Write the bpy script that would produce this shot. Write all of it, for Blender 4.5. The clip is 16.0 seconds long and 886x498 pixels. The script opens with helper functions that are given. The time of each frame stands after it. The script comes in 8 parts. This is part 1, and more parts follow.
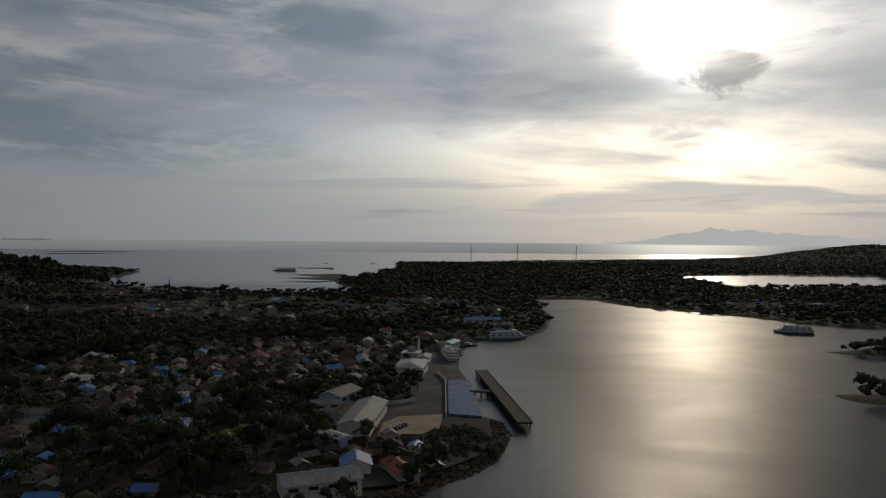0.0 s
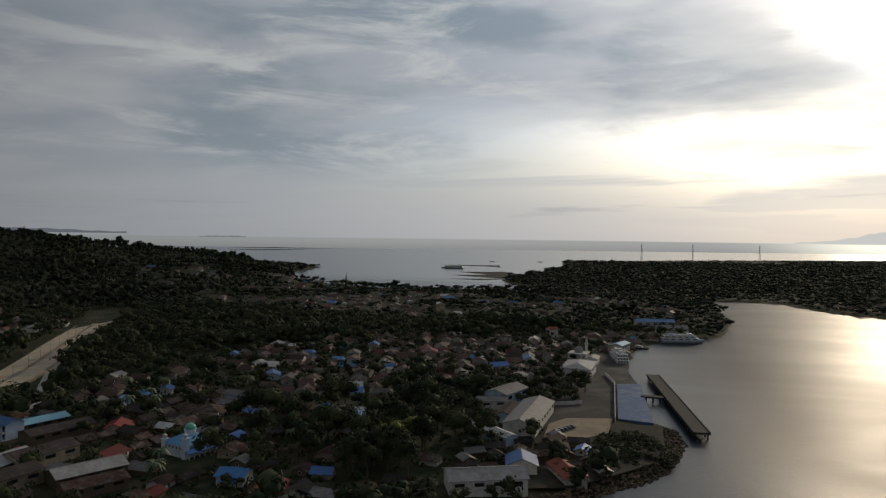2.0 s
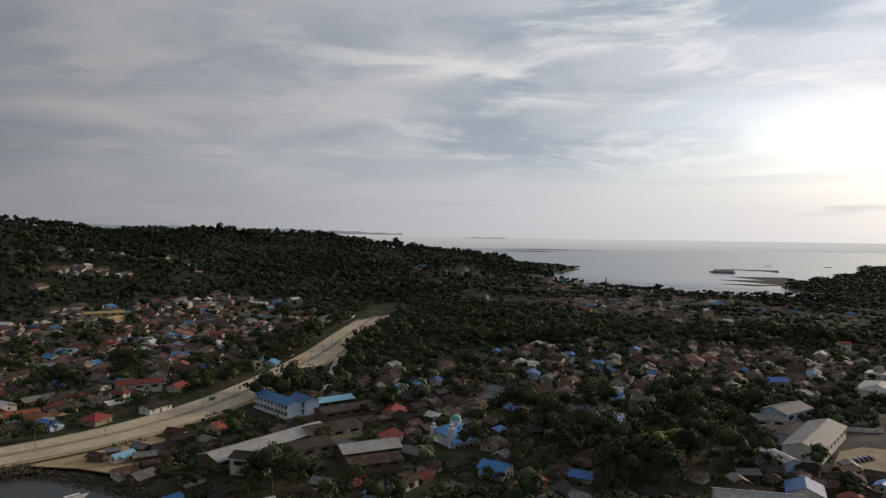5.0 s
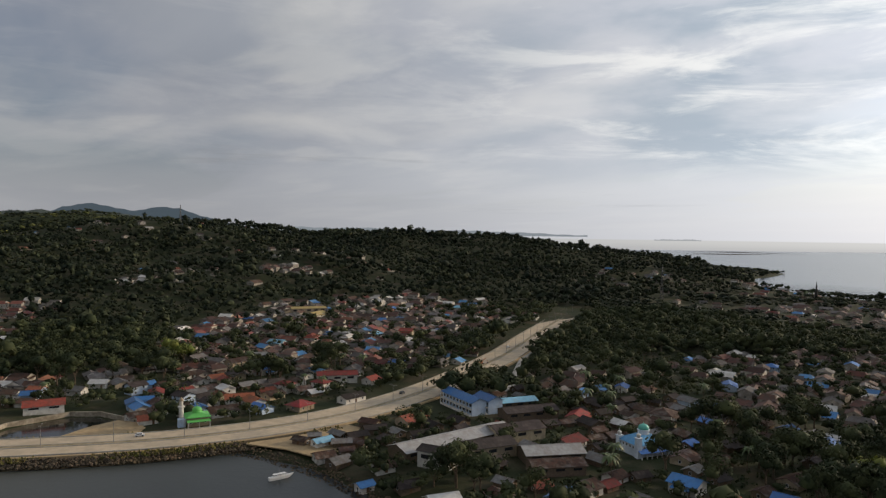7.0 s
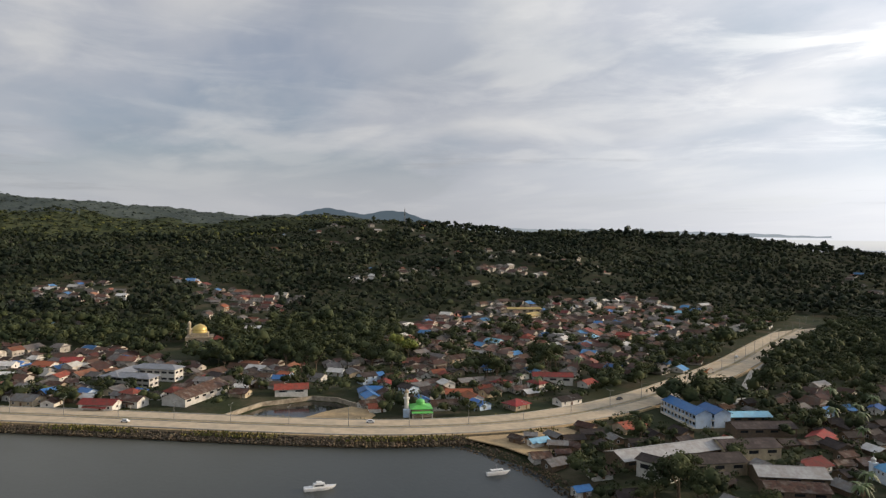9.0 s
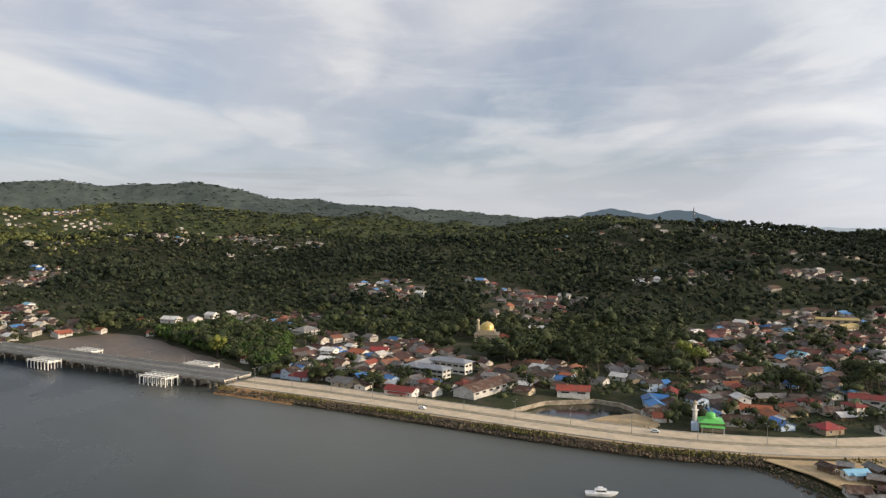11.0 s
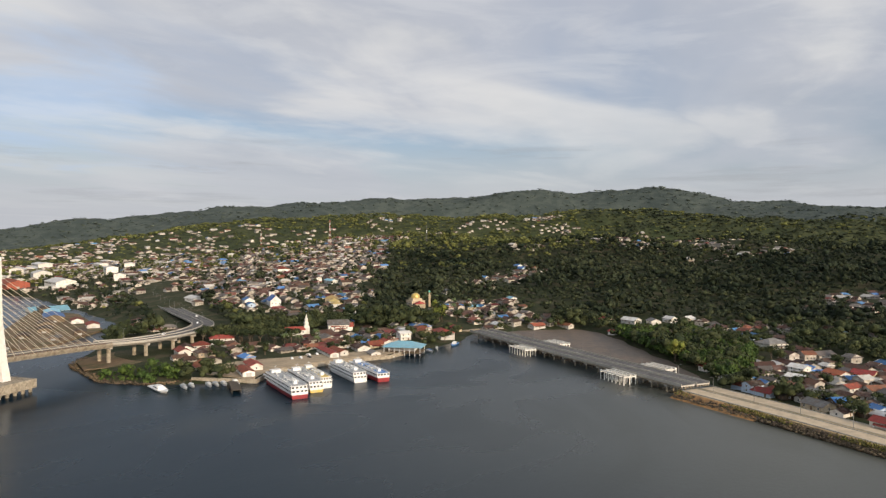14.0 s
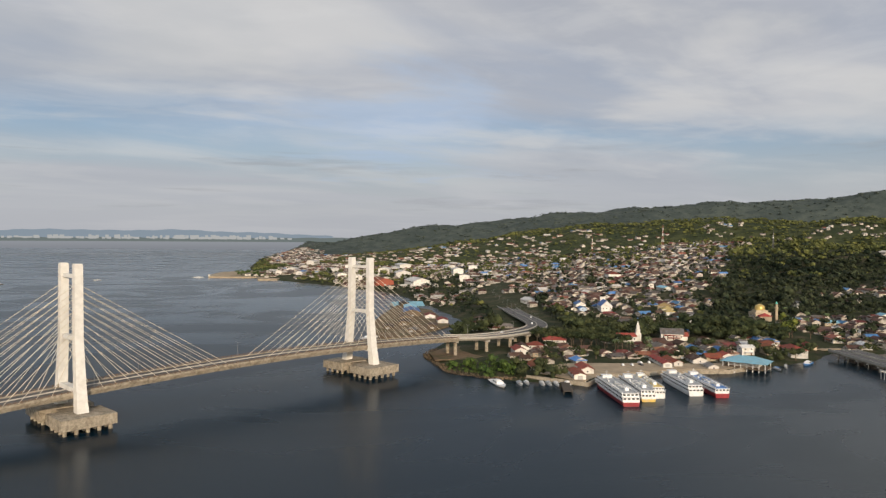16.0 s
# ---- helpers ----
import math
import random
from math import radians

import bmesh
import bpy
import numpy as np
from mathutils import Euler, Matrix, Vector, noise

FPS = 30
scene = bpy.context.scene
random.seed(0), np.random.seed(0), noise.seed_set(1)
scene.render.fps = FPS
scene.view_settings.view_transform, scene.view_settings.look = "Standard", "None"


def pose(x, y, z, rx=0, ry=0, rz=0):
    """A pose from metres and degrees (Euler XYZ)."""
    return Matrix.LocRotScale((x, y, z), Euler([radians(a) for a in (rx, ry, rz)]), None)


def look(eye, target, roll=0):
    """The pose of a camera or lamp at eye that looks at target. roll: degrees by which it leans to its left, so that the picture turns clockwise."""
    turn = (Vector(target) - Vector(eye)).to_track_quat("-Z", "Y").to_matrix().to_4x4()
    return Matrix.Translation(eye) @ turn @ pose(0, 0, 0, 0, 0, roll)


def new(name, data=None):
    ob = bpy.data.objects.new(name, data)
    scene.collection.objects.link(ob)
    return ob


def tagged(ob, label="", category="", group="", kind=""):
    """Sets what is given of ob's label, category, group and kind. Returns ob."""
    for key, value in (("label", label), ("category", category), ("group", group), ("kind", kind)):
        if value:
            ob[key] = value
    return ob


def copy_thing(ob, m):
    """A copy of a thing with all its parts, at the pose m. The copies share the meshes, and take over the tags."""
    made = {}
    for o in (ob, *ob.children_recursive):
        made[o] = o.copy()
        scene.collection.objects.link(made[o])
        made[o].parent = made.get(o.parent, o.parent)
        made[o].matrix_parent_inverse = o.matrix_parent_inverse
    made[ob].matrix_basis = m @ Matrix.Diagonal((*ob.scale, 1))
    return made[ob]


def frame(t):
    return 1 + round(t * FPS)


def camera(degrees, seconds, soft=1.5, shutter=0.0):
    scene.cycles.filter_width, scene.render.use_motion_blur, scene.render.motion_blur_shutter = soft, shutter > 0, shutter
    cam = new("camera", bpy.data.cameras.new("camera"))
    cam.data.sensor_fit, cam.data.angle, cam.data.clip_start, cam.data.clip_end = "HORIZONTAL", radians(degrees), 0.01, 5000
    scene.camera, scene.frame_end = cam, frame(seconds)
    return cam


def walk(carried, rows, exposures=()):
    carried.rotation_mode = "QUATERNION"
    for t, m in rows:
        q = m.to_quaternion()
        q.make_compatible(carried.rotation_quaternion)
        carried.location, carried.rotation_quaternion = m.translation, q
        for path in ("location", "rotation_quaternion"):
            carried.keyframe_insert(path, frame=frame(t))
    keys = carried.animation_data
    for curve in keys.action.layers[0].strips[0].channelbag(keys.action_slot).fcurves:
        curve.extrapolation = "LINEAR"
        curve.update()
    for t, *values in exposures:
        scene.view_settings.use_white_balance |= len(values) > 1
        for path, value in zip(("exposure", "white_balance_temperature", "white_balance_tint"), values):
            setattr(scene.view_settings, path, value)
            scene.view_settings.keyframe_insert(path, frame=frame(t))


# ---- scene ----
cam = camera(64.11, 16.0, 1.3)
# seconds, eye x y z, yaw, pitch, roll
PATH = [
    (0.0, -0.00, -0.00, 100.33, 0.01, -0.85, -0.52),
    (0.5, 0.05, 1.09, 100.17, 3.28, -0.98, -0.59),
    (1.0, -0.13, 2.12, 100.05, 6.69, -1.05, -0.65),
    (1.5, -0.47, 2.98, 99.98, 10.08, -1.09, -0.69),
    (2.0, -0.88, 3.57, 99.94, 13.42, -1.13, -0.71),
    (2.5, -1.25, 4.07, 99.92, 16.77, -1.15, -0.71),
    (3.0, -1.44, 4.40, 99.92, 20.19, -1.17, -0.71),
    (3.5, -1.48, 4.31, 99.94, 23.68, -1.18, -0.71),
    (4.0, -1.45, 3.91, 99.97, 27.22, -1.20, -0.71),
    (6.5, -1.88, 4.94, 99.77, 45.10, -1.27, -0.71),
    (7.0, -1.98, 4.98, 99.73, 49.06, -1.27, -0.71),
    (7.5, -2.05, 4.70, 99.72, 53.09, -1.28, -0.68),
    (8.0, -2.02, 4.34, 99.72, 57.15, -1.29, -0.65),
    (8.5, -2.07, 3.74, 99.72, 61.45, -1.31, -0.62),
    (11.0, -2.67, 4.20, 100.38, 88.89, -1.39, -0.14),
    (11.5, -2.83, 4.50, 100.31, 94.68, -1.37, -0.13),
    (12.0, -2.67, 4.61, 100.22, 100.43, -1.34, -0.13),
    (12.5, -2.60, 4.43, 100.16, 106.23, -1.31, -0.15),
    (13.0, -2.92, 4.31, 100.15, 112.16, -1.27, -0.19),
    (13.5, -3.43, 4.28, 100.15, 118.47, -1.23, -0.26),
    (14.0, -3.85, 4.28, 100.13, 124.92, -1.20, -0.33),
    (14.5, -3.99, 4.08, 100.08, 131.42, -1.14, -0.38),
    (15.0, -3.94, 3.60, 99.98, 137.99, -1.08, -0.41),
    (15.5, -3.81, 3.20, 99.85, 144.58, -1.02, -0.45),
    (16.0, -3.53, 2.57, 99.71, 151.21, -0.95, -0.48),
]
EXPOSURES = [(0.0, -1.92, 6200, 7), (1.5, -1.58, 6300, 7), (3.5, -1.0, 6450, 10), (6.5, -0.48, 6500, 10), (8.5, -0.02, 6500, 10), (11.0, 0.42, 6500, 10), (13.0, 0.38, 6500, 10), (14.5, 0.22, 6500, 10), (16.0, 0.06, 6500, 10)]
walk(cam, [(t, pose(x, y, z, 90 + pitch, roll, yaw)) for t, x, y, z, yaw, pitch, roll in PATH], EXPOSURES)

# ---- light ----
SUN_AZ, SUN_EL = radians(19.2), radians(15.6)   # clockwise from +y
SUN_DIR = Vector((math.sin(SUN_AZ) * math.cos(SUN_EL), math.cos(SUN_AZ) * math.cos(SUN_EL), math.sin(SUN_EL)))
sun_lamp = new("sun", bpy.data.lights.new("sun", "SUN"))
sun_lamp.data.energy, sun_lamp.data.angle, sun_lamp.data.color = 3.0, radians(3.0), (1.0, 0.79, 0.56)
sun_lamp.matrix_world = look(SUN_DIR * 100, (0, 0, 0))


def wire(tree, kind, **inputs):
    """A node of that kind; inputs by name or by number (_0), values or sockets; other names are its settings."""
    node = tree.nodes.new(kind)
    for key, value in inputs.items():
        if key[0] == "_" and key[1:].isdigit():
            sock = node.inputs[int(key[1:])]
        elif key in node.inputs:
            sock = node.inputs[key]
        elif key.replace("_", " ") in node.inputs:
            sock = node.inputs[key.replace("_", " ")]
        else:
            if key == "operation":
                node.operation = value
            elif key == "use_clamp":
                node.use_clamp = value
            elif key == "interpolation_type":
                node.interpolation_type = value
            continue
        if isinstance(value, bpy.types.NodeSocket):
            tree.links.new(value, sock)
        else:
            sock.default_value = value
    return node


def calc(tree, op, a, b=0.0, c=0.0, clamp=False):
    return wire(tree, "ShaderNodeMath", operation=op, use_clamp=clamp, _0=a, _1=b, _2=c).outputs[0]


def blend(tree, fac, a, b, mode="MIX"):
    node = tree.nodes.new("ShaderNodeMix")
    node.data_type, node.blend_type = "RGBA", mode
    for number, value in ((0, fac), (6, a), (7, b)):
        if isinstance(value, bpy.types.NodeSocket):
            tree.links.new(value, node.inputs[number])
        else:
            node.inputs[number].default_value = (*value, 1.0) if number else value
    return node.outputs[2]


def smooth(tree, x, lo, hi):
    return wire(tree, "ShaderNodeMapRange", interpolation_type="SMOOTHSTEP", _0=x, _1=lo, _2=hi).outputs[0]


def make_world():
    world = bpy.data.worlds.new("sky")
    scene.world = world
    world.use_nodes = True
    tree = world.node_tree
    tree.nodes.clear()
    way = tree.nodes.new("ShaderNodeTexCoord").outputs["Generated"]
    split = wire(tree, "ShaderNodeSeparateXYZ", _0=way)
    x, y, z = split.outputs
    air = tree.nodes.new("ShaderNodeTexSky")
    air.sky_type, air.sun_disc, air.sun_elevation, air.sun_rotation = "NISHITA", False, SUN_EL, SUN_AZ
    air.air_density, air.dust_density, air.ozone_density = 1.0, 1.6, 2.0
    sky = wire(tree, "ShaderNodeVectorMath", operation="SCALE", _0=air.outputs[0], Scale=0.085).outputs[0]
    sky = blend(tree, 1.0, sky, (0.99, 1.01, 1.14), "MULTIPLY")
    # cloud sheets seen in perspective: the way cut with a level sheet
    up = calc(tree, "ADD", calc(tree, "MAXIMUM", z, 0.0), 0.09)
    sheet = wire(tree, "ShaderNodeCombineXYZ", _0=calc(tree, "DIVIDE", x, up), _1=calc(tree, "DIVIDE", y, up)).outputs[0]

    def cloud_noise(turn, stretch, size, shift=0.0, detail=8.0, rough_=0.58, twist=0.5):
        placed = wire(tree, "ShaderNodeMapping", _0=sheet, _1=(shift, shift * 0.7, shift * 0.3), _2=(0, 0, radians(turn)), _3=stretch).outputs[0]
        return wire(tree, "ShaderNodeTexNoise", _0=placed, Scale=size, Detail=detail, Roughness=rough_, Distortion=twist).outputs[0]

    toward = calc(tree, "MAXIMUM", wire(tree, "ShaderNodeVectorMath", operation="DOT_PRODUCT", _0=way, _1=tuple(SUN_DIR)).outputs["Value"], 0.0)
    level = wire(tree, "ShaderNodeVectorMath", operation="NORMALIZE", _0=wire(tree, "ShaderNodeCombineXYZ", _0=x, _1=y).outputs[0]).outputs[0]
    level_sun = Vector((SUN_DIR.x, SUN_DIR.y, 0)).normalized()
    under_sun = calc(tree, "MAXIMUM", wire(tree, "ShaderNodeVectorMath", operation="DOT_PRODUCT", _0=level, _1=tuple(level_sun)).outputs["Value"], 0.0)
    veil = smooth(tree, cloud_noise(35, (0.7, 1.25, 1), 0.33, 0.0, 6.0, 0.5, 0.4), 0.31, 0.57)
    streaks = smooth(tree, cloud_noise(20, (0.62, 1.15, 1), 0.58, 5.0, 8.0, 0.50, 0.45), 0.47, 0.68)
    heaps = smooth(tree, cloud_noise(-30, (0.8, 1.3, 1), 0.90, 11.0, 8.0, 0.52, 0.25), 0.50, 0.68)
    grey = smooth(tree, cloud_noise(60, (0.6, 1.2, 1), 0.50, 17.0, 5.0, 0.50, 0.4), 0.47, 0.70)
    low = calc(tree, "SUBTRACT", 1.0, smooth(tree, z, 0.02, 0.19))
    cover = calc(tree, "MAXIMUM", calc(tree, "MULTIPLY_ADD", veil, 0.76, 0.15), calc(tree, "MULTIPLY", low, 0.9))
    colour = blend(tree, cover, sky, (0.452, 0.464, 0.502))
    broken = smooth(tree, toward, 0.30, 0.72)
    high = calc(tree, "MULTIPLY", calc(tree, "SUBTRACT", 1.0, calc(tree, "MULTIPLY", low, 0.8)), calc(tree, "MULTIPLY_ADD", broken, -0.72, 1.0))
    colour = blend(tree, calc(tree, "MULTIPLY", calc(tree, "MULTIPLY", grey, high), 0.42), colour, (0.245, 0.275, 0.335))
    colour = blend(tree, calc(tree, "MULTIPLY", calc(tree, "MAXIMUM", calc(tree, "MULTIPLY", streaks, 0.72), calc(tree, "MULTIPLY", heaps, 0.60)), high), colour, (0.64, 0.63, 0.615))
    # a blue opening over the far bay
    hole = wire(tree, "ShaderNodeVectorMath", operation="MULTIPLY", _0=wire(tree, "ShaderNodeVectorMath", operation="SUBTRACT", _0=way, _1=(-0.42, -0.885, 0.168)).outputs[0], _1=(1, 1, 2.4)).outputs[0]
    hole = calc(tree, "ADD", wire(tree, "ShaderNodeVectorMath", operation="LENGTH", _0=hole).outputs["Value"], calc(tree, "MULTIPLY", cloud_noise(10, (0.8, 1.2, 1), 1.1, 23.0, 7.0, 0.58, 0.4), 0.62))
    colour = blend(tree, calc(tree, "MULTIPLY", calc(tree, "SUBTRACT", 1.0, smooth(tree, hole, 0.36, 0.52)), 0.75), colour, (0.40, 0.50, 0.65))
    # wisps and blue gaps on the sun's side, where the sheet breaks up
    def puff(flat, size, shift, detail, rough_, twist):
        placed = wire(tree, "ShaderNodeMapping", _0=way, _1=(shift, shift * 0.6, shift * 0.2), _2=(0, 0, 0), _3=(1, 1, flat)).outputs[0]
        return wire(tree, "ShaderNodeTexNoise", _0=placed, Scale=size, Detail=detail, Roughness=rough_, Distortion=twist).outputs[0]

    sun_side = calc(tree, "MULTIPLY_ADD", broken, 0.75, 0.25)
    band = calc(tree, "MULTIPLY", smooth(tree, z, 0.055, 0.13), sun_side)
    gaps = smooth(tree, puff(3.2, 2.4, 3.3, 6.0, 0.5, 0.12), 0.45, 0.60)
    wisps = smooth(tree, puff(5.2, 4.0, 8.1, 12.0, 0.62, 0.45), 0.47, 0.67)
    bars = smooth(tree, puff(15.0, 3.0, 1.7, 8.0, 0.6, 0.2), 0.57, 0.70)
    colour = blend(tree, calc(tree, "MULTIPLY", calc(tree, "MULTIPLY", gaps, calc(tree, "MULTIPLY", band, calc(tree, "SUBTRACT", 1.0, calc(tree, "MULTIPLY", smooth(tree, toward, 0.925, 0.985), 0.55)))), 0.72), colour, (0.225, 0.285, 0.350))
    colour = blend(tree, calc(tree, "MULTIPLY", calc(tree, "MULTIPLY", wisps, band), 0.72), colour, (0.71, 0.705, 0.69))
    colour = blend(tree, calc(tree, "MULTIPLY", calc(tree, "MULTIPLY", bars, calc(tree, "SUBTRACT", smooth(tree, z, 0.015, 0.04), smooth(tree, z, 0.10, 0.15))), 0.40), colour, (0.30, 0.31, 0.33))
    # brighter and warmer round the sun behind the clouds
    warm = calc(tree, "MULTIPLY", calc(tree, "MULTIPLY", calc(tree, "POWER", toward, 1.5), 1.55), calc(tree, "MULTIPLY_ADD", low, 0.24, 1.0))
    warm = calc(tree, "ADD", warm, calc(tree, "MULTIPLY", calc(tree, "POWER", toward, 12.0), 0.15))
    warm = calc(tree, "ADD", warm, calc(tree, "MULTIPLY", calc(tree, "POWER", toward, 700.0), 9.0))
    # a small dark cloud beside the sun
    scud = wire(tree, "ShaderNodeVectorMath", operation="MULTIPLY", _0=wire(tree, "ShaderNodeVectorMath", operation="SUBTRACT", _0=way, _1=(0.351, 0.910, 0.219)).outputs[0], _1=(1, 1, 1.7)).outputs[0]
    scud = calc(tree, "ADD", wire(tree, "ShaderNodeVectorMath", operation="LENGTH", _0=scud).outputs["Value"], calc(tree, "MULTIPLY", puff(1.5, 13.0, 2.0, 9.0, 0.65, 0.4), 0.19))
    scud = calc(tree, "MULTIPLY", calc(tree, "SUBTRACT", 1.0, smooth(tree, scud, 0.112, 0.148)), 0.72)
    warm = calc(tree, "MULTIPLY", warm, calc(tree, "SUBTRACT", 1.0, scud))
    tint = wire(tree, "ShaderNodeCombineXYZ", _0=calc(tree, "ADD", 1.0, warm), _1=calc(tree, "MULTIPLY_ADD", warm, 1.0, 1.0), _2=calc(tree, "MULTIPLY_ADD", warm, 0.975, 1.0)).outputs[0]
    colour = blend(tree, 1.0, colour, tint, "MULTIPLY")
    # the sea past the edge of the water sheet, sun glint and sheen painted in
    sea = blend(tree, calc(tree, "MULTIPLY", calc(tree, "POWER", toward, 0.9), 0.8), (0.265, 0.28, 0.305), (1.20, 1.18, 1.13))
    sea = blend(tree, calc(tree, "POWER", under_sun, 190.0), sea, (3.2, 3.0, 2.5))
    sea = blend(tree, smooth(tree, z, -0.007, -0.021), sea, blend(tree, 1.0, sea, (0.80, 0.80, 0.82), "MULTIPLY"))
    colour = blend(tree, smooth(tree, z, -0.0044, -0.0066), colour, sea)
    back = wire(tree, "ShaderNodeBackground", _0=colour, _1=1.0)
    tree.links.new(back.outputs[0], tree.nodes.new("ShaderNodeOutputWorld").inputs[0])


make_world()

# ---- materials ----
def material(name, a, b, size=1.0, rough=0.8, metal=0.0, bump=0.0, bump_size=0.3, stain=None, stain_size=8.0, stain_amount=0.5, per_object=0.0, per_island=0.0, coat=0.0, sheets=0.0):
    """A surface of two mixed tones with grain, wider stains and, where asked, a tone of its own for each piece."""
    m = bpy.data.materials.new(name)
    m.use_nodes = True
    tree = m.node_tree
    shader = tree.nodes["Principled BSDF"]
    geometry = tree.nodes.new("ShaderNodeNewGeometry")
    place = geometry.outputs["Position"]
    grain = wire(tree, "ShaderNodeTexNoise", _0=place, Scale=1.0 / size, Detail=5.0, Roughness=0.6).outputs[0]
    colour = blend(tree, smooth(tree, grain, 0.36, 0.64), a, b)
    if stain:
        wide = wire(tree, "ShaderNodeTexNoise", _0=place, Scale=1.0 / stain_size, Detail=4.0, Roughness=0.65).outputs[0]
        colour = blend(tree, calc(tree, "MULTIPLY", smooth(tree, wide, 0.45, 0.68), stain_amount), colour, stain)
    if sheets:
        local = tree.nodes.new("ShaderNodeTexCoord").outputs["Object"]
        patch = wire(tree, "ShaderNodeTexBrick", _0=local, Color1=(1, 1, 1, 1), Color2=(0.45, 0.40, 0.36, 1), Mortar=(0.6, 0.55, 0.5, 1), Scale=1.0, Mortar_Size=0.03, Bias=-0.25, Brick_Width=0.9, Row_Height=2.4).outputs[0]
        colour = blend(tree, sheets, colour, patch, "MULTIPLY")
    if per_object or per_island:
        pick = tree.nodes.new("ShaderNodeObjectInfo").outputs["Random"] if per_object else geometry.outputs["Random Per Island"]
        amount = per_object or per_island
        hsv = tree.nodes.new("ShaderNodeHueSaturation")
        tree.links.new(colour, hsv.inputs["Color"])
        tree.links.new(calc(tree, "MULTIPLY_ADD", pick, 2.0 * amount, 1.0 - amount), hsv.inputs["Value"])
        tree.links.new(calc(tree, "MULTIPLY_ADD", calc(tree, "FRACT", calc(tree, "MULTIPLY", pick, 7.3)), 0.06 * amount, 0.5 - 0.03 * amount), hsv.inputs["Hue"])
        colour = hsv.outputs[0]
    tree.links.new(colour, shader.inputs["Base Color"])
    shader.inputs["Roughness"].default_value, shader.inputs["Metallic"].default_value = rough, metal
    if rough >= 0.7:
        shader.inputs["Specular IOR Level"].default_value = 0.15
    if coat:
        shader.inputs["Coat Weight"].default_value = coat
    if bump:
        fine = wire(tree, "ShaderNodeTexNoise", _0=place, Scale=1.0 / bump_size, Detail=6.0).outputs[0]
        tree.links.new(wire(tree, "ShaderNodeBump", Strength=bump, Distance=bump_size * 0.3, Height=fine).outputs[0], shader.inputs["Normal"])
    return m


def water_material():
    m = bpy.data.materials.new("bay_water")
    m.use_nodes = True
    tree = m.node_tree
    shader = tree.nodes["Principled BSDF"]
    place = tree.nodes.new("ShaderNodeNewGeometry").outputs["Position"]
    silt = wire(tree, "ShaderNodeTexNoise", _0=wire(tree, "ShaderNodeMapping", _0=place, _2=(0, 0, radians(30)), _3=(1, 2.2, 1)).outputs[0], Scale=0.006, Detail=5.0, Distortion=0.6).outputs[0]
    # the silty strip that lies along the causeway
    spot = wire(tree, "ShaderNodeVectorMath", operation="DISTANCE", _0=place, _1=(-430.0, -10.0, 0.0)).outputs["Value"]
    strip = calc(tree, "MULTIPLY", calc(tree, "SUBTRACT", 1.0, smooth(tree, spot, 50.0, 340.0)), 0.85)
    muddy = calc(tree, "MAXIMUM", strip, calc(tree, "MULTIPLY", smooth(tree, silt, 0.52, 0.75), 0.25))
    tree.links.new(blend(tree, muddy, (0.003, 0.014, 0.024), (0.082, 0.084, 0.066)), shader.inputs["Base Color"])
    # wind-roughened off the port, smooth with oily slicks towards the bridge and far out at sea
    axes = wire(tree, "ShaderNodeSeparateXYZ", _0=place).outputs
    north = axes[1]
    slick = wire(tree, "ShaderNodeTexNoise", _0=wire(tree, "ShaderNodeMapping", _0=place, _2=(0, 0, radians(-25)), _3=(1, 1.5, 1)).outputs[0], Scale=0.0042, Detail=7.0, Roughness=0.55, Distortion=1.9).outputs[0]
    bay = calc(tree, "SUBTRACT", 1.0, smooth(tree, north, -420.0, 60.0))
    calm = calc(tree, "MAXIMUM", smooth(tree, north, 1150.0, 1700.0), bay)
    patches = wire(tree, "ShaderNodeMapRange", _0=smooth(tree, slick, 0.42, 0.58), _3=0.20, _4=0.31).outputs[0]
    # in the lee of the town the water lies smoother
    lee = calc(tree, "SUBTRACT", 1.0, smooth(tree, axes[0], 20.0, 105.0))
    windy = calc(tree, "MULTIPLY_ADD", lee, -0.11, wire(tree, "ShaderNodeMapRange", _0=smooth(tree, slick, 0.35, 0.65), _3=0.42, _4=0.47).outputs[0])
    mixed = wire(tree, "ShaderNodeMapRange", _0=bay, _3=windy, _4=patches).outputs[0]
    mixed = wire(tree, "ShaderNodeMapRange", _0=smooth(tree, north, 1150.0, 1700.0), _3=mixed, _4=0.21).outputs[0]
    tree.links.new(mixed, shader.inputs["Roughness"])
    ripple = wire(tree, "ShaderNodeTexNoise", _0=wire(tree, "ShaderNodeMapping", _0=place, _3=(1, 1.5, 1)).outputs[0], Scale=0.35, Detail=5.0, Roughness=0.65).outputs[0]
    swell = wire(tree, "ShaderNodeTexNoise", _0=place, Scale=0.05, Detail=3.0).outputs[0]
    height = calc(tree, "MULTIPLY", calc(tree, "MULTIPLY_ADD", swell, 0.6, ripple), calc(tree, "MULTIPLY_ADD", calm, -0.8, 1.0))
    tree.links.new(wire(tree, "ShaderNodeBump", Strength=0.16, Distance=0.6, Height=height).outputs[0], shader.inputs["Normal"])
    far_bay = calc(tree, "SUBTRACT", 1.0, smooth(tree, north, -1800.0, -450.0))
    bay_ior = wire(tree, "ShaderNodeMapRange", _0=far_bay, _3=1.145, _4=1.50).outputs[0]
    bay_ior = calc(tree, "MULTIPLY_ADD", smooth(tree, slick, 0.44, 0.56), 0.055, calc(tree, "SUBTRACT", bay_ior, 0.03))
    open_ior = wire(tree, "ShaderNodeMapRange", _0=lee, _3=1.125, _4=1.33).outputs[0]
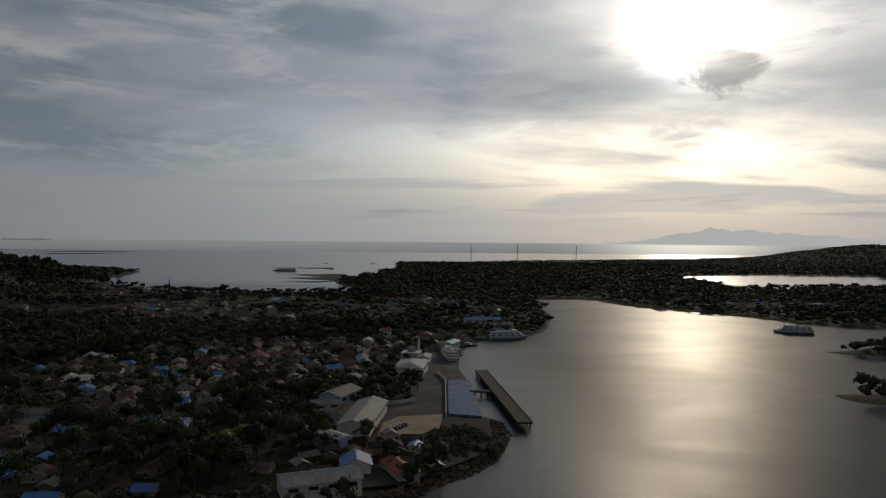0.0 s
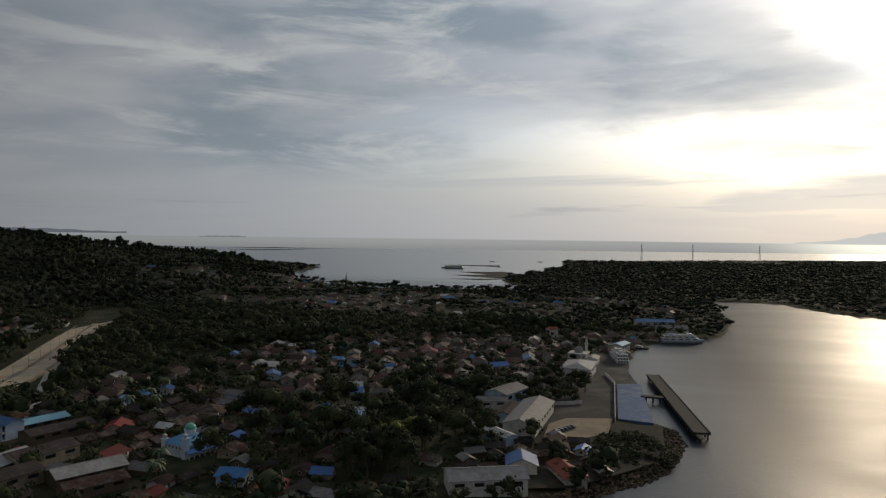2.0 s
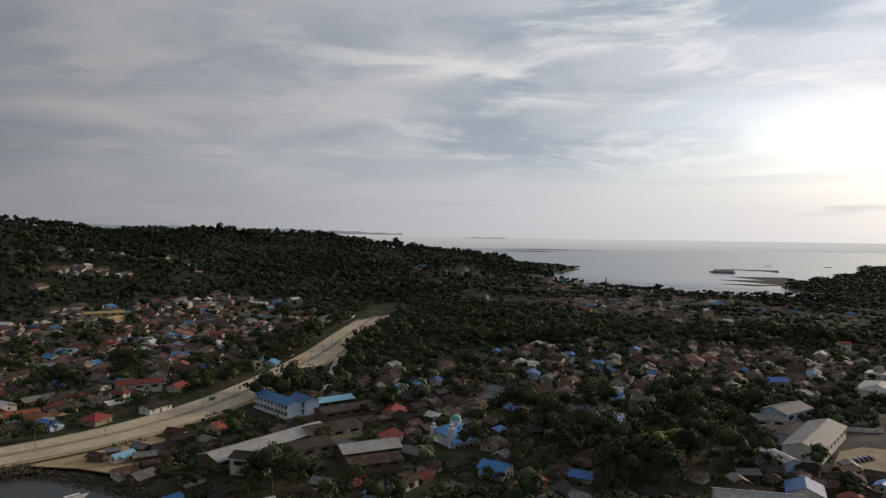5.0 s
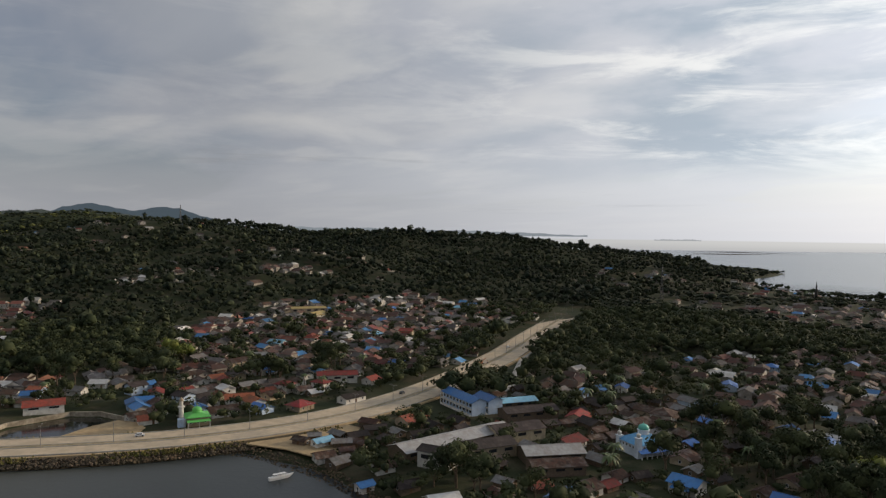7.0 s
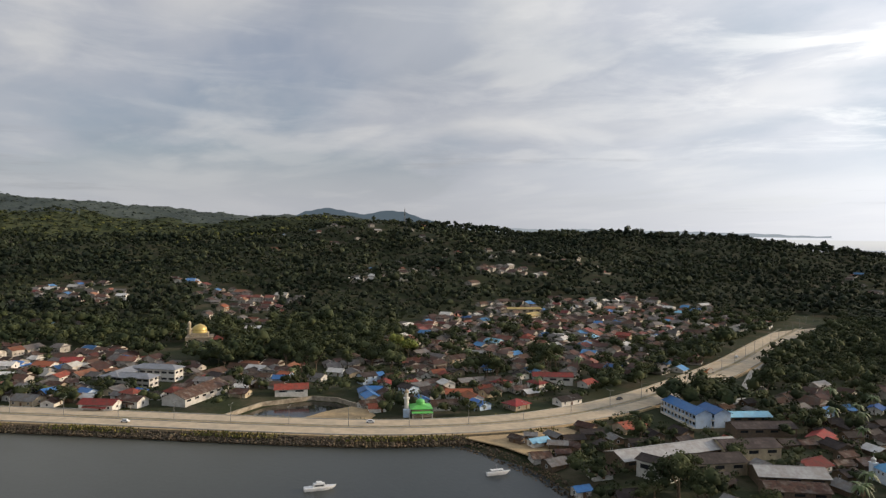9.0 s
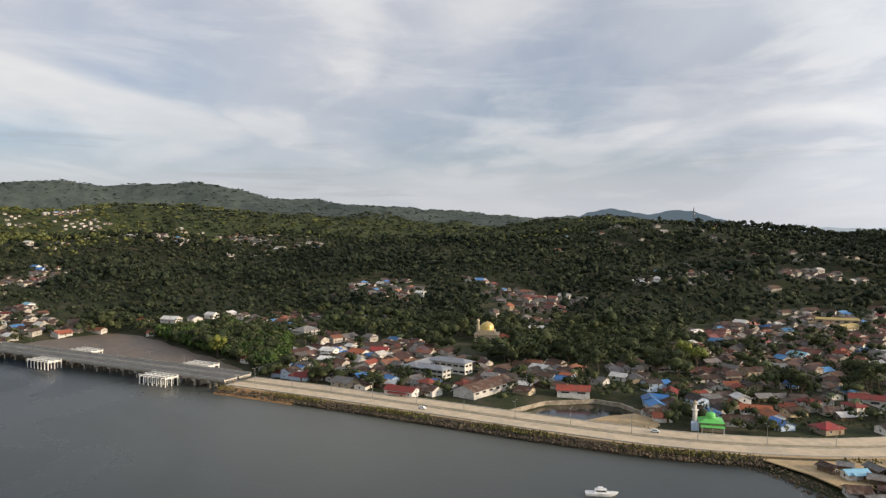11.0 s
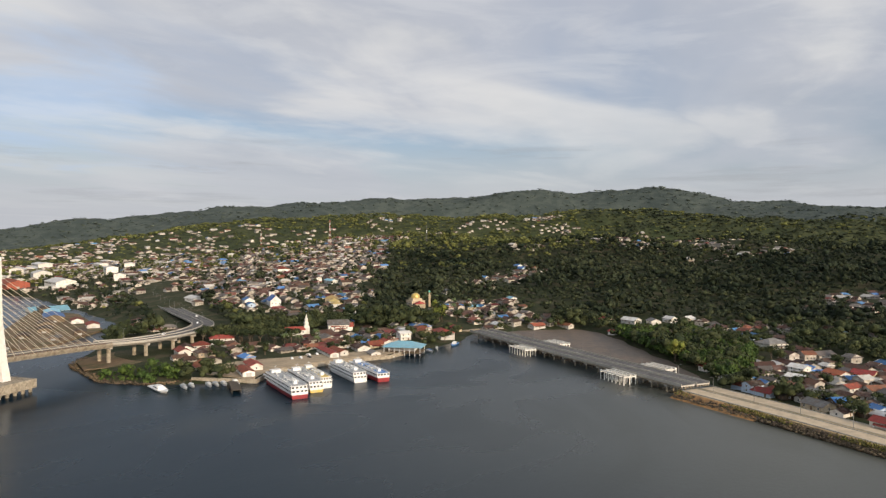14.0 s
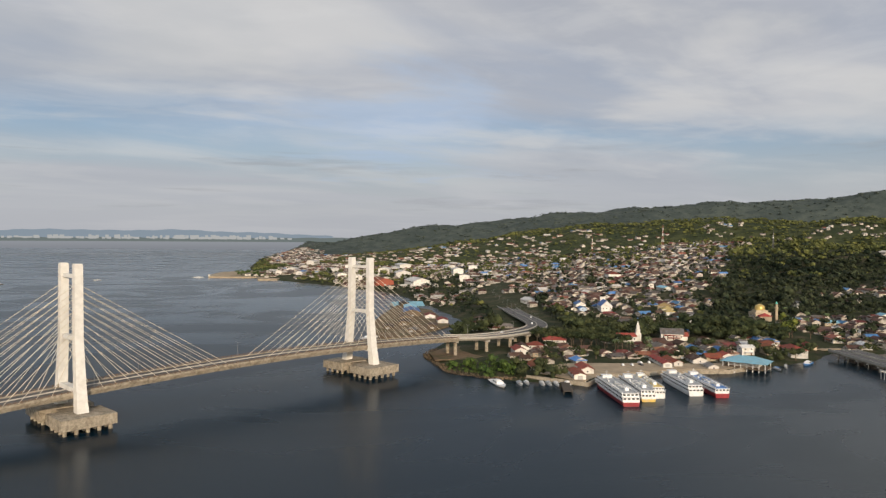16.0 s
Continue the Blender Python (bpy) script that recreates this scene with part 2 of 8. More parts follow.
    open_ior = wire(tree, "ShaderNodeMapRange", _0=smooth(tree, north, 1050.0, 1500.0), _3=open_ior, _4=1.42).outputs[0]
    tree.links.new(wire(tree, "ShaderNodeMapRange", _0=bay, _3=open_ior, _4=bay_ior).outputs[0], shader.inputs["IOR"])
    return m


WATER = water_material()
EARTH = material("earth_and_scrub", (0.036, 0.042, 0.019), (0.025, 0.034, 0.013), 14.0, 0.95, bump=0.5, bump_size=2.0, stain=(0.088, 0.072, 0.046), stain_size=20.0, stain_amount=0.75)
SCRUB = material("hill_scrub", (0.025, 0.034, 0.015), (0.060, 0.067, 0.027), 30.0, 0.95, bump=0.6, bump_size=6.0, stain=(0.026, 0.040, 0.016), stain_size=160.0, stain_amount=0.7)
# distance haze is put into this grey-blue ground tone
RIDGE_SCRUB_HAZY = material("ridge_scrub", (0.050, 0.064, 0.058), (0.078, 0.094, 0.080), 45.0, 0.95, bump=0.6, bump_size=9.0, stain=(0.040, 0.054, 0.050), stain_size=220.0, stain_amount=0.7)
SAND = material("tan_sand", (0.45, 0.335, 0.19), (0.36, 0.265, 0.15), 3.0, 0.95, bump=0.4, bump_size=0.6, stain=(0.25, 0.19, 0.115), stain_size=9.0)
MUD = material("tidal_mud", (0.145, 0.105, 0.072), (0.105, 0.078, 0.055), 6.0, 0.6, bump=0.3, bump_size=1.5, stain=(0.06, 0.052, 0.042), stain_size=18.0)
CONCRETE = material("pale_concrete", (0.46, 0.43, 0.37), (0.38, 0.355, 0.31), 2.0, 0.85, bump=0.15, bump_size=0.2, stain=(0.30, 0.27, 0.22), stain_size=9.0)
CONCRETE_OLD = material("weathered_concrete", (0.40, 0.35, 0.27), (0.28, 0.24, 0.18), 1.5, 0.9, bump=0.3, bump_size=0.3, stain=(0.17, 0.14, 0.10), stain_size=4.0, stain_amount=0.8)
ROADWAY = material("dusty_concrete_road", (0.56, 0.455, 0.32), (0.46, 0.375, 0.265), 5.0, 0.9, bump=0.1, bump_size=0.3, stain=(0.36, 0.31, 0.24), stain_size=16.0, stain_amount=0.6)
BERM = material("berm_earth", (0.085, 0.068, 0.042), (0.055, 0.050, 0.030), 2.5, 0.95, bump=0.5, bump_size=0.7, stain=(0.17, 0.11, 0.055), stain_size=38.0, stain_amount=0.55)
RAW_EARTH = material("raw_orange_earth", (0.36, 0.20, 0.085), (0.24, 0.135, 0.06), 2.0, 0.95, bump=0.5, bump_size=0.8, stain=(0.14, 0.10, 0.06), stain_size=8.0, stain_amount=0.7)
DUST = material("dusty_earth", (0.36, 0.29, 0.19), (0.25, 0.21, 0.13), 3.0, 0.95, bump=0.3, bump_size=0.4, stain=(0.15, 0.14, 0.07), stain_size=7.0, stain_amount=0.6)
ASPHALT = material("grey_asphalt", (0.135, 0.13, 0.125), (0.10, 0.098, 0.096), 3.0, 0.9, bump=0.1, bump_size=0.2, stain=(0.17, 0.165, 0.155), stain_size=14.0)
YARD_TAN = material("sunlit_tan_yard", (0.40, 0.32, 0.215), (0.32, 0.255, 0.175), 5.0, 0.95, bump=0.2, bump_size=0.5, stain=(0.22, 0.18, 0.13), stain_size=16.0)
DIRT = material("brown_dirt", (0.19, 0.135, 0.085), (0.145, 0.105, 0.068), 5.0, 0.95, bump=0.3, bump_size=0.7, stain=(0.08, 0.085, 0.04), stain_size=15.0, stain_amount=0.8)
PORT_YARD = material("dark_port_paving", (0.070, 0.066, 0.060), (0.046, 0.044, 0.041), 6.0, 0.9, bump=0.15, bump_size=0.5, stain=(0.12, 0.108, 0.088), stain_size=22.0, stain_amount=0.8)
# concrete darkened to carry the shade on the jetty top
CONCRETE_DARK = material("dark_wet_concrete", (0.058, 0.054, 0.048), (0.040, 0.038, 0.034), 2.0, 0.85, bump=0.2, bump_size=0.4, stain=(0.05, 0.047, 0.042), stain_size=7.0)
DIRT_DARK = material("dark_rubble", (0.055, 0.045, 0.035), (0.032, 0.030, 0.022), 3.0, 0.95, bump=0.6, bump_size=1.2, stain=(0.03, 0.04, 0.018), stain_size=9.0, stain_amount=0.8)
TOWER_WHITE = material("painted_tower_concrete", (0.74, 0.72, 0.66), (0.66, 0.64, 0.58), 3.0, 0.7, bump=0.08, bump_size=0.3, stain=(0.52, 0.48, 0.41), stain_size=11.0, stain_amount=0.35)
RAIL_BROWN = material("brown_rail_paint", (0.20, 0.125, 0.07), (0.14, 0.09, 0.055), 1.0, 0.7)
STAY = material("stay_sheath", (0.62, 0.56, 0.44), (0.55, 0.50, 0.40), 2.0, 0.5)
ROCK = material("riprap_stone", (0.115, 0.088, 0.058), (0.060, 0.049, 0.035), 0.8, 0.9, bump=0.5, bump_size=0.3, stain=(0.19, 0.135, 0.075), stain_size=30.0, stain_amount=0.55, per_island=0.5)
LEAF = material("tree_leaves", (0.022, 0.031, 0.014), (0.070, 0.079, 0.032), 11.0, 0.8, stain=(0.021, 0.033, 0.014), stain_size=75.0, stain_amount=0.6, per_island=0.22)
# forest tone darkened to stand in for cloud shade on the slopes
LEAF_SHADED = material("forest_leaves", (0.012, 0.019, 0.011), (0.049, 0.058, 0.028), 13.0, 0.8, stain=(0.008, 0.015, 0.008), stain_size=120.0, stain_amount=0.95, per_island=0.3)
# woodland tone lightened to stand in for sunlight on the slopes
LEAF_SUNLIT = material("woodland_leaves", (0.044, 0.056, 0.020), (0.165, 0.170, 0.052), 24.0, 0.8, stain=(0.040, 0.056, 0.024), stain_size=220.0, stain_amount=0.75, per_island=0.25)
# far ridge crowns: haze mixed into the leaf colour
RIDGE_LEAF_HAZY = material("ridge_woods_leaves", (0.058, 0.076, 0.066), (0.096, 0.116, 0.092), 50.0, 0.85, stain=(0.046, 0.062, 0.058), stain_size=300.0, stain_amount=0.7, per_island=0.25)
LEAF_LIGHT = material("pale_leaves", (0.11, 0.14, 0.03), (0.15, 0.16, 0.035), 5.0, 0.7, per_island=0.4)
PALM = material("palm_fronds", (0.07, 0.11, 0.03), (0.10, 0.12, 0.04), 3.0, 0.55, per_island=0.3)
BARK = material("tree_bark", (0.16, 0.12, 0.085), (0.09, 0.07, 0.05), 0.6, 0.95, bump=0.6, bump_size=0.2)
PLASTER = material("white_plaster", (0.70, 0.675, 0.615), (0.61, 0.585, 0.53), 2.5, 0.85, stain=(0.36, 0.32, 0.26), stain_size=3.5, stain_amount=0.5, per_object=0.22)
PLASTER_CREAM = material("cream_plaster", (0.46, 0.38, 0.26), (0.38, 0.31, 0.215), 2.5, 0.85, stain=(0.25, 0.21, 0.155), stain_size=3.5, stain_amount=0.7, per_object=0.25)
PLASTER_BLUE = material("pale_blue_plaster", (0.48, 0.58, 0.70), (0.42, 0.52, 0.64), 2.5, 0.85, stain=(0.30, 0.33, 0.37), stain_size=3.5, stain_amount=0.5)
BOARDS = material("weathered_boards", (0.17, 0.125, 0.085), (0.11, 0.085, 0.06), 0.7, 0.95, stain=(0.11, 0.09, 0.07), stain_size=3.0, per_object=0.3)
WALL_MIX = [PLASTER, PLASTER_CREAM, PLASTER, BOARDS, PLASTER_BLUE]
ROOF_RUST = material("rusty_sheet_roof", (0.105, 0.058, 0.040), (0.062, 0.041, 0.031), 1.6, 0.8, bump=0.2, bump_size=0.25, stain=(0.21, 0.185, 0.16), stain_size=4.0, stain_amount=0.7, per_object=0.35, sheets=0.55)
ROOF_RED = material("red_sheet_roof", (0.27, 0.060, 0.042), (0.19, 0.052, 0.040), 2.0, 0.7, bump=0.2, bump_size=0.25, stain=(0.14, 0.07, 0.05), stain_size=4.0, stain_amount=0.7, per_object=0.4, sheets=0.35)
ROOF_ORANGE = material("orange_tile_roof", (0.33, 0.105, 0.056), (0.25, 0.084, 0.048), 1.2, 0.8, bump=0.3, bump_size=0.25, stain=(0.17, 0.085, 0.06), stain_size=4.0, stain_amount=0.7, per_object=0.3, sheets=0.2)
ROOF_ZINC = material("grey_zinc_roof", (0.19, 0.184, 0.175), (0.12, 0.117, 0.11), 2.0, 0.6, metal=0.15, bump=0.15, bump_size=0.25, stain=(0.17, 0.13, 0.10), stain_size=4.0, stain_amount=0.7, per_object=0.35, sheets=0.5)
ROOF_BLUE = material("blue_sheet_roof", (0.036, 0.150, 0.40), (0.032, 0.125, 0.33), 2.0, 0.55, bump=0.12, bump_size=0.25, stain=(0.07, 0.14, 0.26), stain_size=5.0, stain_amount=0.5, per_object=0.3, sheets=0.12)
ROOF_DARK = material("dark_brown_roof", (0.055, 0.044, 0.040), (0.045, 0.038, 0.035), 1.5, 0.85, bump=0.2, bump_size=0.25, stain=(0.11, 0.09, 0.078), stain_size=4.0, per_object=0.35, sheets=0.5)
ROOF_MIX = [ROOF_RUST, ROOF_RED, ROOF_ORANGE, ROOF_ZINC, ROOF_BLUE, ROOF_DARK]
GLASS_DARK = material("dark_window_glass", (0.02, 0.022, 0.025), (0.03, 0.033, 0.036), 2.0, 0.12)
WOOD = material("brown_door_wood", (0.19, 0.11, 0.06), (0.13, 0.08, 0.045), 0.4, 0.7)
STEEL = material("galvanised_steel", (0.42, 0.42, 0.41), (0.34, 0.34, 0.33), 0.8, 0.5, metal=0.6)
MACHINE_ORANGE = material("orange_machine_paint", (0.55, 0.16, 0.03), (0.46, 0.13, 0.03), 0.8, 0.5, stain=(0.25, 0.12, 0.06), stain_size=1.0, stain_amount=0.4)
STEEL_DARK = material("dull_mast_steel", (0.13, 0.13, 0.13), (0.10, 0.10, 0.10), 0.8, 0.7)
RED_WHITE = material("red_mast_paint", (0.27, 0.10, 0.075), (0.22, 0.085, 0.065), 0.8, 0.6)
HULL_WHITE = material("white_ship_paint", (0.76, 0.76, 0.74), (0.70, 0.70, 0.68), 2.0, 0.45, stain=(0.50, 0.46, 0.40), stain_size=4.0, stain_amount=0.35)
HULL_RED = material("red_hull_paint", (0.27, 0.016, 0.022), (0.21, 0.014, 0.02), 2.0, 0.45, stain=(0.16, 0.03, 0.03), stain_size=4.0, stain_amount=0.4)
HULL_BLUE = material("blue_hull_paint", (0.05, 0.19, 0.46), (0.045, 0.16, 0.40), 2.0, 0.5, stain=(0.12, 0.22, 0.36), stain_size=4.0, stain_amount=0.4)
HULL_YELLOW = material("yellow_hull_paint", (0.62, 0.44, 0.09), (0.56, 0.40, 0.10), 2.0, 0.5, stain=(0.50, 0.42, 0.25), stain_size=4.0, stain_amount=0.5)
DECK_GREY = material("grey_ship_deck", (0.42, 0.43, 0.42), (0.34, 0.35, 0.35), 2.0, 0.7, stain=(0.22, 0.22, 0.22), stain_size=3.0)
DOME_GREEN = material("green_dome_paint", (0.12, 0.46, 0.36), (0.10, 0.40, 0.31), 1.0, 0.4)
DOME_LIME = material("bright_green_paint", (0.13, 0.50, 0.10), (0.11, 0.43, 0.09), 1.0, 0.45)
DOME_GOLD = material("gold_dome_paint", (0.60, 0.44, 0.14), (0.52, 0.38, 0.12), 1.0, 0.35, metal=0.4)
LAMP_GREY = material("lamp_post_paint", (0.24, 0.24, 0.235), (0.19, 0.19, 0.185), 0.5, 0.5, metal=0.3)
TYRE = material("black_rubber", (0.02, 0.02, 0.02), (0.03, 0.03, 0.03), 0.3, 0.85)
ROOF_PALE = material("pale_sheet_roof", (0.62, 0.61, 0.58), (0.54, 0.53, 0.50), 2.0, 0.6, bump=0.12, bump_size=0.25, stain=(0.38, 0.34, 0.29), stain_size=5.0, stain_amount=0.6, per_object=0.2)
ROOF_CYAN = material("pale_blue_sheet_roof", (0.22, 0.46, 0.58), (0.19, 0.40, 0.52), 2.0, 0.55, bump=0.12, bump_size=0.25, stain=(0.24, 0.34, 0.38), stain_size=5.0, per_object=0.25)
ROOF_OCHRE = material("ochre_sheet_roof", (0.40, 0.30, 0.12), (0.33, 0.25, 0.11), 2.0, 0.7, bump=0.15, bump_size=0.25, stain=(0.22, 0.17, 0.10), stain_size=5.0, per_object=0.25)
ROOF_SILVER = material("dull_silver_sheet_roof", (0.36, 0.355, 0.34), (0.29, 0.28, 0.265), 2.0, 0.6, bump=0.12, bump_size=0.25, stain=(0.20, 0.165, 0.13), stain_size=5.0, stain_amount=0.5, per_object=0.15, sheets=0.25)
MOSQUE_WHITE = material("bluish_white_plaster", (0.66, 0.72, 0.78), (0.58, 0.65, 0.72), 2.5, 0.8, stain=(0.42, 0.47, 0.52), stain_size=3.5, stain_amount=0.5)
MOSQUE_BLUE = material("light_blue_sheet_roof", (0.085, 0.30, 0.52), (0.07, 0.26, 0.47), 2.0, 0.55, bump=0.12, bump_size=0.25, stain=(0.12, 0.26, 0.40), stain_size=5.0, stain_amount=0.4)
ROOF_SLATE = material("blue_grey_sheet_roof", (0.235, 0.25, 0.275), (0.19, 0.205, 0.23), 2.0, 0.6, bump=0.12, bump_size=0.25, stain=(0.16, 0.155, 0.15), stain_size=6.0, stain_amount=0.5, sheets=0.15)
ROOFS = [*ROOF_MIX, ROOF_PALE, ROOF_CYAN, ROOF_OCHRE, ROOF_SILVER]
ROOF_WORDS = ["rusty brown sheet", "red sheet", "orange tiled", "grey zinc", "blue sheet", "dark brown", "pale sheet", "pale blue sheet", "ochre sheet", "dull silver sheet"]
BOARDS_DARK = material("dark_planking", (0.10, 0.085, 0.07), (0.07, 0.06, 0.05), 0.8, 0.95, bump=0.3, bump_size=0.3)
CAR_WHITE = material("white_car_paint", (0.72, 0.72, 0.71), (0.68, 0.68, 0.67), 1.0, 0.3, coat=0.5)
CAR_GREY = material("dark_car_paint", (0.06, 0.062, 0.066), (0.05, 0.052, 0.056), 1.0, 0.3, coat=0.5)
# the sky's reflection on the wet apron is put into this blue
APRON_BLUE = material("blue_painted_quay", (0.075, 0.145, 0.28), (0.065, 0.125, 0.24), 4.0, 0.7, stain=(0.18, 0.22, 0.28), stain_size=10.0, stain_amount=0.7)
FAR_ROOFS = [material("town_roof_" + name, a, b, 3.0, 0.7, stain=c, stain_size=6.0, stain_amount=0.6, per_island=0.4) for name, a, b, c in (
    ("rust", (0.105, 0.055, 0.038), (0.065, 0.040, 0.030), (0.13, 0.10, 0.085)), ("red", (0.165, 0.046, 0.036), (0.115, 0.042, 0.035), (0.19, 0.12, 0.09)),
    ("orange", (0.26, 0.10, 0.062), (0.19, 0.08, 0.05), (0.23, 0.14, 0.10)), ("zinc", (0.155, 0.142, 0.13), (0.095, 0.085, 0.077), (0.17, 0.14, 0.12)),
    ("blue", (0.08, 0.21, 0.42), (0.07, 0.17, 0.34), (0.16, 0.22, 0.30)), ("pale", (0.50, 0.48, 0.44), (0.40, 0.38, 0.34), (0.40, 0.35, 0.29)))]
FAR_WALL = material("town_walls", (0.54, 0.50, 0.44), (0.30, 0.27, 0.225), 3.0, 0.85, stain=(0.36, 0.32, 0.26), stain_size=5.0, stain_amount=0.6, per_island=0.3)
FAR_GLASS = material("town_openings", (0.05, 0.045, 0.04), (0.07, 0.06, 0.055), 1.0, 0.4)


# backdrop surfaces glow evenly, with haze and daylight put into the colour
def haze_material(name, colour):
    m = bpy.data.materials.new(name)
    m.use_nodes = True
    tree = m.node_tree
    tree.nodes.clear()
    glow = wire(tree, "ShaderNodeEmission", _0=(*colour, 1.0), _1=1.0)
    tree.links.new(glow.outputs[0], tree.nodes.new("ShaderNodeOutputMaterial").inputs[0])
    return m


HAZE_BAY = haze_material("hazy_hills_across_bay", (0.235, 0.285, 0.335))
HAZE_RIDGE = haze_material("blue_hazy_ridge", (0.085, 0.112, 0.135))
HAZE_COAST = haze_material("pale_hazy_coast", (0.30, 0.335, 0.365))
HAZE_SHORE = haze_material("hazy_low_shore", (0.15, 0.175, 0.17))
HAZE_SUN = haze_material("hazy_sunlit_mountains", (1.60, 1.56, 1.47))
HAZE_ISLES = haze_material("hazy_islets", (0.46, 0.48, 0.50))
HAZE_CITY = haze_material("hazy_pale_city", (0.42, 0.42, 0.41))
LEAF_MANGROVE = material("mangrove_leaves", (0.040, 0.072, 0.016), (0.070, 0.105, 0.024), 9.0, 0.7, stain=(0.028, 0.05, 0.015), stain_size=25.0, stain_amount=0.6, per_island=0.35)
GRASS = material("dry_grass", (0.10, 0.105, 0.03), (0.17, 0.14, 0.05), 4.0, 0.9, per_island=0.4)
POND_WATER = material("still_pond_water", (0.012, 0.014, 0.012), (0.018, 0.018, 0.014), 20.0, 0.10, bump=0.05, bump_size=2.0)


# ---- shapes ----
class Shape:
    """Vertices and faces gathered piece by piece, then made into one mesh; each face keeps the number of its material."""

    def __init__(self):
        self.v, self.f, self.m = [], [], []

    def add(self, verts, faces, mat=0, at=None):
        n = len(self.v)
        self.v += [tuple(at @ Vector(p)) for p in verts] if at is not None else [tuple(p) for p in verts]
        self.f += [tuple(i + n for i in face) for face in faces]
        self.m += [mat] * len(faces)
        return self

    def box(self, x0, y0, z0, x1, y1, z1, mat=0, at=None, taper=1.0):
        cx, cy = (x0 + x1) / 2, (y0 + y1) / 2
        top = [(cx + (x - cx) * taper, cy + (y - cy) * taper, z1) for x, y in ((x0, y0), (x1, y0), (x1, y1), (x0, y1))]
        verts = [(x0, y0, z0), (x1, y0, z0), (x1, y1, z0), (x0, y1, z0), *top]
        return self.add(verts, [(3, 2, 1, 0), (4, 5, 6, 7), (0, 1, 5, 4), (1, 2, 6, 5), (2, 3, 7, 6), (3, 0, 4, 7)], mat, at)

    def lathe(self, rings, sides=12, mat=0, at=None, caps=True):
        """rings: (radius, z) from the bottom up."""
        verts, faces = [], []
        for r, z in rings:
            verts += [(r * math.cos(2 * math.pi * i / sides), r * math.sin(2 * math.pi * i / sides), z) for i in range(sides)]
        for k in range(len(rings) - 1):
            faces += [(k * sides + i, k * sides + (i + 1) % sides, (k + 1) * sides + (i + 1) % sides, (k + 1) * sides + i) for i in range(sides)]
        if caps:
            faces += [tuple(reversed(range(sides))), tuple(range((len(rings) - 1) * sides, len(rings) * sides))]
        return self.add(verts, faces, mat, at)

    def rod(self, a, b, r, r2=None, sides=6, mat=0):
        a, b = Vector(a), Vector(b)
        turn = (b - a).to_track_quat("Z", "Y").to_matrix().to_4x4()
        return self.lathe([(r, 0), (r if r2 is None else r2, (b - a).length)], sides, mat, Matrix.Translation(a) @ turn)

    def sweep(self, line, section, mat=0, closed=True):
        """A section (offset to the left, height) drawn along a line of (x, y, z)."""
        n, k = len(line), len(section)
        verts, faces = [], []
        for i, p in enumerate(line):
            a, b = Vector(line[max(0, i - 1)]), Vector(line[min(n - 1, i + 1)])
            d = (b - a).to_2d().normalized()
            verts += [(p[0] - d.y * o, p[1] + d.x * o, p[2] + h) for o, h in section]
        for i in range(n - 1):
            for j in range(k if closed else k - 1):
                faces.append((i * k + j, i * k + (j + 1) % k, (i + 1) * k + (j + 1) % k, (i + 1) * k + j))
        if closed:
            faces += [tuple(range(k)), tuple(reversed(range((n - 1) * k, n * k)))]
        return self.add(verts, faces, mat)

    def mesh(self, name, *mats, shade=False):
        data = bpy.data.meshes.new(name)
        data.from_pydata(self.v, [], self.f)
        for m in mats:
            data.materials.append(m)
        if len(mats) > 1:
            data.polygons.foreach_set("material_index", self.m)
        if shade:
            data.polygons.foreach_set("use_smooth", [True] * len(self.f))
        data.update()
        return data


def part(name, shape, mats, parent, label="", at=None, shade=False):
    """One mesh object under a thing or under a part."""
    data = shape if isinstance(shape, bpy.types.Mesh) else shape.mesh(name, *(mats if isinstance(mats, (list, tuple)) else [mats]), shade=shade)
    ob = new(name, data)
    ob.parent = parent
    if at is not None:
        ob.matrix_basis = at
    return tagged(ob, label)


def thing(name, label, category, at=None, group="", kind=""):
    ob = tagged(new(name), label, category, group, kind)
    ob.empty_display_size = 0.5
    if at is not None:
        ob.matrix_basis = at
    return ob


def structure(name, shape, mats, label, category="", kind="structure", shade=False):
    return tagged(new(name, shape.mesh(name, *(mats if isinstance(mats, (list, tuple)) else [mats]), shade=shade)), label, category, "", kind)


def curve_line(points, step):
    """A smooth line through the points (Catmull-Rom), with a point about every step metres."""
    pts = [Vector(p) for p in points]
    pts = [pts[0] * 2 - pts[1], *pts, pts[-1] * 2 - pts[-2]]
    line = []
    for a, b, c, d in zip(pts, pts[1:], pts[2:], pts[3:]):
        n = max(1, round((c - b).length / step))
        for i in range(n):
            t = i / n
            line.append(0.5 * (2 * b + (c - a) * t + (2 * a - 5 * b + 4 * c - d) * t * t + (3 * b - a - 3 * c + d) * t ** 3))
    return [*line, pts[-2]]


def along(line, spacing, start=0.0):
    """Places and headings at even steps along a line."""
    out, want, gone = [], start, 0.0
    for a, b in zip(line, line[1:]):
        a, b = Vector(a), Vector(b)
        d = (b - a).length
        while want <= gone + d:
            out.append((a.lerp(b, (want - gone) / d), math.atan2(b.y - a.y, b.x - a.x)))
            want += spacing
        gone += d
    return out


